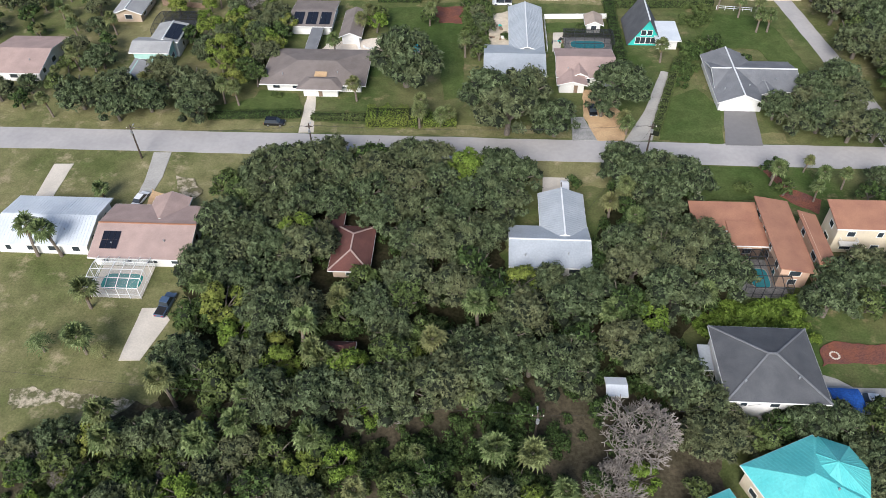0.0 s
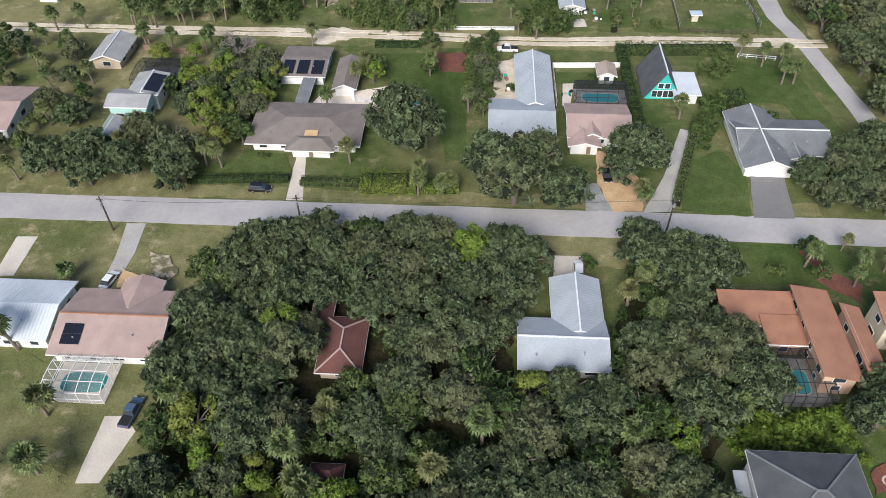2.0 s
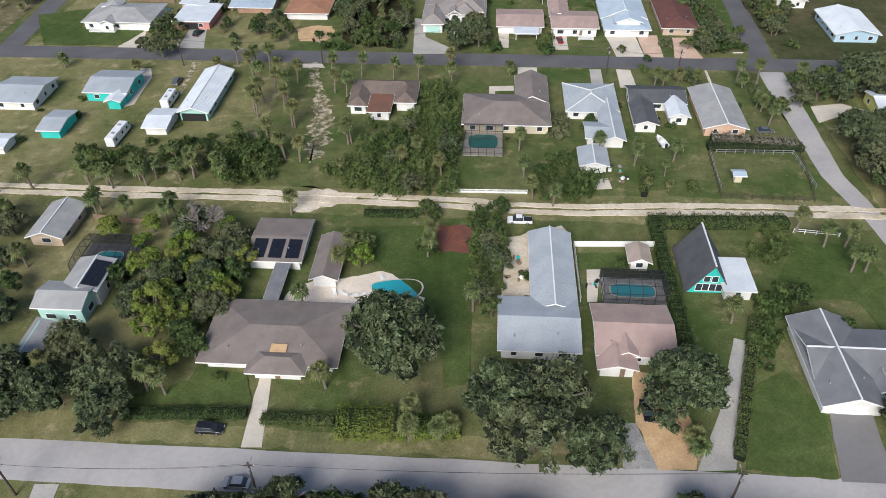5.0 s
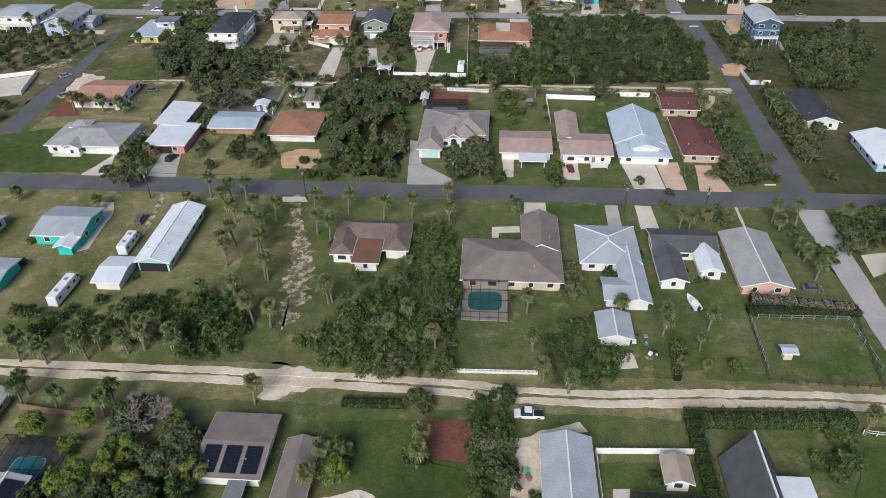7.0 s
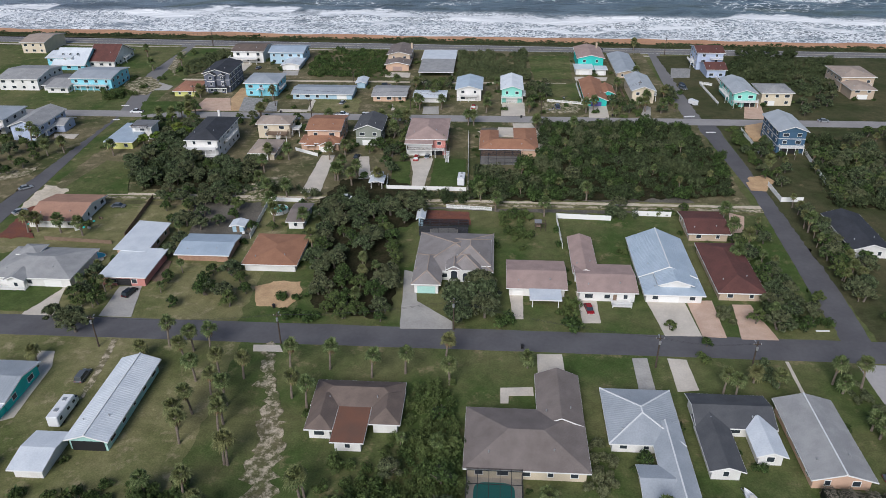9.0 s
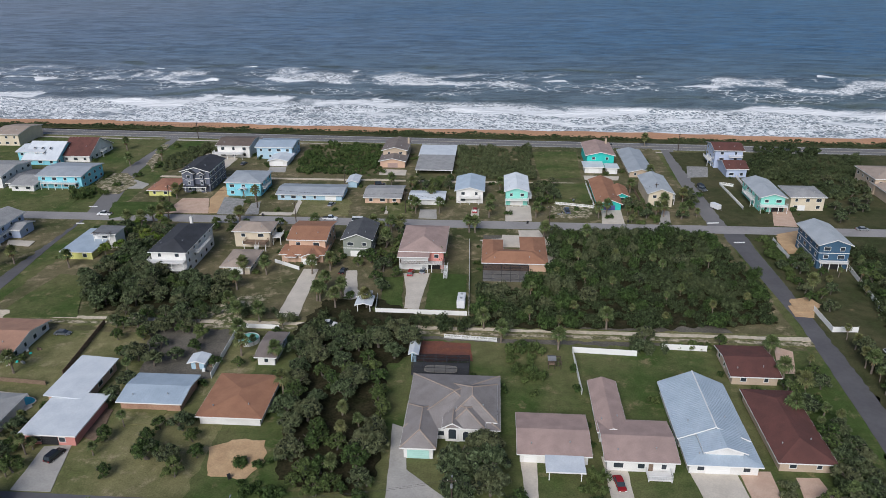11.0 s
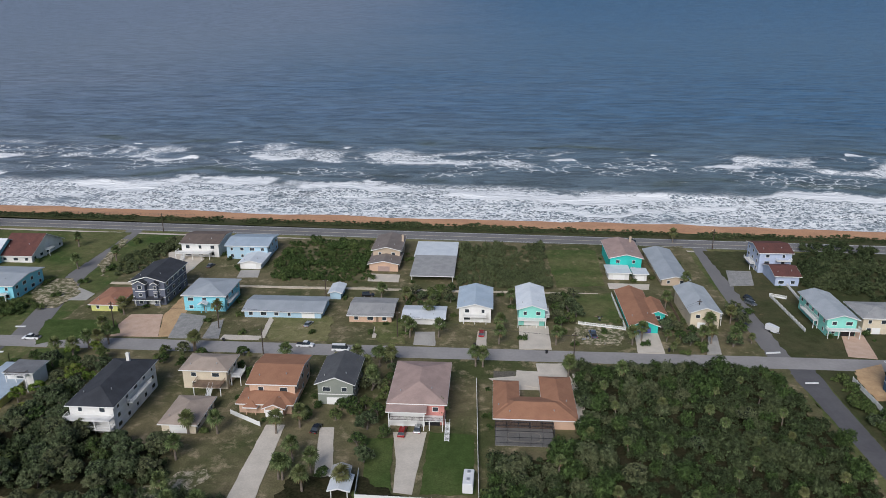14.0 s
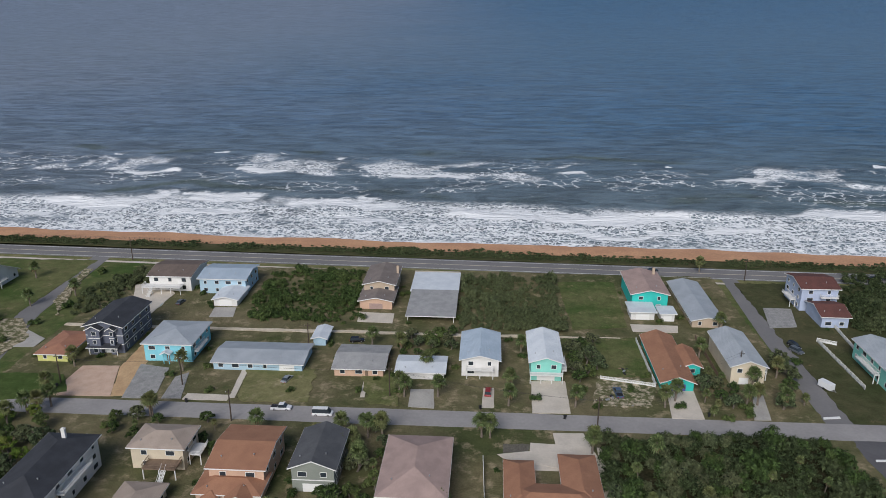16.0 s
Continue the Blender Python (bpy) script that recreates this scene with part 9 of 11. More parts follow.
pole(-138.8, 451.8, 9.5, "weathered wooden utility pole with crossarm and lamp", lamp=False)
pole(-102.6, 452.8, 9.5, "weathered wooden utility pole with crossarm and lamp", lamp=False)
pole(-41.3, 450.2, 9.5, "weathered wooden utility pole with crossarm and lamp", lamp=False)
pole(15.2, 437, 9.5, "weathered wooden utility pole with crossarm and lamp", lamp=False)
pole(60.3, 466.5, 9.5, "weathered wooden utility pole with crossarm and lamp", lamp=False)
pole(-71, 477.4, 9.5, "weathered wooden utility pole with crossarm and lamp", lamp=False)
pole(10.1, 58.7, 9, "weathered wooden utility pole with crossarm and lamp", lamp=True)
pole(87.8, 548.2, 9.5, "weathered wooden utility pole with crossarm and lamp", lamp=False)
pole(-167.3, 557.6, 9.5, "weathered wooden utility pole with crossarm and lamp", lamp=False)
pole(-81.9, 434.9, 9.5, "weathered wooden utility pole with crossarm and lamp", lamp=False)
wire((-75.1, 125.8, 8.5), (-36.9, 127.9, 8.5), 1.2)
wire((-73.5, 125.8, 8.5), (-35.3, 127.9, 8.5), 1.2)
wire((-36.9, 127.9, 8.5), (36.4, 130.6, 8.5), 1.2)
wire((-35.3, 127.9, 8.5), (38, 130.6, 8.5), 1.2)
wire((-98.2, 274, 8.5), (-55, 277.5, 8.5), 1.2)
wire((-96.6, 274, 8.5), (-53.4, 277.5, 8.5), 1.2)
wire((-55, 277.5, 8.5), (-14.1, 285.5, 8.5), 1.2)
wire((-53.4, 277.5, 8.5), (-12.5, 285.5, 8.5), 1.2)
wire((-14.1, 285.5, 8.5), (32.4, 273.3, 8.5), 1.2)
wire((-12.5, 285.5, 8.5), (34, 273.3, 8.5), 1.2)
wire((32.4, 273.3, 8.5), (53.1, 272.3, 8.5), 1.2)
wire((34, 273.3, 8.5), (54.7, 272.3, 8.5), 1.2)
wire((-139.6, 451.8, 8.5), (-103.4, 452.8, 8.5), 1.2)
wire((-138, 451.8, 8.5), (-101.8, 452.8, 8.5), 1.2)
wire((-103.4, 452.8, 8.5), (-42.1, 450.2, 8.5), 1.2)
wire((-101.8, 452.8, 8.5), (-40.5, 450.2, 8.5), 1.2)
wire((-42.1, 450.2, 8.5), (14.4, 437, 8.5), 1.2)
wire((-40.5, 450.2, 8.5), (16, 437, 8.5), 1.2)
wire((14.4, 437, 8.5), (59.5, 466.5, 8.5), 1.2)
wire((16, 437, 8.5), (61.1, 466.5, 8.5), 1.2)
wire((-92, 64.5, 8.5), (9.3, 58.7, 8.5), 1.6)
wire((10.9, 58.7, 8.5), (44, 63.5, 6.2), 1.0, "service cable from pole to house")
wire((37.2, 130.6, 8.3), (21.4, 107.2, 4.2), 0.8, "service cable from pole to house")


# ---- fences and hedges ----
fence(-190, 357.5, -178, 362.5, 1.7, "trim", "white garden wall panels round a pool", 2.4, "panel")
fence(-178, 362.5, -173.2, 342.5, 1.7, "trim", "white garden wall panels round a pool", 2.4, "panel")
fence(-139, 325, -117.5, 323.4, 1.3, "wood", "brown weathered wooden fence panels", 2.4, "panel")
fence(17.6, 191.5, 35.9, 192.4, 1.6, "trim", "white vinyl fence panels", 2.4, "panel")
fence(17.6, 191.5, 17.7, 174.2, 1.6, "trim", "white vinyl fence panels", 2.4, "panel")
fence(-11.5, 210.3, 7.9, 210.7, 1.2, "trim", "white picket fence along the alley", 2.4, "picket")
fence(-91.9, 195.7, -78.6, 194.3, 1.7, "wood", "brown weathered wooden fence panels", 2.4, "panel")
fence(66.6, 198.8, 76.1, 197.7, 1.2, "trim", "white two-rail garden fence", 2.4, "rail")
fence(53.5, 211.2, 74.9, 210.5, 1.4, "pole_wood", "dark chain-link style rail fence", 2.4, "rail")
fence(74.9, 210.5, 78.2, 235.3, 1.4, "pole_wood", "dark chain-link style rail fence", 2.4, "rail")
fence(53.5, 211.2, 54.4, 229.4, 1.4, "pole_wood", "dark chain-link style rail fence", 2.4, "rail")
fence(86.2, 139.4, 90.7, 139.3, 1.2, "trim", "white two-rail garden fence", 2.4, "rail")
fence(15.7, 347.3, 32.6, 346.4, 1.8, "trim", "white vinyl fence panels", 2.4, "panel")
fence(15.7, 347.3, 16.2, 327.6, 1.8, "trim", "white vinyl fence panels", 2.4, "panel")
fence(40, 350.4, 51.8, 350, 1.8, "trim", "white vinyl fence panels", 2.4, "panel")
fence(-19.2, 352.7, -4.6, 351.5, 1.4, "trim", "white picket fence beside a lawn", 2.4, "picket")
fence(-78, 354.8, -77, 329, 1.8, "trim", "white vinyl fence panels", 2.4, "panel")
fence(-78, 354.8, -66.5, 354.6, 1.6, "trim", "white vinyl fence panels", 2.4, "panel")
fence(-117.9, 354.8, -115.3, 327.6, 1.6, "wood", "grey weathered wooden fence", 2.4, "panel")
fence(-40.6, 366.4, -13.4, 366, 1.6, "trim", "white vinyl fence panels", 2.4, "panel")
fence(-14.5, 421.1, -12.8, 366, 1.6, "trim", "white vinyl fence panels", 2.4, "panel")
fence(19.6, 463.9, 35, 460.2, 1.3, "trim", "white picket fence beside a lawn", 2.4, "picket")
fence(34.7, 490.3, 35, 460.2, 1.6, "trim", "white vinyl fence panels", 2.4, "panel")
fence(54.7, 493.7, 54.7, 467.5, 1.5, "wood", "grey weathered wooden fence panels", 2.4, "panel")
fence(94, 494, 94.9, 462.7, 1.4, "trim", "white picket fence beside a lawn", 2.4, "picket")
fence(94, 494, 99.2, 491.4, 1.4, "trim", "white picket fence beside a lawn", 2.4, "picket")
fence(95.4, 429, 95.5, 405.3, 1.7, "trim", "white vinyl fence panels", 2.4, "panel")
fence(89.5, 375.3, 89.8, 362.8, 1.8, "trim", "white garden wall panels", 2.4, "panel")
fence(89.8, 362.8, 96.9, 363.1, 1.8, "trim", "white garden wall panels", 2.4, "panel")
fence(112.4, 405.7, 108.3, 366.6, 1.8, "trim", "white garden wall panels", 2.4, "panel")
fence(-80.4, 400, -70.7, 394.5, 1.4, "trim", "white vinyl fence panels", 2.4, "panel")
fence(105, 516.6, 103.2, 484.3, 1.4, "trim", "white picket fence beside a lawn", 2.4, "picket")
fence(-235, 586.8, -162.9, 585.3, 0.9, "wood", "low wooden dune rail", 2.4, "rail")
hedge(-63.7, 141.8, -41.8, 143.1, 2.2, 1.3, "clipped dark green hedge along the street", "bush", 2)
hedge(-39.1, 142.1, -26.4, 142.4, 2.2, 1.3, "clipped dark green hedge along the street", "bush", 3)
hedge(-25.9, 141.7, -13.8, 142, 6.0, 2.3, "broad bright green rounded hedge", "bright", 4)
hedge(-12.6, 141.6, -5, 142, 4.5, 1.9, "bright green shrubs along the street", "bright", 5)
hedge(50.8, 169.9, 40.4, 138.4, 2.0, 1.6, "leafy hedge along a driveway", "bush", 6)
hedge(54.6, 232.6, 79.1, 233.7, 3.0, 1.6, "greyish hedge behind a house", "scrub", 7)
hedge(36, 201.6, 36.4, 161.6, 2.6, 2.2, "tall leafy hedge between yards", "bush", 8)
hedge(37.2, 199.8, 65.9, 201.2, 3.6, 2.2, "rough hedge along the sandy alley", "bush", 9)
hedge(36.6, 221.3, 35.5, 210.5, 1.8, 1.8, "leafy hedge between yards", "bush", 10)
hedge(-29.9, 200.7, -17.3, 201, 2.4, 1.2, "low hedge along the alley", "bush", 11)
strip("dune", lambda x: 572.8 - 0.045 * (x + 36), -700, 700, 5.0, "ground", 0.1, "low dune covered in green scrub", "dune", jitter=1.0, zs=(0.15, -0.3))


# ---- solar panels and roof fittings ----

def roof_solar(x, y, w, d, eave, rise, depth, cols, label):
    """Solar panels on the south slope of a gable roof with its ridge along x."""
    tilt = math.degrees(math.atan2(rise, depth / 2))
    root = thing("solar_array", pose(x, y, 0), label, "solar panels")
    slope = math.hypot(rise, depth / 2)
    solar(root, x, y - depth / 4, eave + rise / 2 + 0.22, w, slope * d, tilt, "x", cols)

for u in (-49.6, -45.9, -42.2):
    roof_solar(u, 187.55, 2.9, 0.74, 2.58, 0.9, 14.7, 2, "black solar panels on a brown roof")

side_array = thing("solar_array", pose(-81.7, 172.5, 0), "black solar panels on a grey roof", "solar panels")
solar(side_array, -79.8, 172.3, 5.05, 3.4, 7.5, math.degrees(math.atan2(0.8, 3.9)), "y", 2)

roof_solar(-69.2, 100.15, 3.4, 0.5, 2.58, 2.0, 15.1, 3, "grey solar panels on a pinkish roof")


# ---- yard things ----

canopy = thing("tarp_canopy", pose(59.3, 67.5, 0), "blue tarpaulin canopy on poles beside a house", "canopy")
bm = bmesh.new()
grid = [[bm.verts.new((-2.4 + 4.8 * i / 8, -2.2 + 4.4 * j / 6, 2.3 + 0.5 * math.sin(math.pi * j / 6) - 0.12 * math.sin(math.pi * i / 4) ** 2)) for j in range(7)] for i in range(9)]
for i in range(8):
    for j in range(6):
        bm.faces.new((grid[i][j], grid[i + 1][j], grid[i + 1][j + 1], grid[i][j + 1]))
part("tarpaulin", bm, "blue_tarp", canopy)
for u in (-2.3, 2.3):
    for v in (-2.1, 2.1):
        bm = bmesh.new()
        bar(bm, (u, v, 0), (u, v, 2.35), 0.06)
        part("pole", bm, "steel", canopy)


fire_ring = thing("fire_ring", pose(61.4, 77.7, 0.15), "ring of pale stones on red mulch", "fire pit")
for i in range(14):
    a = math.tau * i / 14
    bm = bmesh.new()
    box(bm, -0.16, -0.12, -0.12, 0.16, 0.12, 0.16)
    bmesh.ops.bevel(bm, geom=list(bm.edges), offset=0.05, segments=1, affect="EDGES")
    part("stone", bm, "pale_concrete", fire_ring, m=pose(0.75 * math.cos(a), 0.75 * math.sin(a), 0, 0, 0, math.degrees(a)))

oval_pool(-120, 316.1, 4.0, 2.0, "blue pool behind a grey-roofed house", z=0.25)
fence(-41.4, 376, -40.6, 366.4, 1.6, "trim", "white vinyl fence panels", 2.4, "panel")

playset = thing("playset", pose(10.4, 339.8, 0), "dark wooden climbing frame with a small roof", "playset")
for u in (-1.6, 0.0, 1.6):
    for v in (-1.1, 1.1):
        bm = bmesh.new()
        bar(bm, (u, v, 0), (u, v, 2.6), 0.14)
        part("post", bm, "pole_wood", playset)
for v in (-1.1, 1.1):
    bm = bmesh.new()
    bar(bm, (-1.7, v, 2.5), (1.7, v, 2.5), 0.12)
    part("rail", bm, "pole_wood", playset)
bm = bmesh.new()
box(bm, -1.6, -1.1, 1.3, 0.0, 1.1, 1.4)
part("platform", bm, "wood", playset)
bm, _ = roof_solid("gx", 2.2, 2.6, 0.6, 0.08)
part("roof", bm, "shingle_grey", playset, m=pose(-0.8, 0, 2.6))
for k in range(2):
    bm = bmesh.new()
    bar(bm, (0.5 + 0.7 * k, -0.2, 2.5), (0.5 + 0.7 * k, -0.2, 0.5), 0.04)
    bar(bm, (0.5 + 0.7 * k, 0.2, 2.5), (0.5 + 0.7 * k, 0.2, 0.5), 0.04)
    box(bm, 0.35 + 0.7 * k, -0.25, 0.44, 0.65 + 0.7 * k, 0.25, 0.5)
    part("swing", bm, "pole_wood", playset)

hedge(56.1, 236.3, 77.6, 234.3, 3.0, 2.2, "leafless grey hedge behind a house", "dead_hedge", 12)
fence(56.5, 230.6, 75.8, 231.1, 1.3, "steel", "chain-link fence rails round a lawn", 2.4, "rail")
fence(75.8, 231.1, 76.9, 216.1, 1.3, "steel", "chain-link fence rails round a lawn", 2.4, "rail")
fence(54.9, 231.5, 54.2, 214.8, 1.3, "steel", "chain-link fence rails round a lawn", 2.4, "rail")

def lounger(x, y, rot):
    """A white plastic garden lounger with a raised back."""
    ob = thing("garden_lounger", pose(x, y, 0.12, 0, 0, rot), "white plastic garden lounger beside a pool", "lounger", "pool loungers")
    bm = bmesh.new()
    box(bm, -0.32, -0.9, 0.3, 0.32, 0.35, 0.38)
    part("seat", bm, "trim", ob)
    bm = bmesh.new()
    box(bm, -0.32, 0, 0, 0.32, 0.75, 0.07)
    part("backrest", bm, "trim", ob, m=pose(0, 0.33, 0.31, 40))
    for u in (-0.27, 0.27):
        for v in (-0.8, 0.3):
            bm = bmesh.new()
            box(bm, u - 0.03, v - 0.03, 0, u + 0.03, v + 0.03, 0.3)
            part("leg", bm, "trim", ob)


def wheelie_bin(x, y, rot):
    ob = thing("refuse_bin", pose(x, y, 0.05, 0, 0, rot), "dark plastic wheeled refuse bin on a drive", "bin", "refuse bins")
    bm = bmesh.new()
    rings = [[bm.verts.new((s * k, t * k, z)) for s, t in ((-1, -1), (1, -1), (1, 1), (-1, 1))] for k, z in ((0.24, 0.08), (0.31, 1.0))]
    bm.faces.new(rings[0][::-1])
    bm.faces.new(rings[1])
    for i in range(4):
        bm.faces.new((rings[0][i], rings[0][(i + 1) % 4], rings[1][(i + 1) % 4], rings[1][i]))
    part("bin_body", bm, "dark", ob)
    bm = bmesh.new()
    box(bm, -0.34, -0.36, 1.0, 0.34, 0.34, 1.07)
    part("lid", bm, "dark", ob)
    for s in (-1, 1):
        bm = bmesh.new()
        bar(bm, (s * 0.2, 0.26, 0.1), (s * 0.28, 0.26, 0.1), 0.2, 0.2, 8)
        part("wheel", bm, "rubber", ob)

def clutter(x, y, seed, label):
    """A loose heap of boxes, boards and tubs on the ground."""
    rng = random.Random(seed)
    heap = thing("yard_clutter", pose(x, y, 0), label, "clutter")
    for k in range(6):
        bm = bmesh.new()
        w, d, h = rng.uniform(0.4, 1.5), rng.uniform(0.3, 0.9), rng.uniform(0.2, 0.8)
        box(bm, -w / 2, -d / 2, 0, w / 2, d / 2, h)
        bmesh.ops.bevel(bm, geom=list(bm.edges), offset=0.05, segments=1, affect="EDGES")
        kind, mat = rng.choice((("crate", "wood"), ("tub", "steel"), ("box", "trim"), ("bin", "dark"), ("tub", "turquoise"), ("board", "pole_wood")))
        part(kind, bm, mat, heap, m=pose(rng.uniform(-1.8, 1.8), rng.uniform(-1.8, 1.8), 0, 0, 0, rng.uniform(0, 180)))


for x, y, seed, label in ((29.6, 222.5, 1, "mixed tubs and boards beside a white garage"), (31.2, 218.0, 2, "tubs and a turquoise board on grass"),
                          (-131.0, 333.0, 3, "boxes and boards outside a white house"), (-130.2, 338.5, 4, "pale boxes outside a white house"),
                          (-150.5, 336.0, 5, "clutter on a reddish mulch yard"), (-78.5, 333.5, 6, "tubs and crates beside a blue shed"),
                          (20.9, 180.5, 7, "patio tubs and boxes beside a pool cage"), (3.8, 187.0, 8, "dark tubs on a sand yard"),
                          (4.6, 181.0, 9, "crates on a sand yard"), (27.5, 469.0, 10, "boards and tubs in a fenced yard"), (21.5, 452.5, 11, "crates beside a parked truck")):
    clutter(x, y, seed, label)

lounger(-32, 174, 20)
lounger(-30, 173.7, 67)
lounger(-28, 173.4, 114)
lounger(-26.1, 173.5, 161)
lounger(-22.8, 178.8, 208)
wheelie_bin(-138.6, 449.5, 185)
wheelie_bin(-43, 439, 150)
wheelie_bin(-15.6, 445.1, 224)
wheelie_bin(7.2, 441.5, 142)
wheelie_bin(-97.7, 443.5, 262)
wheelie_bin(14.3, 290.4, 70)
wheelie_bin(-60, 292.6, 222)
wheelie_bin(3.2, 278.9, 187)
wheelie_bin(46.1, 445.1, 183)
wheelie_bin(-45.1, 396.2, 120)


# ---- trees and shrubs ----
grove([(-50.2, 115.6), (-41, 124.2), (-24.6, 126.8), (-5.3, 122.9), (11, 121.7), (11.2, 109), (5.2, 106.4), (5.4, 89.9), (20.9, 90.6), (22.8, 101.1), (28.5, 118.9), (33.2, 124.5), (43.2, 119.5), (43.8, 108), (44.9, 93.7), (44.8, 84.7), (37.1, 80.8), (34.6, 67.8), (26.5, 67.4), (19, 70.1), (8.5, 69.6), (2.4, 66.3), (-9.5, 63.7), (-18, 62.8), (-36.8, 62), (-48.3, 61.4), (-50.8, 70.1), (-47.3, 77), (-51.2, 81.6), (-52.9, 92.1), (-51, 104)], 5.35, 3, s=[0.85, 1.2], mix='oooooooootyp', group='oak canopy', gap=3.6)
grove([(-70.6, 54), (-54.2, 56.7), (-34.5, 54.7), (-10.8, 55.8), (14.1, 50.6), (15.4, 47.3), (-65.6, 43.6)], 4.0, 4, s=[0.62, 0.9], mix='tttooyp', group='trees south of the track')
grove([(20.2, 64), (36.8, 64.8), (38.6, 57.1), (32.9, 49), (13.9, 48.1)], 5.5, 5, s=[0.55, 0.8], mix='otty', group='trees south of the track')
grove([(59.8, 93.2), (66, 97), (82, 99), (84, 88), (79, 83.3), (60.7, 84.8)], 4.1, 6, s=[0.8, 1.05], mix='ooot', group='trees beside the terracotta house')
grove([(34.5, 65), (56, 64), (67, 65.5), (68, 56), (59.5, 52), (58.8, 60), (51, 62), (43, 59.5), (36, 55), (33, 58)], 3.9, 7, s=[0.73, 0.92], mix='oot', group='trees beside the grey house')
grove([(59.4, 125.5), (71.8, 127.9), (85.7, 124.6), (86, 115.7), (64.2, 117.4)], 5, 8, s=[0.55, 0.8], mix='otp', group='trees along the lane')
grove([(-143.6, 198.1), (-119.8, 202.4), (-103.8, 190.4), (-96.2, 171.1), (-97.2, 156.3), (-98.4, 140.9), (-109.4, 132.5)], 6.4, 9, s=[0.6, 0.85], mix='otpt', group='oaks along the street', gap=3.0)
grove([(-88, 156.2), (-79.3, 158.5), (-67.7, 150.1), (-63.2, 138.9), (-69.1, 132.6), (-79.6, 132.1), (-90.9, 137.5), (-97.1, 145.2)], 6.5, 10, s=[0.9, 1.2], mix='o', group='oaks along the street')
grove([(-74.6, 177.2), (-66.2, 184.5), (-53.5, 171.7), (-53.3, 152.5), (-57.4, 150.6), (-67.2, 155.4)], 5.5, 11, s=[0.7, 0.95], mix='tyyo', group='yard trees')
grove([(-126.5, 191.4), (-109.4, 194.8), (-100.8, 185.2), (-93.8, 163.6), (-103.3, 157.3), (-108.5, 153.4)], 6.5, 12, s=[0.6, 0.9], mix='otp', group='yard oaks', gap=2.5)
grove([(-72.9, 195.3), (-54, 196.2), (-52.8, 185.1), (-55.3, 173.8), (-66.8, 175.4)], 5.2, 13, s=[0.55, 0.8], mix='oyt', group='yard trees')
thicket([(-42.8, 216.1), (-34.8, 224.8), (-25.2, 237.5), (-23.1, 253.8), (-20.3, 261.7), (-12.4, 264.8), (-9.3, 212), (-11.3, 208.7), (-30.6, 208.4)], 2.4, 14, "dense green thicket of shrubs", leaf='bush', r=2.6, h=4.2)
grove([(-40.1, 215.5), (-24.4, 231.4), (-20.5, 256.8), (-12.8, 259.8), (-10.3, 210.4), (-29.5, 209.3)], 6.5, 15, s=[0.5, 0.75], mix='otp', group='thicket trees')
thicket([(-72.1, 222.7), (-66, 231), (-56.5, 223.6), (-55, 214.5), (-64.5, 208.9)], 2.3, 16, "rounded green thicket beside the alley", leaf='bush', r=2.4, h=3.6)
thicket([(16, 231.5), (20, 227.8), (23.4, 220.7), (22.3, 210.6), (15.2, 205.6), (8.9, 209.9), (10.4, 220)], 2.6, 17, "green thicket beside a garage", leaf='bush', r=2.6, h=4.0)
thicket([(-5.2, 203.8), (3.4, 205.5), (2, 175.7), (-3, 171.3)], 2.6, 18, "row of leafy shrubs", leaf='bush', r=2.2, h=5.0)
grove([(-4.6, 204.1), (3.3, 204.5), (1.3, 169.6), (-3.2, 167.4)], 4.2, 19, s=[0.5, 0.65], mix='ot', group='row of yard trees')
thicket([(57.7, 200.3), (64.7, 198.1), (61.6, 188.5), (55.2, 188.9)], 2.3, 20, "leafy thicket along the alley", leaf='bush', r=2.2, h=3.0)
thicket([(52.5, 174.7), (60, 181.3), (50.8, 157.7), (45, 150.6), (47.9, 162.9)], 2.2, 21, "leafy creepers between yards", leaf='bush', r=1.6, h=2.0)
grove([(98.5, 141), (113, 150), (128, 200), (139, 238), (146, 276), (101, 274), (98, 258), (104, 247), (91.5, 240), (90, 222), (91.5, 203), (95.5, 178)], 5.7, 22, s=[0.9, 1.3], mix='oootp', group='woods beside the lane')
grove([(63.5, 146.9), (76.8, 149.1), (76.4, 134.5), (64.4, 133.9)], 6, 23, s=[0.8, 1.05], mix='o', group='oaks beside the grey house')
grove([(27.5, 126.7), (32.5, 127.6), (41.6, 124.9), (43.1, 115.6), (39.7, 98.6), (32.1, 97.1), (25.8, 108.3), (29.4, 114.9)], 5.0, 24, s=[0.6, 0.9], mix='oot', group='oaks between houses')
# litter sheet whose dark colour includes the shade under this grove
patch("leaf_litter", [(-62.2, 353.6), (-57.1, 373.7), (-39.8, 374.6), (-28.9, 366), (-27.5, 343.6), (-33.3, 337.8), (-29.5, 296.3), (-33.9, 288.9), (-49.7, 292.7), (-54.6, 316.9), (-55.9, 333.1)], "leaf_litter", 0.03, "leaf litter under trees, darkened with painted shade", "ground", jitter=1.4)
grove([(-59, 349), (-50, 353), (-29, 351), (-27.5, 343.6), (-33.3, 337.8), (-29.5, 296.3), (-33.9, 288.9), (-49.7, 292.7), (-54.6, 316.9), (-55.9, 333.1)], 4.8, 25, s=[0.55, 0.85], mix='otototp', group='grove between houses')
grove([(-15, 301), (-3.2, 303), (-2.5, 290), (-12.3, 288), (-15.5, 293)], 4.8, 26, s=[0.8, 0.95], mix='o', group='oaks before a house')
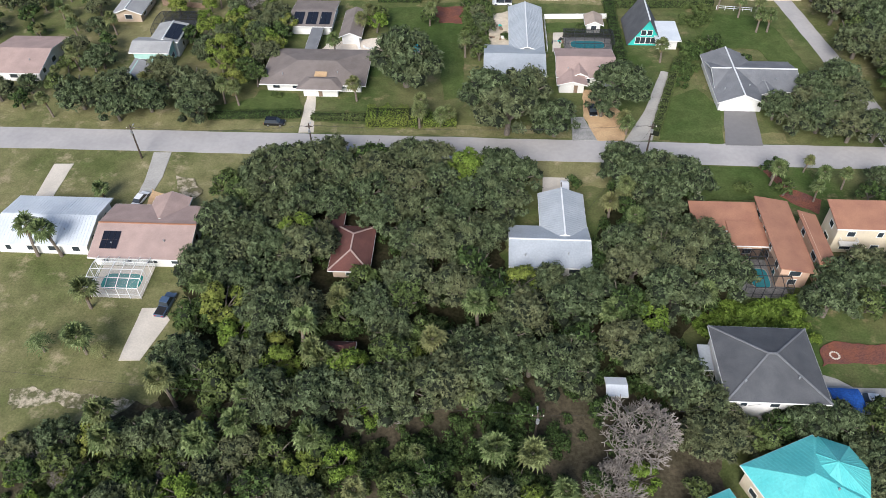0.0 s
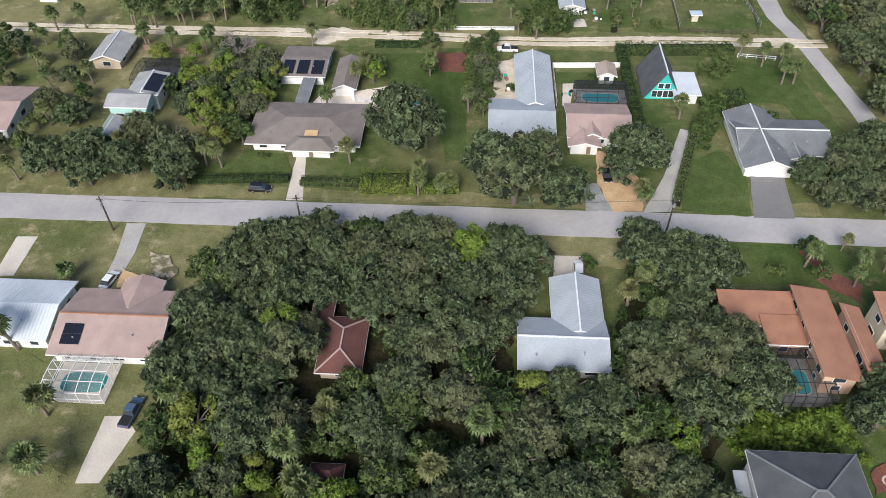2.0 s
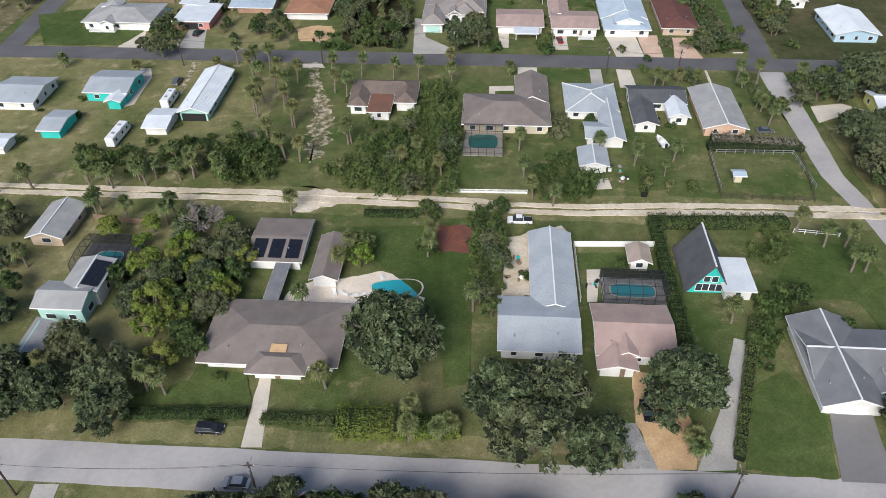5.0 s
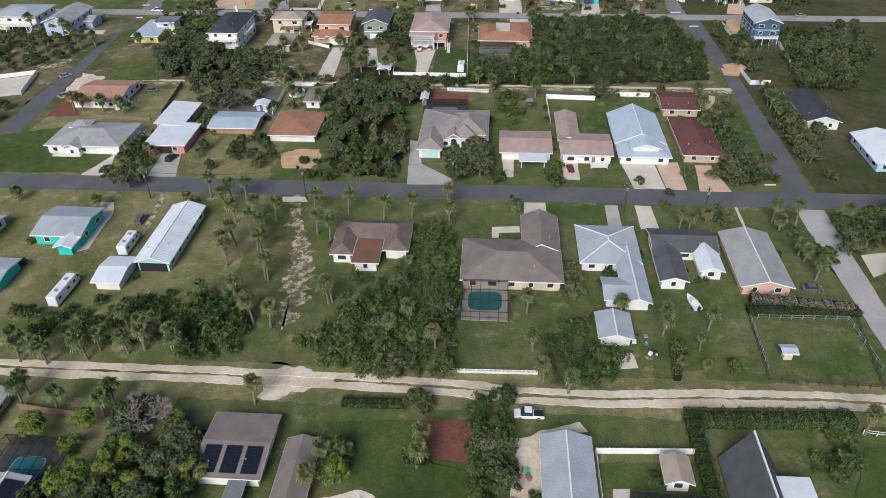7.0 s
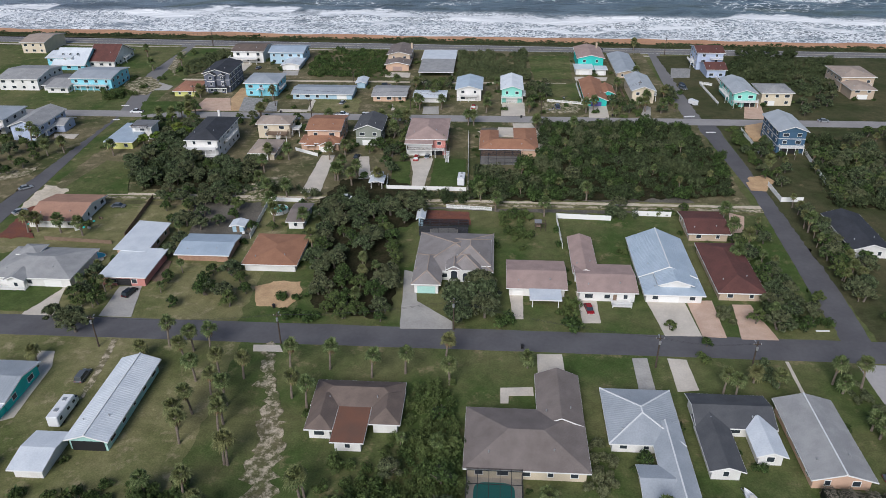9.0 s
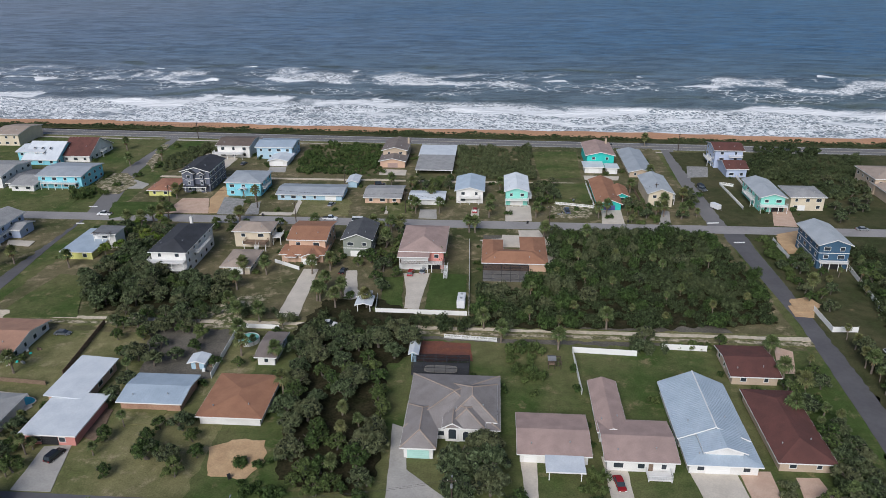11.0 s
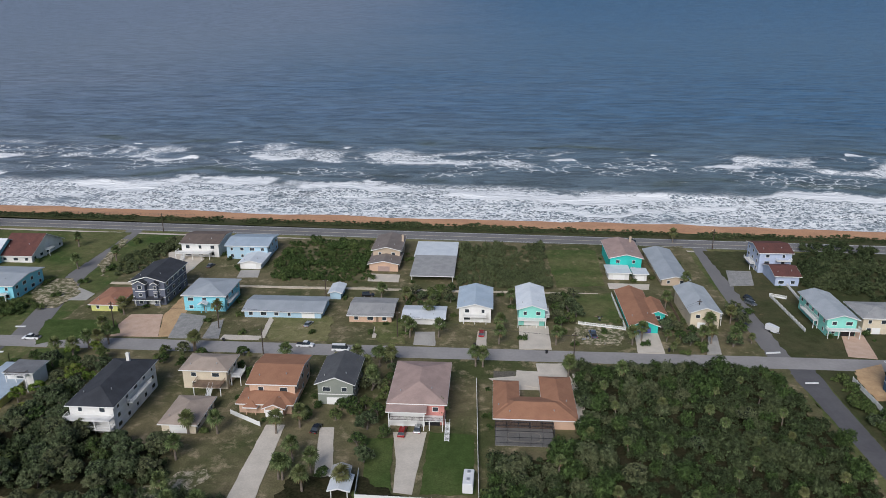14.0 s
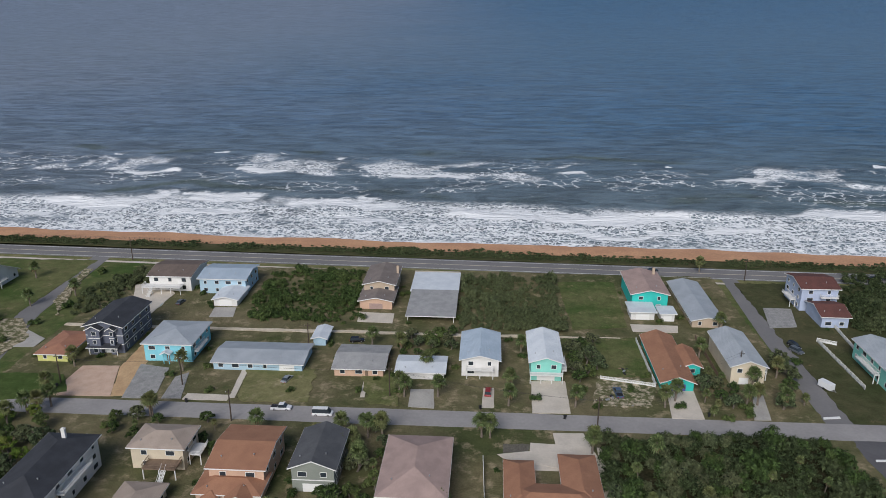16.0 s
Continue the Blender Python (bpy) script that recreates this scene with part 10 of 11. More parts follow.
grove([(-118.4, 303.4), (-109.2, 309.6), (-98.2, 291.5), (-108.8, 288.5)], 4.8, 27, s=[0.45, 0.65], mix='otp', group='garden trees')
grove([(-84.3, 305.3), (-73.6, 314.5), (-67.6, 295.7), (-78, 292.6)], 5, 28, s=[0.45, 0.6], mix='ot', group='garden trees')
thicket([(-59.5, 296.6), (-51.6, 299.6), (-48.8, 287.7), (-55.3, 286.2)], 2.4, 29, "spiky green shrubs on a verge", leaf='bush', r=1.9, h=2.2)
grove([(68.1, 300.9), (79, 301.5), (75.7, 289.9), (63.9, 285)], 4.5, 30, s=[0.45, 0.6], mix='ot', group='corner trees')
grove([(70.6, 352.7), (76.8, 345.6), (73.5, 308.7), (67.3, 298.4), (65.9, 325.2)], 4.6, 31, s=[0.4, 0.6], mix='otpp', group='trees along the side street')
grove([(92.8, 353.8), (100, 346.8), (106.5, 336.9), (89.9, 299.7), (80.7, 299.2), (81.9, 320.1)], 4.4, 32, s=[0.5, 0.72], mix='ottp', group='trees along the side street')
grove([(61.4, 336.2), (70.5, 340.1), (63.5, 326.7)], 5, 33, s=[0.4, 0.5], mix='tp', group='garden trees')
COAST_THICKET = [(15, 429.6), (40.2, 433.9), (71.3, 433.2), (75.5, 407.6), (78, 395), (77.5, 378.3), (76.5, 367), (60, 363.8), (38.3, 361.7), (6.8, 359.6), (-10.5, 360), (-9.5, 382.3), (5.6, 384.6), (14.1, 397.5)]
thicket(COAST_THICKET, 2.7, 34, "dense dark green coastal thicket", leaf="scrub", r=2.3, h=2.6, leaves=360, litter=True)
thicket(COAST_THICKET, 6.6, 341, "rounded green shrubs rising out of a thicket", leaf="bush", r=2.9, h=5.6, leaves=760, size=0.36)
thicket([(17, 430), (47, 431), (50, 412), (36, 398), (16, 402)], 4.4, 342, "greyish green shrubs at the back of a thicket", leaf="oak", r=2.4, h=4.6, leaves=600, size=0.34)
thicket([(52, 408), (74, 404), (75, 376), (58, 372), (46, 384)], 5.0, 343, "dark shrubs in a thicket", leaf="scrub", r=2.9, h=5.6, leaves=760, size=0.36)
thicket([(-8, 378), (18, 384), (22, 366), (-8, 364)], 5.0, 344, "broad leafy shrubs beside a screened house", leaf="oak", r=3.0, h=5.6, leaves=760, size=0.36)
grove([(13.7, 417.3), (38.1, 424.3), (67.1, 420.8), (72.1, 385.3), (70.2, 371.1), (37.8, 360.7), (-5.8, 358.9), (-8.2, 375.1), (8.7, 381.1)], 8.5, 35, s=[0.5, 0.7], mix='ppo', group='low trees in the thicket')
# litter whose colour carries painted shade beneath the trees
patch("leaf_litter", [(-136.9, 379.6), (-135.1, 394.3), (-134.8, 411.2), (-119.4, 392.2), (-107.5, 384.2), (-91, 381.2), (-85.6, 370.1), (-99.1, 364.6), (-115.1, 365.8), (-124.4, 360.7)], "leaf_litter", 0.03, "leaf litter under trees, darkened with painted shade", "ground", jitter=1.4)
grove([(-136.9, 379.6), (-135.1, 394.3), (-134.8, 411.2), (-119.4, 392.2), (-107.5, 384.2), (-91, 381.2), (-85.6, 370.1), (-99.1, 364.6), (-115.1, 365.8), (-124.4, 360.7)], 5.0, 36, s=[0.6, 0.9], mix='oooot', group='dark grove behind houses')
grove([(-155.7, 425.4), (-139.5, 426.5), (-127.2, 411.7), (-127.4, 398), (-139.8, 394)], 5.0, 37, s=[0.5, 0.75], mix='oty', group='trees beside a white house')
grove([(-53.9, 409.4), (-41.8, 417.3), (-35.9, 397.7), (-40.5, 377.9), (-48.4, 385.3)], 5.0, 38, s=[0.5, 0.7], mix='ott', group='trees between houses')
grove([(-83.5, 325), (-65.1, 357.6), (-61.4, 349.6), (-79.8, 323.5)], 9, 39, s=[0.4, 0.6], mix='tp', group='yard trees')
grove([(-74.1, 337.6), (-65.9, 353.4), (-56.6, 324.8), (-68.6, 324.1)], 12, 40, s=[0.4, 0.6], mix='t', group='yard trees')
thicket([(-2, 349), (4, 350), (8, 347), (5, 340), (8, 333), (3, 330), (-1, 338)], 2.3, 345, "leafy garden shrubs along a fence", leaf="bush", r=1.7, h=2.4, leaves=300)
thicket([(15.6, 249), (20.5, 248.6), (21, 244), (19.2, 235), (14, 234.6)], 2.0, 349, "dark shrubs between two houses", leaf="oak", r=1.7, h=3.0, leaves=320)
thicket([(-13.6, 262), (-12, 262), (-10, 246), (-9, 234), (-11, 233), (-12.6, 246)], 1.8, 350, "shrubs along a house wall", leaf="bush", r=1.3, h=1.9, leaves=240)
thicket([(51, 298.5), (58.5, 298), (58, 292), (52.4, 291.6)], 2.0, 351, "dark shrubs beside a paved drive", leaf="oak", r=1.7, h=2.4, leaves=280)
thicket([(12.6, 298.5), (17.5, 298), (17.6, 292.6), (13, 292.4)], 1.9, 352, "leafy shrubs before a house", leaf="bush", r=1.6, h=2.4, leaves=280)
thicket([(73, 273.6), (77.4, 272), (76.6, 257), (73.4, 258.4)], 2.4, 353, "rounded dark shrubs along a lane", leaf="oak", r=1.7, h=2.2, leaves=300)
thicket([(55.2, 276.6), (59, 276.2), (59.4, 268), (56.6, 268)], 2.4, 354, "rounded dark shrubs on a lawn", leaf="oak", r=1.5, h=2.0, leaves=280)
thicket([(32, 352.4), (40.5, 352.6), (41, 348.4), (33, 348)], 2.2, 346, "dark rounded shrubs beside the alley", leaf="oak", r=2.3, h=4.2, leaves=420)
thicket([(43, 352.6), (56, 353.4), (59, 345), (57, 340), (55.5, 349.5), (43, 350.9)], 2.0, 347, "clipped shrubs along a fence", leaf="bush", r=1.2, h=1.6, leaves=220)
thicket([(-100, 362.4), (-72, 361), (-64, 359.6), (-64, 362.2), (-72, 365), (-98, 367)], 2.6, 348, "rough shrubs along the alley", leaf="oak", r=2.2, h=3.4, leaves=340)
thicket([(-58, 363.1), (-44.3, 360.8), (-12.1, 362.9), (-13.2, 356.8), (-55.2, 353.1)], 3.2, 41, "greyish scrub along the alley", leaf='scrub', r=2.4, h=3.2)
grove([(-116.8, 354.2), (-91.6, 359.8), (-84.4, 343.2), (-91.2, 332.2), (-108.2, 339.4)], 5.5, 42, s=[0.45, 0.7], mix='ott', group='alley trees')
grove([(107.2, 415.9), (135, 400.6), (118.2, 363), (106.2, 362.4), (105.5, 399.2)], 6, 43, s=[0.4, 0.65], mix='otp', group='rough trees')
thicket([(111.2, 397.8), (140.1, 389.4), (125.3, 358.5), (107.9, 365.5)], 3.0, 44, "rough scrub", leaf='scrub', r=2.4, h=3.0)
thicket([(-101.3, 520.8), (-100.8, 541.9), (-89.8, 549.2), (-65.9, 547.4), (-60.3, 509.9), (-61.3, 497.6), (-98, 500.1)], 2.3, 45, "low green coastal scrub", leaf='bush', r=1.9, h=2.1)
thicket([(-23.8, 537.4), (-17.2, 544), (9.8, 544.4), (13.2, 507.1), (12.1, 495.4), (-23.1, 495.4)], 2.3, 46, "low green coastal scrub", leaf='scrub', r=2.0, h=2.8)
thicket([(128.9, 556.4), (158, 548.8), (133.5, 503.1), (108, 503.7)], 2.5, 47, "low green coastal scrub", leaf='scrub', r=2.0, h=2.8)
thicket([(-168.6, 516.5), (-157.9, 548.3), (-148.6, 535.7), (-145.8, 512.5), (-160.8, 498.5)], 2.4, 48, "low green coastal scrub", leaf='scrub', r=1.7, h=1.8)
thicket([(116.4, 523.8), (173.6, 542.2), (152.3, 487.5), (137.3, 474.4), (129.4, 495.3), (113.6, 503.9)], 2.8, 49, "low green coastal scrub", leaf='scrub', r=2.0, h=2.6)
grove([(140.4, 498.3), (156.2, 498.9), (144.5, 457.1), (127.6, 449.1)], 6, 50, s=[0.45, 0.6], mix='o', group='trees beside the tan house')
thicket([(-330, 581), (-150, 576), (0, 569), (200, 560), (330, 555), (330, 564), (200, 568), (0, 577), (-150, 583), (-330, 589)], 1.7, 51, "low dune scrub above the beach", "scrub", 1.5, 0.7, 120, 0.26, 0.5)
grove([(-144.6, 433.1), (-140.5, 439.4), (-124.7, 423.4), (-119.2, 407.1), (-125.7, 404.5)], 5, 52, s=[0.5, 0.7], mix='oty', group='trees beside a dark roof')
thicket([(-51.2, 117.9), (-25.1, 129.3), (-5.4, 125.3), (11.3, 124.1), (6.4, 108.5), (5.5, 91.7), (21.3, 92.4), (29.1, 121.3), (44.1, 121.9), (45.8, 95.5), (45.7, 86.4), (37.8, 82.4), (35.3, 69.1), (19.4, 71.4), (2.4, 67.5), (-18.4, 64), (-49.3, 62.6), (-51.8, 71.4), (-48.3, 78.5), (-52.2, 83.2), (-54, 93.9), (-52.1, 106)], 4.2, 61, "shady green undergrowth beneath oaks", leaf='bush', r=2.5, h=3.4, leaves=330, gap=1.5, litter=True)
thicket([(5.7, 67.2), (11.3, 76.5), (30.9, 75.4), (35.6, 67.7), (34.1, 60.2), (13.8, 59.2), (14.3, 66.6)], 4.0, 62, "rough shrubs beside a bare tree", leaf='bush', r=2.0, h=2.2, leaves=300)
thicket([(39, 85), (46.1, 88), (59.7, 88), (59, 80.5), (44, 79.8), (40, 80)], 1.9, 63, "yellow-green shrubs behind a house", leaf='bright', r=1.8, h=2.4)
grove([(-116, 435.2), (-98, 433.5), (-94.2, 419.3), (-110.5, 425.9)], 4.5, 64, s=[0.4, 0.6], mix='otp', group='trees between houses')
grove([(-89.6, 439.8), (-84.5, 438.6), (-80.1, 417.8), (-85.1, 419.9)], 4.5, 65, s=[0.4, 0.55], mix='tp', group='trees between houses')
grove([(-47.2, 438.1), (-39.5, 437.2), (-39, 413.6), (-46.9, 420)], 4.5, 66, s=[0.4, 0.6], mix='otp', group='trees between houses')
grove([(-44.3, 487.5), (-25.7, 488.7), (-24.9, 474.4), (-40.9, 474.5)], 4.5, 67, s=[0.35, 0.5], mix='ott', group='trees behind houses')
grove([(12.7, 482.7), (22.3, 487.5), (19.2, 464.3), (11.8, 457.1)], 3.8, 68, s=[0.5, 0.66], mix='to', group='trees beside the aqua house')
grove([(47.5, 466.1), (58.6, 470.4), (53.1, 441.7), (45.6, 441.2)], 4.0, 69, s=[0.5, 0.68], mix='tpo', group='trees beside the cream house')
grove([(74.8, 478.8), (82, 475.5), (74.7, 448.8), (67.1, 448.3)], 4.4, 70, s=[0.5, 0.66], mix='tpo', group='trees along the side street')
plant(PALMS, -80.5, 275.1, 1.00, 2, "palms")
plant(PALMS, -74, 273.5, 1.00, 2, "palms")
plant(PALMS, -69.7, 273.1, 1.00, 2, "palms")
plant(PALMS, -73.9, 268.4, 1.00, 2, "palms")
plant(PALMS, -69.6, 262.8, 1.00, 2, "palms")
plant(PALMS, -64.4, 263.9, 1.00, 2, "palms")
plant(PALMS, -59.1, 264.2, 1.00, 2, "palms")
plant(PALMS, -64.3, 257.6, 1.00, 2, "palms")
plant(PALMS, -60, 255.1, 1.00, 2, "palms")
plant(PALMS, -59.3, 247.5, 1.00, 2, "palms")
plant(PALMS, -66.5, 252.2, 1.00, 2, "palms")
plant(PALMS, -66, 243.6, 1.00, 2, "palms")
plant(PALMS, -54.4, 238.4, 1.00, 2, "palms")
plant(PALMS, -53.5, 222.9, 1.00, 2, "palms")
plant(PALMS, -59.4, 229.1, 1.00, 2, "palms")
plant(PALMS, -66.9, 213.8, 1.00, 2, "palms")
plant(PALMS, -37.7, 231.3, 1.00, 2, "palms")
plant(PALMS, -49.5, 268.1, 1.00, 2, "palms")
plant(PALMS, -46.8, 258.4, 1.00, 2, "palms")
plant(PALMS, -42.8, 255.2, 1.00, 2, "palms")
plant(PALMS, -40.5, 268.6, 1.00, 2, "palms")
plant(PALMS, -30.6, 266.2, 1.00, 2, "palms")
plant(PALMS, -23.2, 268, 1.00, 2, "palms")
plant(PALMS, -14.4, 272.8, 1.00, 2, "palms")
plant(PALMS, -13.1, 264.8, 1.00, 2, "palms")
plant(PALMS, 70.7, 269.7, 1.00, 2, "palms")
plant(PALMS, 76.4, 268.6, 1.00, 2, "palms")
plant(PALMS, 88.6, 267.9, 1.00, 2, "palms")
plant(PALMS, -73.9, 214.1, 0.95, 1, "palms")
plant(PALMS, -83.5, 212.6, 0.95, 1, "palms")
plant(PALMS, -73.7, 197.9, 0.95, 1, "palms")
plant(PALMS, -91.9, 199.5, 0.95, 1, "palms")
plant(PALMS, -66.7, 229.8, 0.95, 1, "palms")
plant(PALMS, -80.7, 220.1, 0.95, 1, "palms")
plant(PALMS, -76.5, 217.5, 0.95, 1, "palms")
plant(PALMS, -72.9, 217.7, 0.95, 1, "palms")
plant(PALMS, -77.2, 212.1, 0.95, 1, "palms")
plant(PALMS, -87.2, 211.6, 0.95, 1, "palms")
plant(PALMS, -94.5, 209.4, 0.95, 1, "palms")
plant(PALMS, -98.6, 208.3, 0.95, 1, "palms")
plant(PALMS, 7.2, 217.7, 0.95, 1, "palms")
plant(PALMS, 6.3, 229.7, 0.95, 1, "palms")
plant(PALMS, 9.1, 208.7, 0.95, 1, "palms")
plant(PALMS, 13.8, 205.9, 0.95, 1, "palms")
plant(PALMS, 26.6, 228.8, 0.95, 1, "palms")
plant(PALMS, 35.4, 226.4, 0.95, 1, "palms")
plant(PALMS, 44.9, 226, 0.95, 1, "palms")
plant(PALMS, 73.7, 245.4, 0.95, 1, "palms")
plant(PALMS, 46.1, 265.2, 0.95, 1, "palms")
plant(PALMS, 48.1, 263.4, 0.95, 1, "palms")
plant(PALMS, -13.4, 190.3, 0.95, 1, "palms")
plant(PALMS, -30.5, 185.6, 0.95, 1, "palms")
plant(PALMS, 34.9, 223.7, 0.95, 1, "palms")
plant(PALMS, -22.8, 220.5, 0.95, 1, "palms")
plant(PALMS, -19.7, 224.4, 0.95, 1, "palms")
plant(PALMS, -13.1, 217.4, 0.95, 1, "palms")
plant(PALMS, 53.7, 269.2, 0.97, 3, "palms")
plant(PALMS, 58.6, 267.8, 0.97, 3, "palms")
plant(PALMS, 4.2, 271.6, 0.97, 3, "palms")
plant(PALMS, 71.7, 266.6, 0.97, 3, "palms")
plant(PALMS, 72.9, 255.3, 0.97, 3, "palms")
plant(PALMS, 73.5, 252.9, 0.97, 3, "palms")
plant(PALMS, -85, 270.1, 0.97, 3, "palms")
plant(PALMS, -134.1, 270.8, 0.97, 3, "palms")
plant(PALMS, -109.1, 267.5, 0.97, 3, "palms")
plant(PALMS, -29.4, 149.7, 1.00, 1, "palms")
plant(PALMS, -13.7, 143.2, 1.00, 1, "palms")
plant(PALMS, -3.7, 170.5, 1.00, 1, "palms")
plant(PALMS, -32.1, 180.9, 1.00, 1, "palms")
plant(PALMS, -37.6, 169.8, 1.00, 1, "palms")
plant(PALMS, -14, 186.4, 1.00, 1, "palms")
plant(PALMS, -46.7, 199.8, 1.00, 1, "palms")
plant(PALMS, -61.1, 147.3, 1.00, 1, "palms")
plant(PALMS, -57.5, 146.6, 1.00, 1, "palms")
plant(PALMS, -99.3, 178.8, 1.00, 1, "palms")
plant(PALMS, 30.6, 106.3, 1.00, 1, "palms")
plant(PALMS, 29.9, 114.6, 1.00, 1, "palms")
plant(PALMS, 61.9, 121.9, 1.00, 1, "palms")
plant(PALMS, 77.5, 186.2, 1.00, 1, "palms")
plant(PALMS, 74.6, 186, 1.00, 1, "palms")
plant(PALMS, 71.6, 194, 1.00, 1, "palms")
plant(PALMS, 76.2, 194.3, 1.00, 1, "palms")
plant(PALMS, 66.9, 198.7, 1.00, 1, "palms")
plant(PALMS, 46.4, 169.9, 1.00, 1, "palms")
plant(PALMS, -83.8, 195.4, 1.00, 1, "palms")
plant(PALMS, -91.3, 196.4, 1.00, 1, "palms")
plant(PALMS, -74.4, 194.6, 1.00, 1, "palms")
plant(PALMS, -102.3, 160.6, 1.00, 1, "palms")
plant(PALMS, -80, 148.9, 1.00, 1, "palms")
plant(PALMS, -13.4, 139.4, 1.00, 1, "palms")
plant(PALMS, -8.7, 140.2, 0.97, 3, "palms")
plant(PALMS, -6.6, 141.1, 0.97, 3, "palms")
plant(PALMS, 33.5, 140.9, 0.97, 3, "palms")
plant(PALMS, 33.9, 138.7, 0.97, 3, "palms")
plant(PALMS, -77.1, 111.7, 0.97, 3, "palms")
plant(PALMS, 30.7, 104.7, 0.97, 3, "palms")
plant(PALMS, -23.4, 111.1, 0.97, 3, "palms")
plant(PALMS, -54.7, 225, 1.09, 1, "palms")
plant(PALMS, -49.5, 222.1, 1.09, 1, "palms")
plant(PALMS, -66.2, 212.1, 1.09, 1, "palms")
plant(PALMS, -74.1, 213.2, 1.09, 1, "palms")
plant(PALMS, -85, 209.8, 1.09, 1, "palms")
plant(PALMS, -92.6, 208, 1.09, 1, "palms")
plant(PALMS, -100.4, 210.5, 1.09, 1, "palms")
plant(PALMS, -112.5, 207, 1.09, 1, "palms")
plant(PALMS, -119.9, 205.2, 1.09, 1, "palms")
plant(PALMS, -55.1, 238.6, 1.09, 1, "palms")
plant(PALMS, -38.4, 230.7, 1.09, 1, "palms")
plant(PALMS, -67.9, 247.3, 1.09, 1, "palms")
plant(PALMS, -59, 249.6, 1.09, 1, "palms")
plant(PALMS, -25.9, 71.1, 1.22, 0, "palms")
plant(PALMS, -20, 67.7, 1.22, 0, "palms")
plant(PALMS, -23.2, 82.6, 1.22, 0, "palms")
plant(PALMS, -34.4, 63, 1.22, 0, "palms")
plant(PALMS, -24.3, 69.6, 1.22, 0, "palms")
plant(PALMS, -56.6, 58.1, 1.22, 0, "palms")
plant(PALMS, -54, 53.7, 1.22, 0, "palms")
plant(PALMS, -39.7, 54.3, 1.22, 0, "palms")
plant(PALMS, -34.7, 57.3, 1.22, 0, "palms")
plant(PALMS, -23.1, 55.6, 1.22, 0, "palms")
plant(PALMS, 2.5, 69.3, 1.22, 0, "palms")
plant(PALMS, 4.1, 54.7, 1.22, 0, "palms")
plant(PALMS, 9.3, 54.5, 1.22, 0, "palms")
plant(PALMS, -10.1, 65.6, 1.22, 0, "palms")
plant(PALMS, -0.2, 64.6, 1.22, 0, "palms")
plant(PALMS, -68.8, 82.6, 1.22, 0, "palms")
plant(PALMS, -65.6, 72.6, 1.22, 0, "palms")
plant(PALMS, -40, 55.2, 1.22, 0, "palms")
plant(PALMS, 23.8, 81.9, 1.22, 0, "palms")
plant(FEATHER, -73.1, 72.7, 1.0, 0)
plant(FEATHER, -62.4, 72, 0.9, 0)
plant(FEATHER, -69.4, 75.2, 0.7, 0)
plant(PALMS, -136.4, 329.5, 1.11, 0, "palms")
plant(PALMS, -128.8, 328.1, 1.11, 0, "palms")
plant(PALMS, -148.8, 391.4, 1.11, 0, "palms")
plant(PALMS, -174.1, 390.2, 1.11, 0, "palms")
plant(PALMS, -169.3, 393.3, 1.11, 0, "palms")
plant(PALMS, -145.7, 429.4, 1.11, 0, "palms")
plant(PALMS, -193.8, 412.2, 1.11, 0, "palms")
plant(PALMS, -193, 407.1, 1.11, 0, "palms")
plant(PALMS, -181.3, 506, 1.11, 0, "palms")
plant(PALMS, -56.9, 323.6, 1.11, 0, "palms")
plant(PALMS, -75.9, 347.8, 1.11, 0, "palms")
plant(PALMS, -72.8, 340.2, 1.11, 0, "palms")
plant(PALMS, -58.7, 372.6, 1.11, 0, "palms")
plant(PALMS, -58.2, 380, 1.11, 0, "palms")
plant(PALMS, -62.6, 337, 1.11, 0, "palms")
plant(PALMS, -86.7, 378.6, 1.11, 0, "palms")
plant(PALMS, 67.1, 347.5, 1.11, 0, "palms")
plant(PALMS, 67.3, 336.9, 1.11, 0, "palms")
plant(PALMS, 67.4, 449.9, 1.11, 0, "palms")
plant(PALMS, 64.1, 320.8, 1.11, 0, "palms")
plant(PALMS, 70, 330.4, 1.11, 0, "palms")
plant(PALMS, 93.3, 387.5, 1.11, 0, "palms")
plant(PALMS, 90.9, 341.6, 1.11, 0, "palms")
plant(PALMS, 12, 348.4, 1.11, 0, "palms")
plant(PALMS, -3.4, 351.5, 1.11, 0, "palms")
plant(PALMS, -51.2, 481.7, 1.11, 0, "palms")
plant(PALMS, -41.4, 477.6, 1.11, 0, "palms")
plant(PALMS, -88.1, 389.9, 1.11, 0, "palms")
plant(PALMS, -80.6, 390.4, 1.11, 0, "palms")
plant(PALMS, -60.2, 394.8, 1.11, 0, "palms")
plant(PALMS, -52.7, 375.8, 1.11, 0, "palms")
plant(PALMS, -53.1, 368.5, 1.11, 0, "palms")
plant(PALMS, -79.6, 357.8, 1.11, 0, "palms")
plant(PALMS, -73.3, 358.3, 1.11, 0, "palms")
plant(PALMS, -84.2, 364.1, 1.11, 0, "palms")
plant(PALMS, -48.9, 419.3, 1.11, 0, "palms")
plant(PALMS, -46.9, 423.3, 1.11, 0, "palms")
plant(PALMS, -44, 415.9, 1.11, 0, "palms")
plant(PALMS, -15, 431.4, 1.11, 0, "palms")
plant(PALMS, 12.8, 427.2, 1.11, 0, "palms")
plant(PALMS, -23.6, 400.2, 1.11, 0, "palms")
plant(PALMS, -32.1, 465.6, 1.11, 0, "palms")
plant(PALMS, -38.8, 452.3, 1.11, 0, "palms")
plant(PALMS, -7.8, 447.2, 1.11, 0, "palms")
plant(PALMS, -3.4, 478.6, 1.11, 0, "palms")
plant(PALMS, 38.8, 452.6, 1.11, 0, "palms")
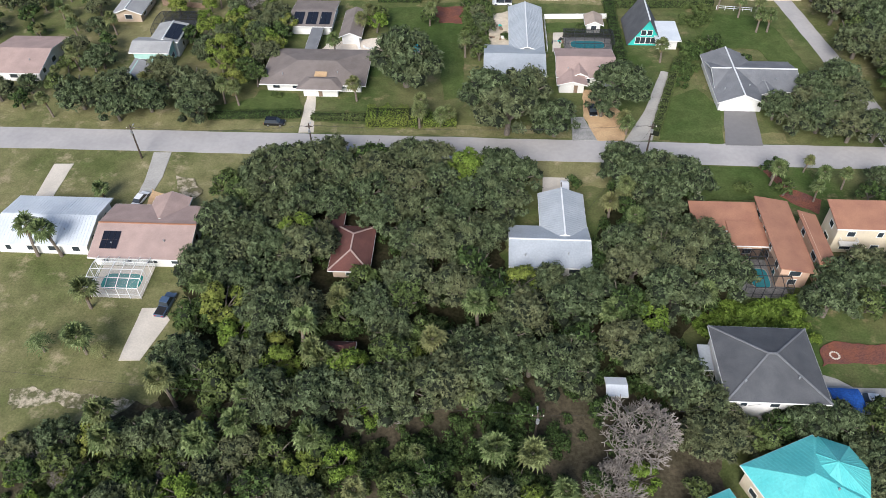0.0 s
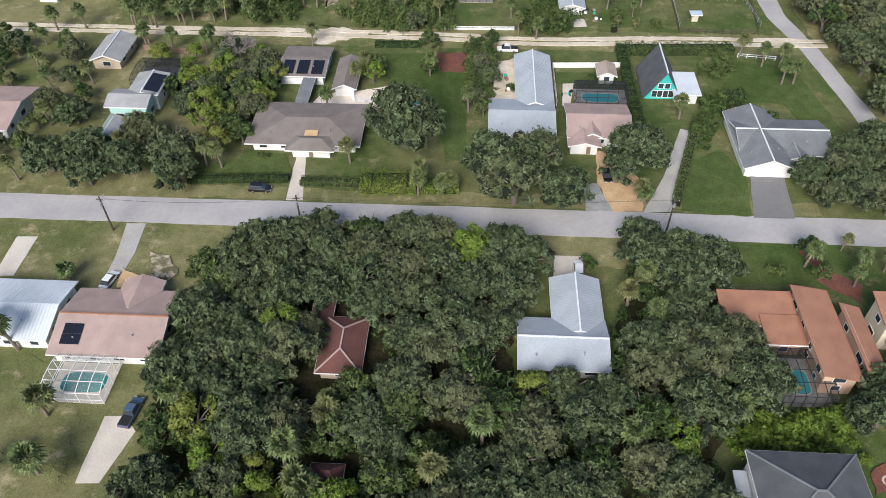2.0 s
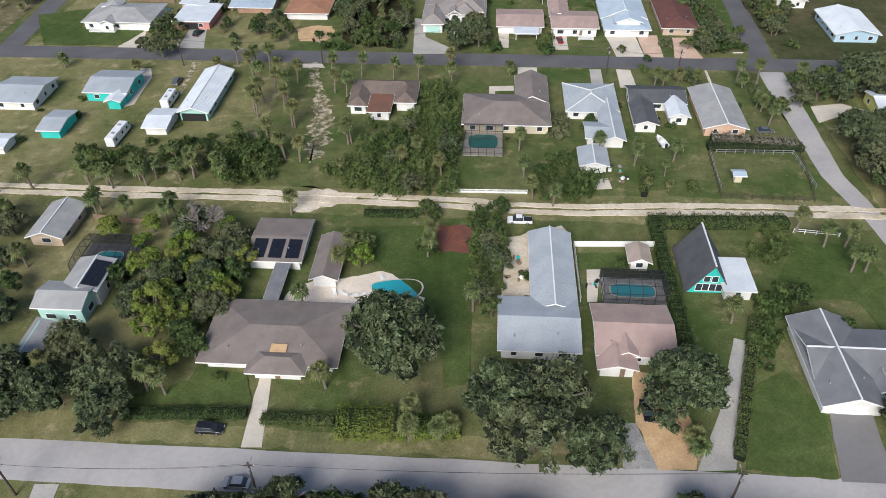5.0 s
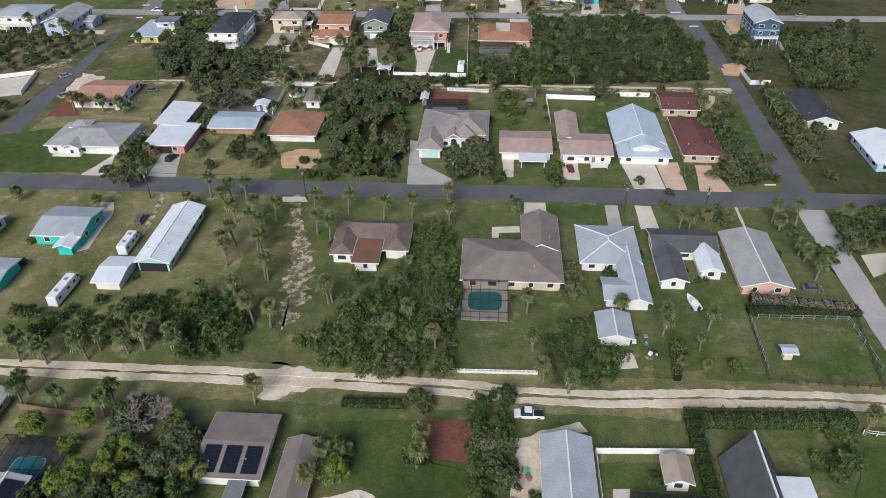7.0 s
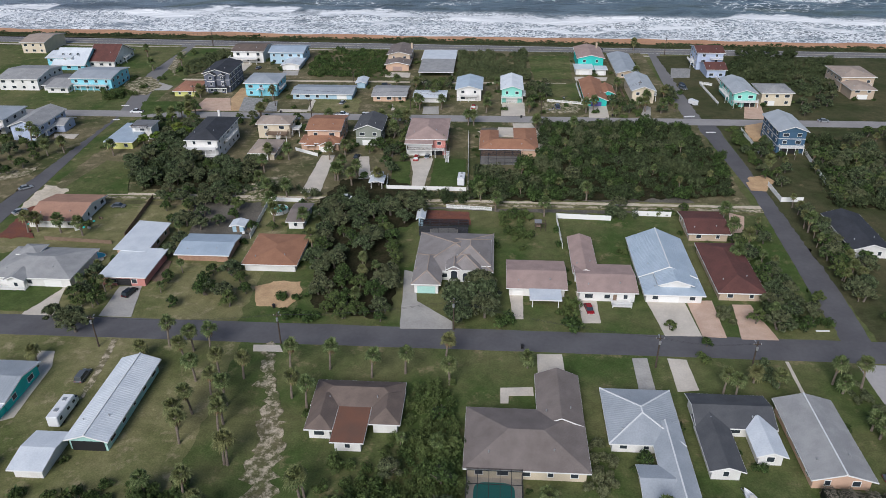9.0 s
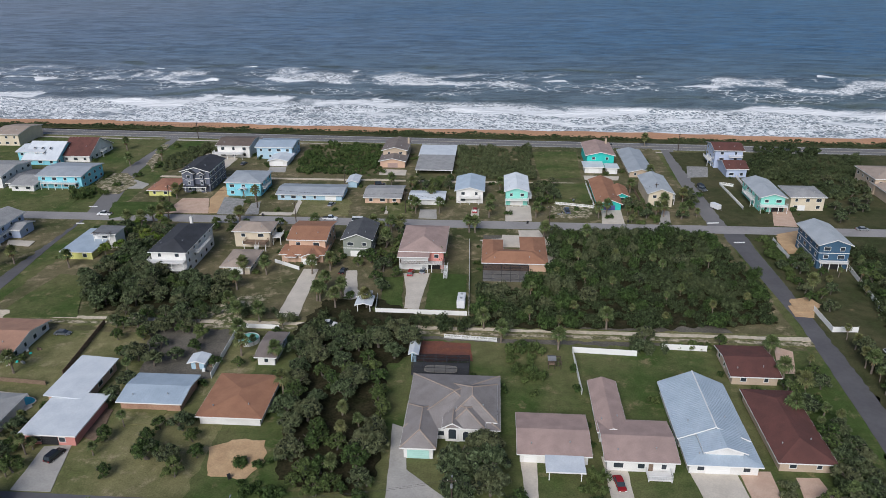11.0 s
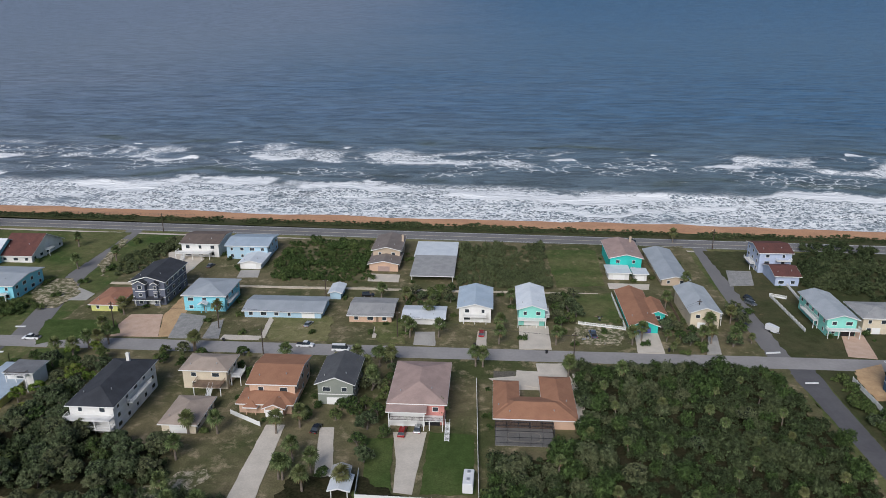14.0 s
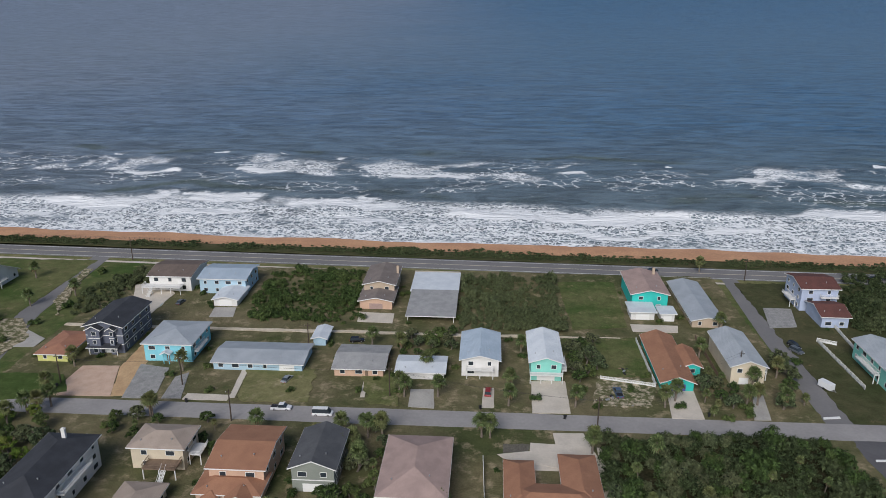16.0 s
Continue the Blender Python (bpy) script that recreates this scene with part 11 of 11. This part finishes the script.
plant(PALMS, 62.6, 461.4, 1.11, 0, "palms")
plant(PALMS, 61, 451.7, 1.11, 0, "palms")
plant(PALMS, 26.5, 360.6, 1.11, 0, "palms")
plant(PALMS, -8.3, 358.3, 1.11, 0, "palms")
plant(PALMS, 27.8, 424.3, 1.11, 0, "palms")
plant(PALMS, -104.2, 436.3, 1.11, 0, "palms")
plant(PALMS, -73.2, 429.7, 1.11, 0, "palms")
plant(PALMS, -140.7, 429.5, 1.11, 0, "palms")
plant(PALMS, -134.1, 438.9, 1.11, 0, "palms")
plant(PALMS, -139.5, 445.7, 1.11, 0, "palms")
plant(PALMS, -65.5, 391.4, 1.11, 0, "palms")
plant(PALMS, -59.7, 372.8, 1.11, 0, "palms")
plant(PALMS, -43.7, 369.1, 1.11, 0, "palms")
plant(PALMS, -104.5, 435.8, 1.11, 0, "palms")
plant(PALMS, -138.7, 435.2, 1.11, 0, "palms")
plant(PALMS, -135.7, 435.4, 1.11, 0, "palms")
plant(PALMS, -140.3, 462.1, 1.11, 0, "palms")
plant(PALMS, -105.9, 461.2, 1.11, 0, "palms")
plant(PALMS, -12.8, 431.3, 1.11, 0, "palms")
plant(PALMS, -50.8, 430, 1.11, 0, "palms")
plant(PALMS, -44.2, 429.3, 1.11, 0, "palms")
plant(PALMS, -40.6, 430.6, 1.11, 0, "palms")
plant(PALMS, -37.2, 450.3, 1.11, 0, "palms")
plant(PALMS, -27.7, 450.9, 1.11, 0, "palms")
plant(PALMS, 57.7, 450.7, 1.11, 0, "palms")
plant(PALMS, 71.9, 468.1, 1.11, 0, "palms")
plant(PALMS, 12.4, 425.7, 1.11, 0, "palms")
plant(PALMS, 52.4, 480.1, 1.11, 0, "palms")
plant(PALMS, 64.2, 500.2, 1.11, 0, "palms")
plant(PALMS, 72.5, 557.3, 1.11, 0, "palms")
plant(PALMS, 35.3, 449.2, 1.11, 0, "palms")
plant(PALMS, -6.9, 456.2, 1.11, 0, "palms")
plant(PALMS, 10.6, 447.7, 1.11, 0, "palms")
plant(PALMS, -170.2, 516.7, 1.11, 0, "palms")
plant(PALMS, -196, 533.7, 1.11, 0, "palms")
plant(PALMS, -113.6, 529.3, 1.11, 0, "palms")
plant(PALMS, -56, 423.9, 1.11, 0, "palms")
plant(PALMS, -44.2, 417.3, 1.11, 0, "palms")
plant(OAKS, -17.8, 156.5, 1.9, 0)
plant(OAKS, 3, 144.3, 1.5, 0)
plant(OAKS, 10.1, 145.5, 1.5, 0)
plant(OAKS, 6.7, 137.7, 1.5, 0)
plant(OAKS, 17.5, 137.5, 1.15, 0)
plant(OAKS, 33.4, 150.7, 1.4, 0)
plant(OAKS, 28.9, 145.6, 0.9, 0)
plant(YELLOW, -66.1, 165.7, 1.3, 0)
plant(YELLOW, -51.8, 181.4, 0.9, 0)
plant(OAKS, -0.9, 189.7, 0.6, 0)
plant(TREES, -58, 170.2, 1.2, 0)
plant(TREES, 60.7, 176, 0.9, 0)
plant(TREES, 66.9, 168.3, 0.7, 0)
plant(BUSHES, 45.2, 200.1, 1.0, 1)
plant(YELLOW, -28.2, 182.5, 1.0, 0)
plant(TREES, -28.1, 187.2, 1.0, 0)
plant(TREES, -14.1, 186.7, 0.9, 0)
plant(BUSHES, 41.8, 121.1, 1.6, 0)
plant(BUSHES, 55.8, 120.1, 1.3, 0)
plant(BUSHES, 20.8, 120.6, 1.2, 0)
plant(PALMS, -84.2, 95.1, 1.23, 2, "palms")
plant(PALMS, -79.6, 95.3, 1.23, 2, "palms")
thicket([(-71.3, 53.9), (-54.9, 57.1), (-34.9, 55.1), (-10.9, 56.2), (14.3, 51.4), (15.6, 48), (-66.6, 44.2)], 3.0, 60, "rough green undergrowth", leaf='bush', r=2.4, h=3.0)
plant(BARE, 25.0, 58.6, 1.06, 0)
plant(BARE, 26.4, 59.4, 0.86, 0)
plant(BARE, 20.9, 50.2, 0.75, 0)
plant(BARE, -12.1, 62.9, 0.55, 0)
plant(YELLOW, -32.7, 73.4, 0.9, 0)
plant(YELLOW, -29.7, 68.1, 0.8, 0)
plant(YELLOW, -9.1, 73.4, 0.9, 0)
plant(YELLOW, -15.5, 61.7, 0.9, 0)
plant(TREES, -6.5, 69.2, 0.9, 0)
plant(BARE, -65.7, 52.2, 0.5, 0)
plant(BARE, -43.1, 50.5, 0.42, 0)
plant(BARE, -12.3, 61.7, 0.4, 4)
plant(BARE, -60, 50.2, 0.4, 0)
plant(BARE, 22.1, 52.6, 0.5, 0)
plant(BARE, -33.6, 50.1, 0.35, 0)
plant(BARE, -65.3, 193, 0.85, 0)
plant(BUSHES, 47.5, 214.2, 1.3, 1)
plant(BUSHES, 40.2, 190.8, 1.0, 0)
plant(TREES, 25.7, 242.5, 0.7, 0)
plant(BUSHES, 94.3, 294.5, 1.6, 0)
plant(BUSHES, 77.2, 292, 1.6, 0)
plant(BUSHES, 69.7, 293.3, 1.5, 0)
plant(TREES, 2.5, 347.2, 0.6, 0)
plant(BUSHES, -0.9, 288.3, 2.0, 0)
plant(BUSHES, 15.9, 287.5, 2.0, 0)
plant(BUSHES, 44.6, 276.5, 1.2, 0)
plant(TREES, -15, 200.2, 0.9, 0)
plant(BUSHES, -14.5, 201, 1.8, 0)
plant(TREES, -20.9, 213.1, 0.8, 0)
plant(TREES, 78.7, 252.1, 0.9, 0)
plant(TREES, 75.5, 254.3, 0.8, 0)
plant(BUSHES, -113.4, 430.2, 1.4, 0)
plant(BUSHES, -179.8, 464.5, 1.8, 0)
plant(BUSHES, -173.5, 464.9, 1.5, 0)
plant(BUSHES, -173.5, 476.5, 1.3, 0)
plant(TREES, -10.8, 367.3, 0.7, 0)
plant(BUSHES, -50.6, 452.3, 1.0, 0)
plant(BUSHES, -70.1, 451, 1.0, 0)
plant(BUSHES, -0.1, 450.8, 1.2, 0)
plant(BUSHES, 16.7, 447.4, 1.1, 0)
plant(BUSHES, 27.4, 457.4, 1.0, 0)
plant(BUSHES, 57.1, 445.6, 1.2, 0)
plant(BUSHES, 39.4, 448.9, 1.2, 0)
plant(BUSHES, -32.5, 427.4, 1.3, 0)
plant(BUSHES, -93.5, 449.5, 1.0, 0)
plant(TREES, -59.6, 397.9, 0.8, 0)
plant(TREES, -49.7, 373.9, 0.6, 0)
plant(TREES, -47.6, 401.8, 1.0, 0)
plant(BUSHES, -167, 505.8, 1.6, 0)
plant(BUSHES, -170.6, 490.7, 1.4, 0)
plant(BUSHES, -108.6, 458.1, 1.0, 0)
plant(BUSHES, 13.3, 455.8, 1.4, 0)
plant(BUSHES, 16.1, 466, 1.2, 0)
plant(BUSHES, 59.1, 483.7, 1.3, 0)
plant(BUSHES, 81.2, 477.4, 1.3, 0)
plant(BUSHES, 102.3, 512.7, 1.2, 0)
plant(BUSHES, -39.1, 452.4, 1.0, 0)
plant(BUSHES, -33, 486, 2.0, 0)
plant(BUSHES, -29.5, 490.6, 2.0, 0)
plant(BUSHES, -39.9, 481.4, 1.6, 0)
plant(BUSHES, -7, 487.7, 1.0, 0)
plant(BUSHES, 13, 476.8, 1.6, 0)
plant(BUSHES, 51.3, 461.4, 1.6, 0)
plant(BUSHES, 57.1, 449.3, 1.4, 0)
plant(BUSHES, 50.7, 443.2, 1.2, 0)
plant(BUSHES, -172.3, 540.7, 1.5, 0)
plant(TREES, -30.8, 482, 0.7, 0)
plant(TREES, -25.8, 490.8, 0.7, 0)
plant(BUSHES, -58.3, 502.6, 1.4, 0)
thicket([(86.5, 428), (93.7, 430.8), (94.5, 411.1), (87.7, 381.9), (81.7, 378.4), (83, 398.8)], 2.4, 71, "low green shrubs on a verge", leaf='bush', r=1.8, h=1.8, leaves=300)
thicket([(-190.4, 467), (-191, 474), (-180.7, 473.3), (-174.8, 466.7), (-173.6, 460.1), (-183.1, 458.2)], 2.1, 72, "rounded green shrubs at a street corner", leaf='bush', r=2.0, h=2.6, leaves=300)
thicket([(-186.9, 488.3), (-185.1, 493.1), (-177.3, 490.5), (-175.1, 485.2), (-180.8, 482.6)], 2.0, 73, "low green shrubs on a sandy island", leaf='bush', r=1.7, h=1.2, leaves=240)
thicket([(-178.9, 479), (-177.2, 482.8), (-172.3, 478.7), (-171.4, 473), (-174.8, 473.5)], 2.0, 74, "low green shrubs on a sandy island", leaf='bush', r=1.7, h=1.4, leaves=240)
thicket([(-138.1, 381.1), (-136.3, 396), (-136, 413.1), (-120.4, 393.9), (-108.4, 385.8), (-91.7, 382.7), (-86.4, 371.6), (-100, 366), (-116.1, 367.2), (-125.5, 362)], 3.0, 78, "shady green undergrowth behind houses", leaf='scrub', r=2.4, h=3.6, leaves=300)
thicket([(-30.1, 59.8), (-11.3, 62.3), (6, 63.7), (14.6, 62.4), (14.8, 52.5), (-28.1, 50.5)], 2.5, 79, "dense yellow-green shrubs beside a track", leaf='bush', r=2.1, h=2.6, leaves=330)
thicket([(-71.4, 57.4), (-53.9, 57.7), (-29.9, 58.9), (-28.1, 50.5), (-67.1, 48.6)], 3.2, 80, "bright yellow-green shrubs", leaf='bright', r=1.9, h=2.8, leaves=260)
grove([(91.5, 359.6), (95.2, 355.9), (95.7, 336.3), (94.4, 309.9), (87.7, 295), (86.5, 313.4), (87.4, 339.2)], 3.9, 81, s=[0.5, 0.75], mix='ootpp', group='row of trees along the side street')
thicket([(118.5, 420.3), (126.7, 422.5), (134.7, 399), (121.8, 358.3), (106.2, 361.4), (113.2, 397.9)], 2.8, 82, "rough green scrub behind a garden wall", leaf='scrub', r=2.5, h=3.6, leaves=360, litter=True)
grove([(115.6, 410.6), (132.6, 395.4), (121.9, 359.2), (108, 362.5)], 5.2, 83, s=[0.5, 0.75], mix='otop', group='rough trees')
thicket([(64.6, 310.5), (70.5, 306.9), (75.8, 294.1), (73.4, 289.6), (64.4, 289.1), (61.4, 295.5)], 2.5, 84, "dark rounded shrubs at a street corner", leaf='scrub', r=2.3, h=3.0, leaves=360)
thicket([(56.9, 343.8), (63.9, 342.4), (66.9, 327.8), (65.6, 316), (60.6, 321.4)], 2.4, 85, "leafy shrubs beside a maroon-roofed house", leaf='bush', r=2.0, h=2.4, leaves=300)
thicket([(-107.8, 223.2), (-91.1, 228.5), (-74.7, 232.7), (-59, 231.3), (-53.9, 217.8), (-72, 214.3), (-97.9, 214.5)], 3.0, 86, "rough shrubs beneath palms", leaf='bush', r=2.1, h=2.6, leaves=320)
grove([(-86.6, 192.2), (-61.5, 196.7), (-51.9, 186.7), (-51.6, 174.8), (-52.8, 164.4), (-71.8, 163.3)], 5.8, 87, s=[0.6, 0.9], mix='tyto', group='yard trees')
grove([(85.2, 268.7), (99.9, 273), (96, 253), (83.1, 253.5)], 4.8, 88, s=[0.6, 0.85], mix='oot', group='trees beside the lane')
grove([(37, 220.7), (42.7, 222), (42.1, 213.6), (36.7, 212.4)], 4.5, 89, s=[0.4, 0.55], mix='tp', group='trees beside the alley')
grove([(-52.4, 303.2), (-40.3, 307), (-35.2, 284.1), (-44.2, 278.5)], 5, 90, s=[0.5, 0.7], mix='tot', group='trees beside an orange roof')
thicket([(-34.9, 237.8), (-24.5, 246), (-13.8, 244.8), (-11.1, 221.1), (-26.1, 218.9), (-36.2, 227.8)], 2.6, 91, "dense green thicket of shrubs", leaf='bush', r=2.4, h=3.6, leaves=340)
grove([(-110, 305.1), (-98, 312.4), (-89.9, 299.8), (-98.7, 290.5)], 5, 92, s=[0.4, 0.6], mix='tp', group='trees along a fence')
plant(OAKS, -105.8, 279.4, 0.85, 3)
plant(TREES, -79.9, 297.5, 1.0, 1)
plant(TREES, -71.6, 292.4, 0.85, 4)
plant(TREES, 60.8, 292, 0.8, 4)
plant(OAKS, 65.4, 289.9, 0.65, 4)
plant(TREES, -86.4, 291.6, 0.6, 0)
plant(TREES, 39.4, 288.4, 0.5, 0)
plant(TREES, 46.6, 281.9, 0.5, 0)
plant(OAKS, -113.5, 283.7, 0.6, 0)
grove([(134.4, 423.4), (151.4, 428.7), (140.3, 385.5), (124, 363.8), (118.9, 384.4)], 4.8, 93, s=[0.5, 0.7], mix='ootp', group='rough trees')
grove([(90.5, 412.4), (102.7, 417.1), (105.6, 399), (93.6, 374), (85.9, 381.9)], 4.8, 94, s=[0.4, 0.6], mix='otpt', group='garden trees behind a wall')
thicket([(105.6, 466.2), (118.2, 467), (112.3, 450.7), (101.5, 453)], 2.4, 95, "green shrubs beside a street", leaf='bush', r=1.8, h=2.0, leaves=260)
thicket([(104.9, 484.3), (114.9, 487.4), (123.7, 478.4), (118.2, 467), (103.8, 470.4)], 3.0, 96, "green garden shrubs beside a house", leaf='bush', r=1.6, h=1.6, leaves=260)
grove([(-121, 305.7), (-110.6, 310.9), (-101.1, 292.4), (-110.8, 289.2)], 3.9, 97, s=[0.5, 0.7], mix='pot', group='garden palms and trees')
grove([(-106, 335.8), (-100.4, 340), (-92.5, 316.8), (-95.9, 314.9)], 4.4, 98, s=[0.45, 0.6], mix='tpo', group='trees along a fence')
grove([(-118.9, 360.7), (-92.1, 365.3), (-89.2, 350.1), (-111.4, 349)], 5.0, 99, s=[0.45, 0.7], mix='oto', group='trees along the alley')
plant(BUSHES, -1.1, 343.2, 1.0, 0)
plant(BUSHES, 0.3, 336.8, 1.2, 2)
plant(BUSHES, 15.2, 338.3, 1.0, 0)
plant(BUSHES, 15.4, 329.3, 1.0, 0)
plant(BUSHES, 4.6, 326.4, 0.9, 1)
plant(OAKS, 36, 354.3, 0.6, 1)
plant(OAKS, -1.9, 356.6, 0.5, 1)
plant(TREES, 56.4, 353.7, 0.6, 3)
grove([(68.7, 334.8), (74.5, 319.7), (72.6, 298.7), (66.7, 289.3), (61.9, 298.1), (61.3, 324.9)], 3.8, 75, s=[0.5, 0.75], mix='ootp', group='trees along the side street')
grove([(-97.7, 319.4), (-88.6, 316.7), (-88.7, 305), (-97, 310.3)], 5, 76, s=[0.45, 0.6], mix='tp', group='garden trees')
grove([(-45.7, 285.6), (-35.9, 291.9), (-29.1, 292.3), (-28.3, 286.6)], 4, 77, s=[0.3, 0.45], mix='tt', group='verge trees')
grove([(-200, 400), (-178, 403), (-174, 380), (-180, 366), (-200, 362)], 6.0, 101, s=[0.5, 0.7], mix='ptto', group='trees along the side street')
grove([(-196, 358), (-191, 338), (-172, 330), (-168, 312), (-190, 312), (-205, 340)], 6.0, 102, s=[0.5, 0.7], mix='pto', group='trees along the side street')
grove([(-235, 405), (-205, 404), (-203, 385), (-232, 380)], 6.5, 103, s=[0.5, 0.75], mix='pto', group='trees before white houses')
plant(PALMS, -146.5, 329, 1.1, 1, "palms")
plant(PALMS, -144, 330, 1.1, 0, "palms")
plant(PALMS, -203.5, 408, 1.2, 2, "palms")
plant(PALMS, -187, 402, 1.1, 2, "palms")
plant(PALMS, -183, 401, 1.1, 1, "palms")
grove([(75, 137), (88.5, 138), (86.5, 162), (79, 156)], 5.2, 104, s=[0.85, 1.1], mix='o', group='oaks along the lane')
grove([(100, 137), (122, 137), (120, 180), (99.5, 172)], 5.6, 105, s=[0.95, 1.25], mix='oot', group='woods beside the lane')
plant(OAKS, -29.6, 98.5, 0.9, 1, "oak canopy")
plant(OAKS, -28.5, 108.5, 0.95, 2, "oak canopy")
plant(OAKS, -18.4, 105.0, 0.95, 3, "oak canopy")
plant(TREES, -19.5, 88.5, 1.2, 1, "oak canopy")
gardens(9)

# the patterns that the plants were copied from are not part of the place
for source in OAKS + SMALL_OAKS + TREES + YELLOW + PALMS + FEATHER + BUSHES + BARE:
    for ob in (*source.children_recursive, source):
        bpy.data.objects.remove(ob)
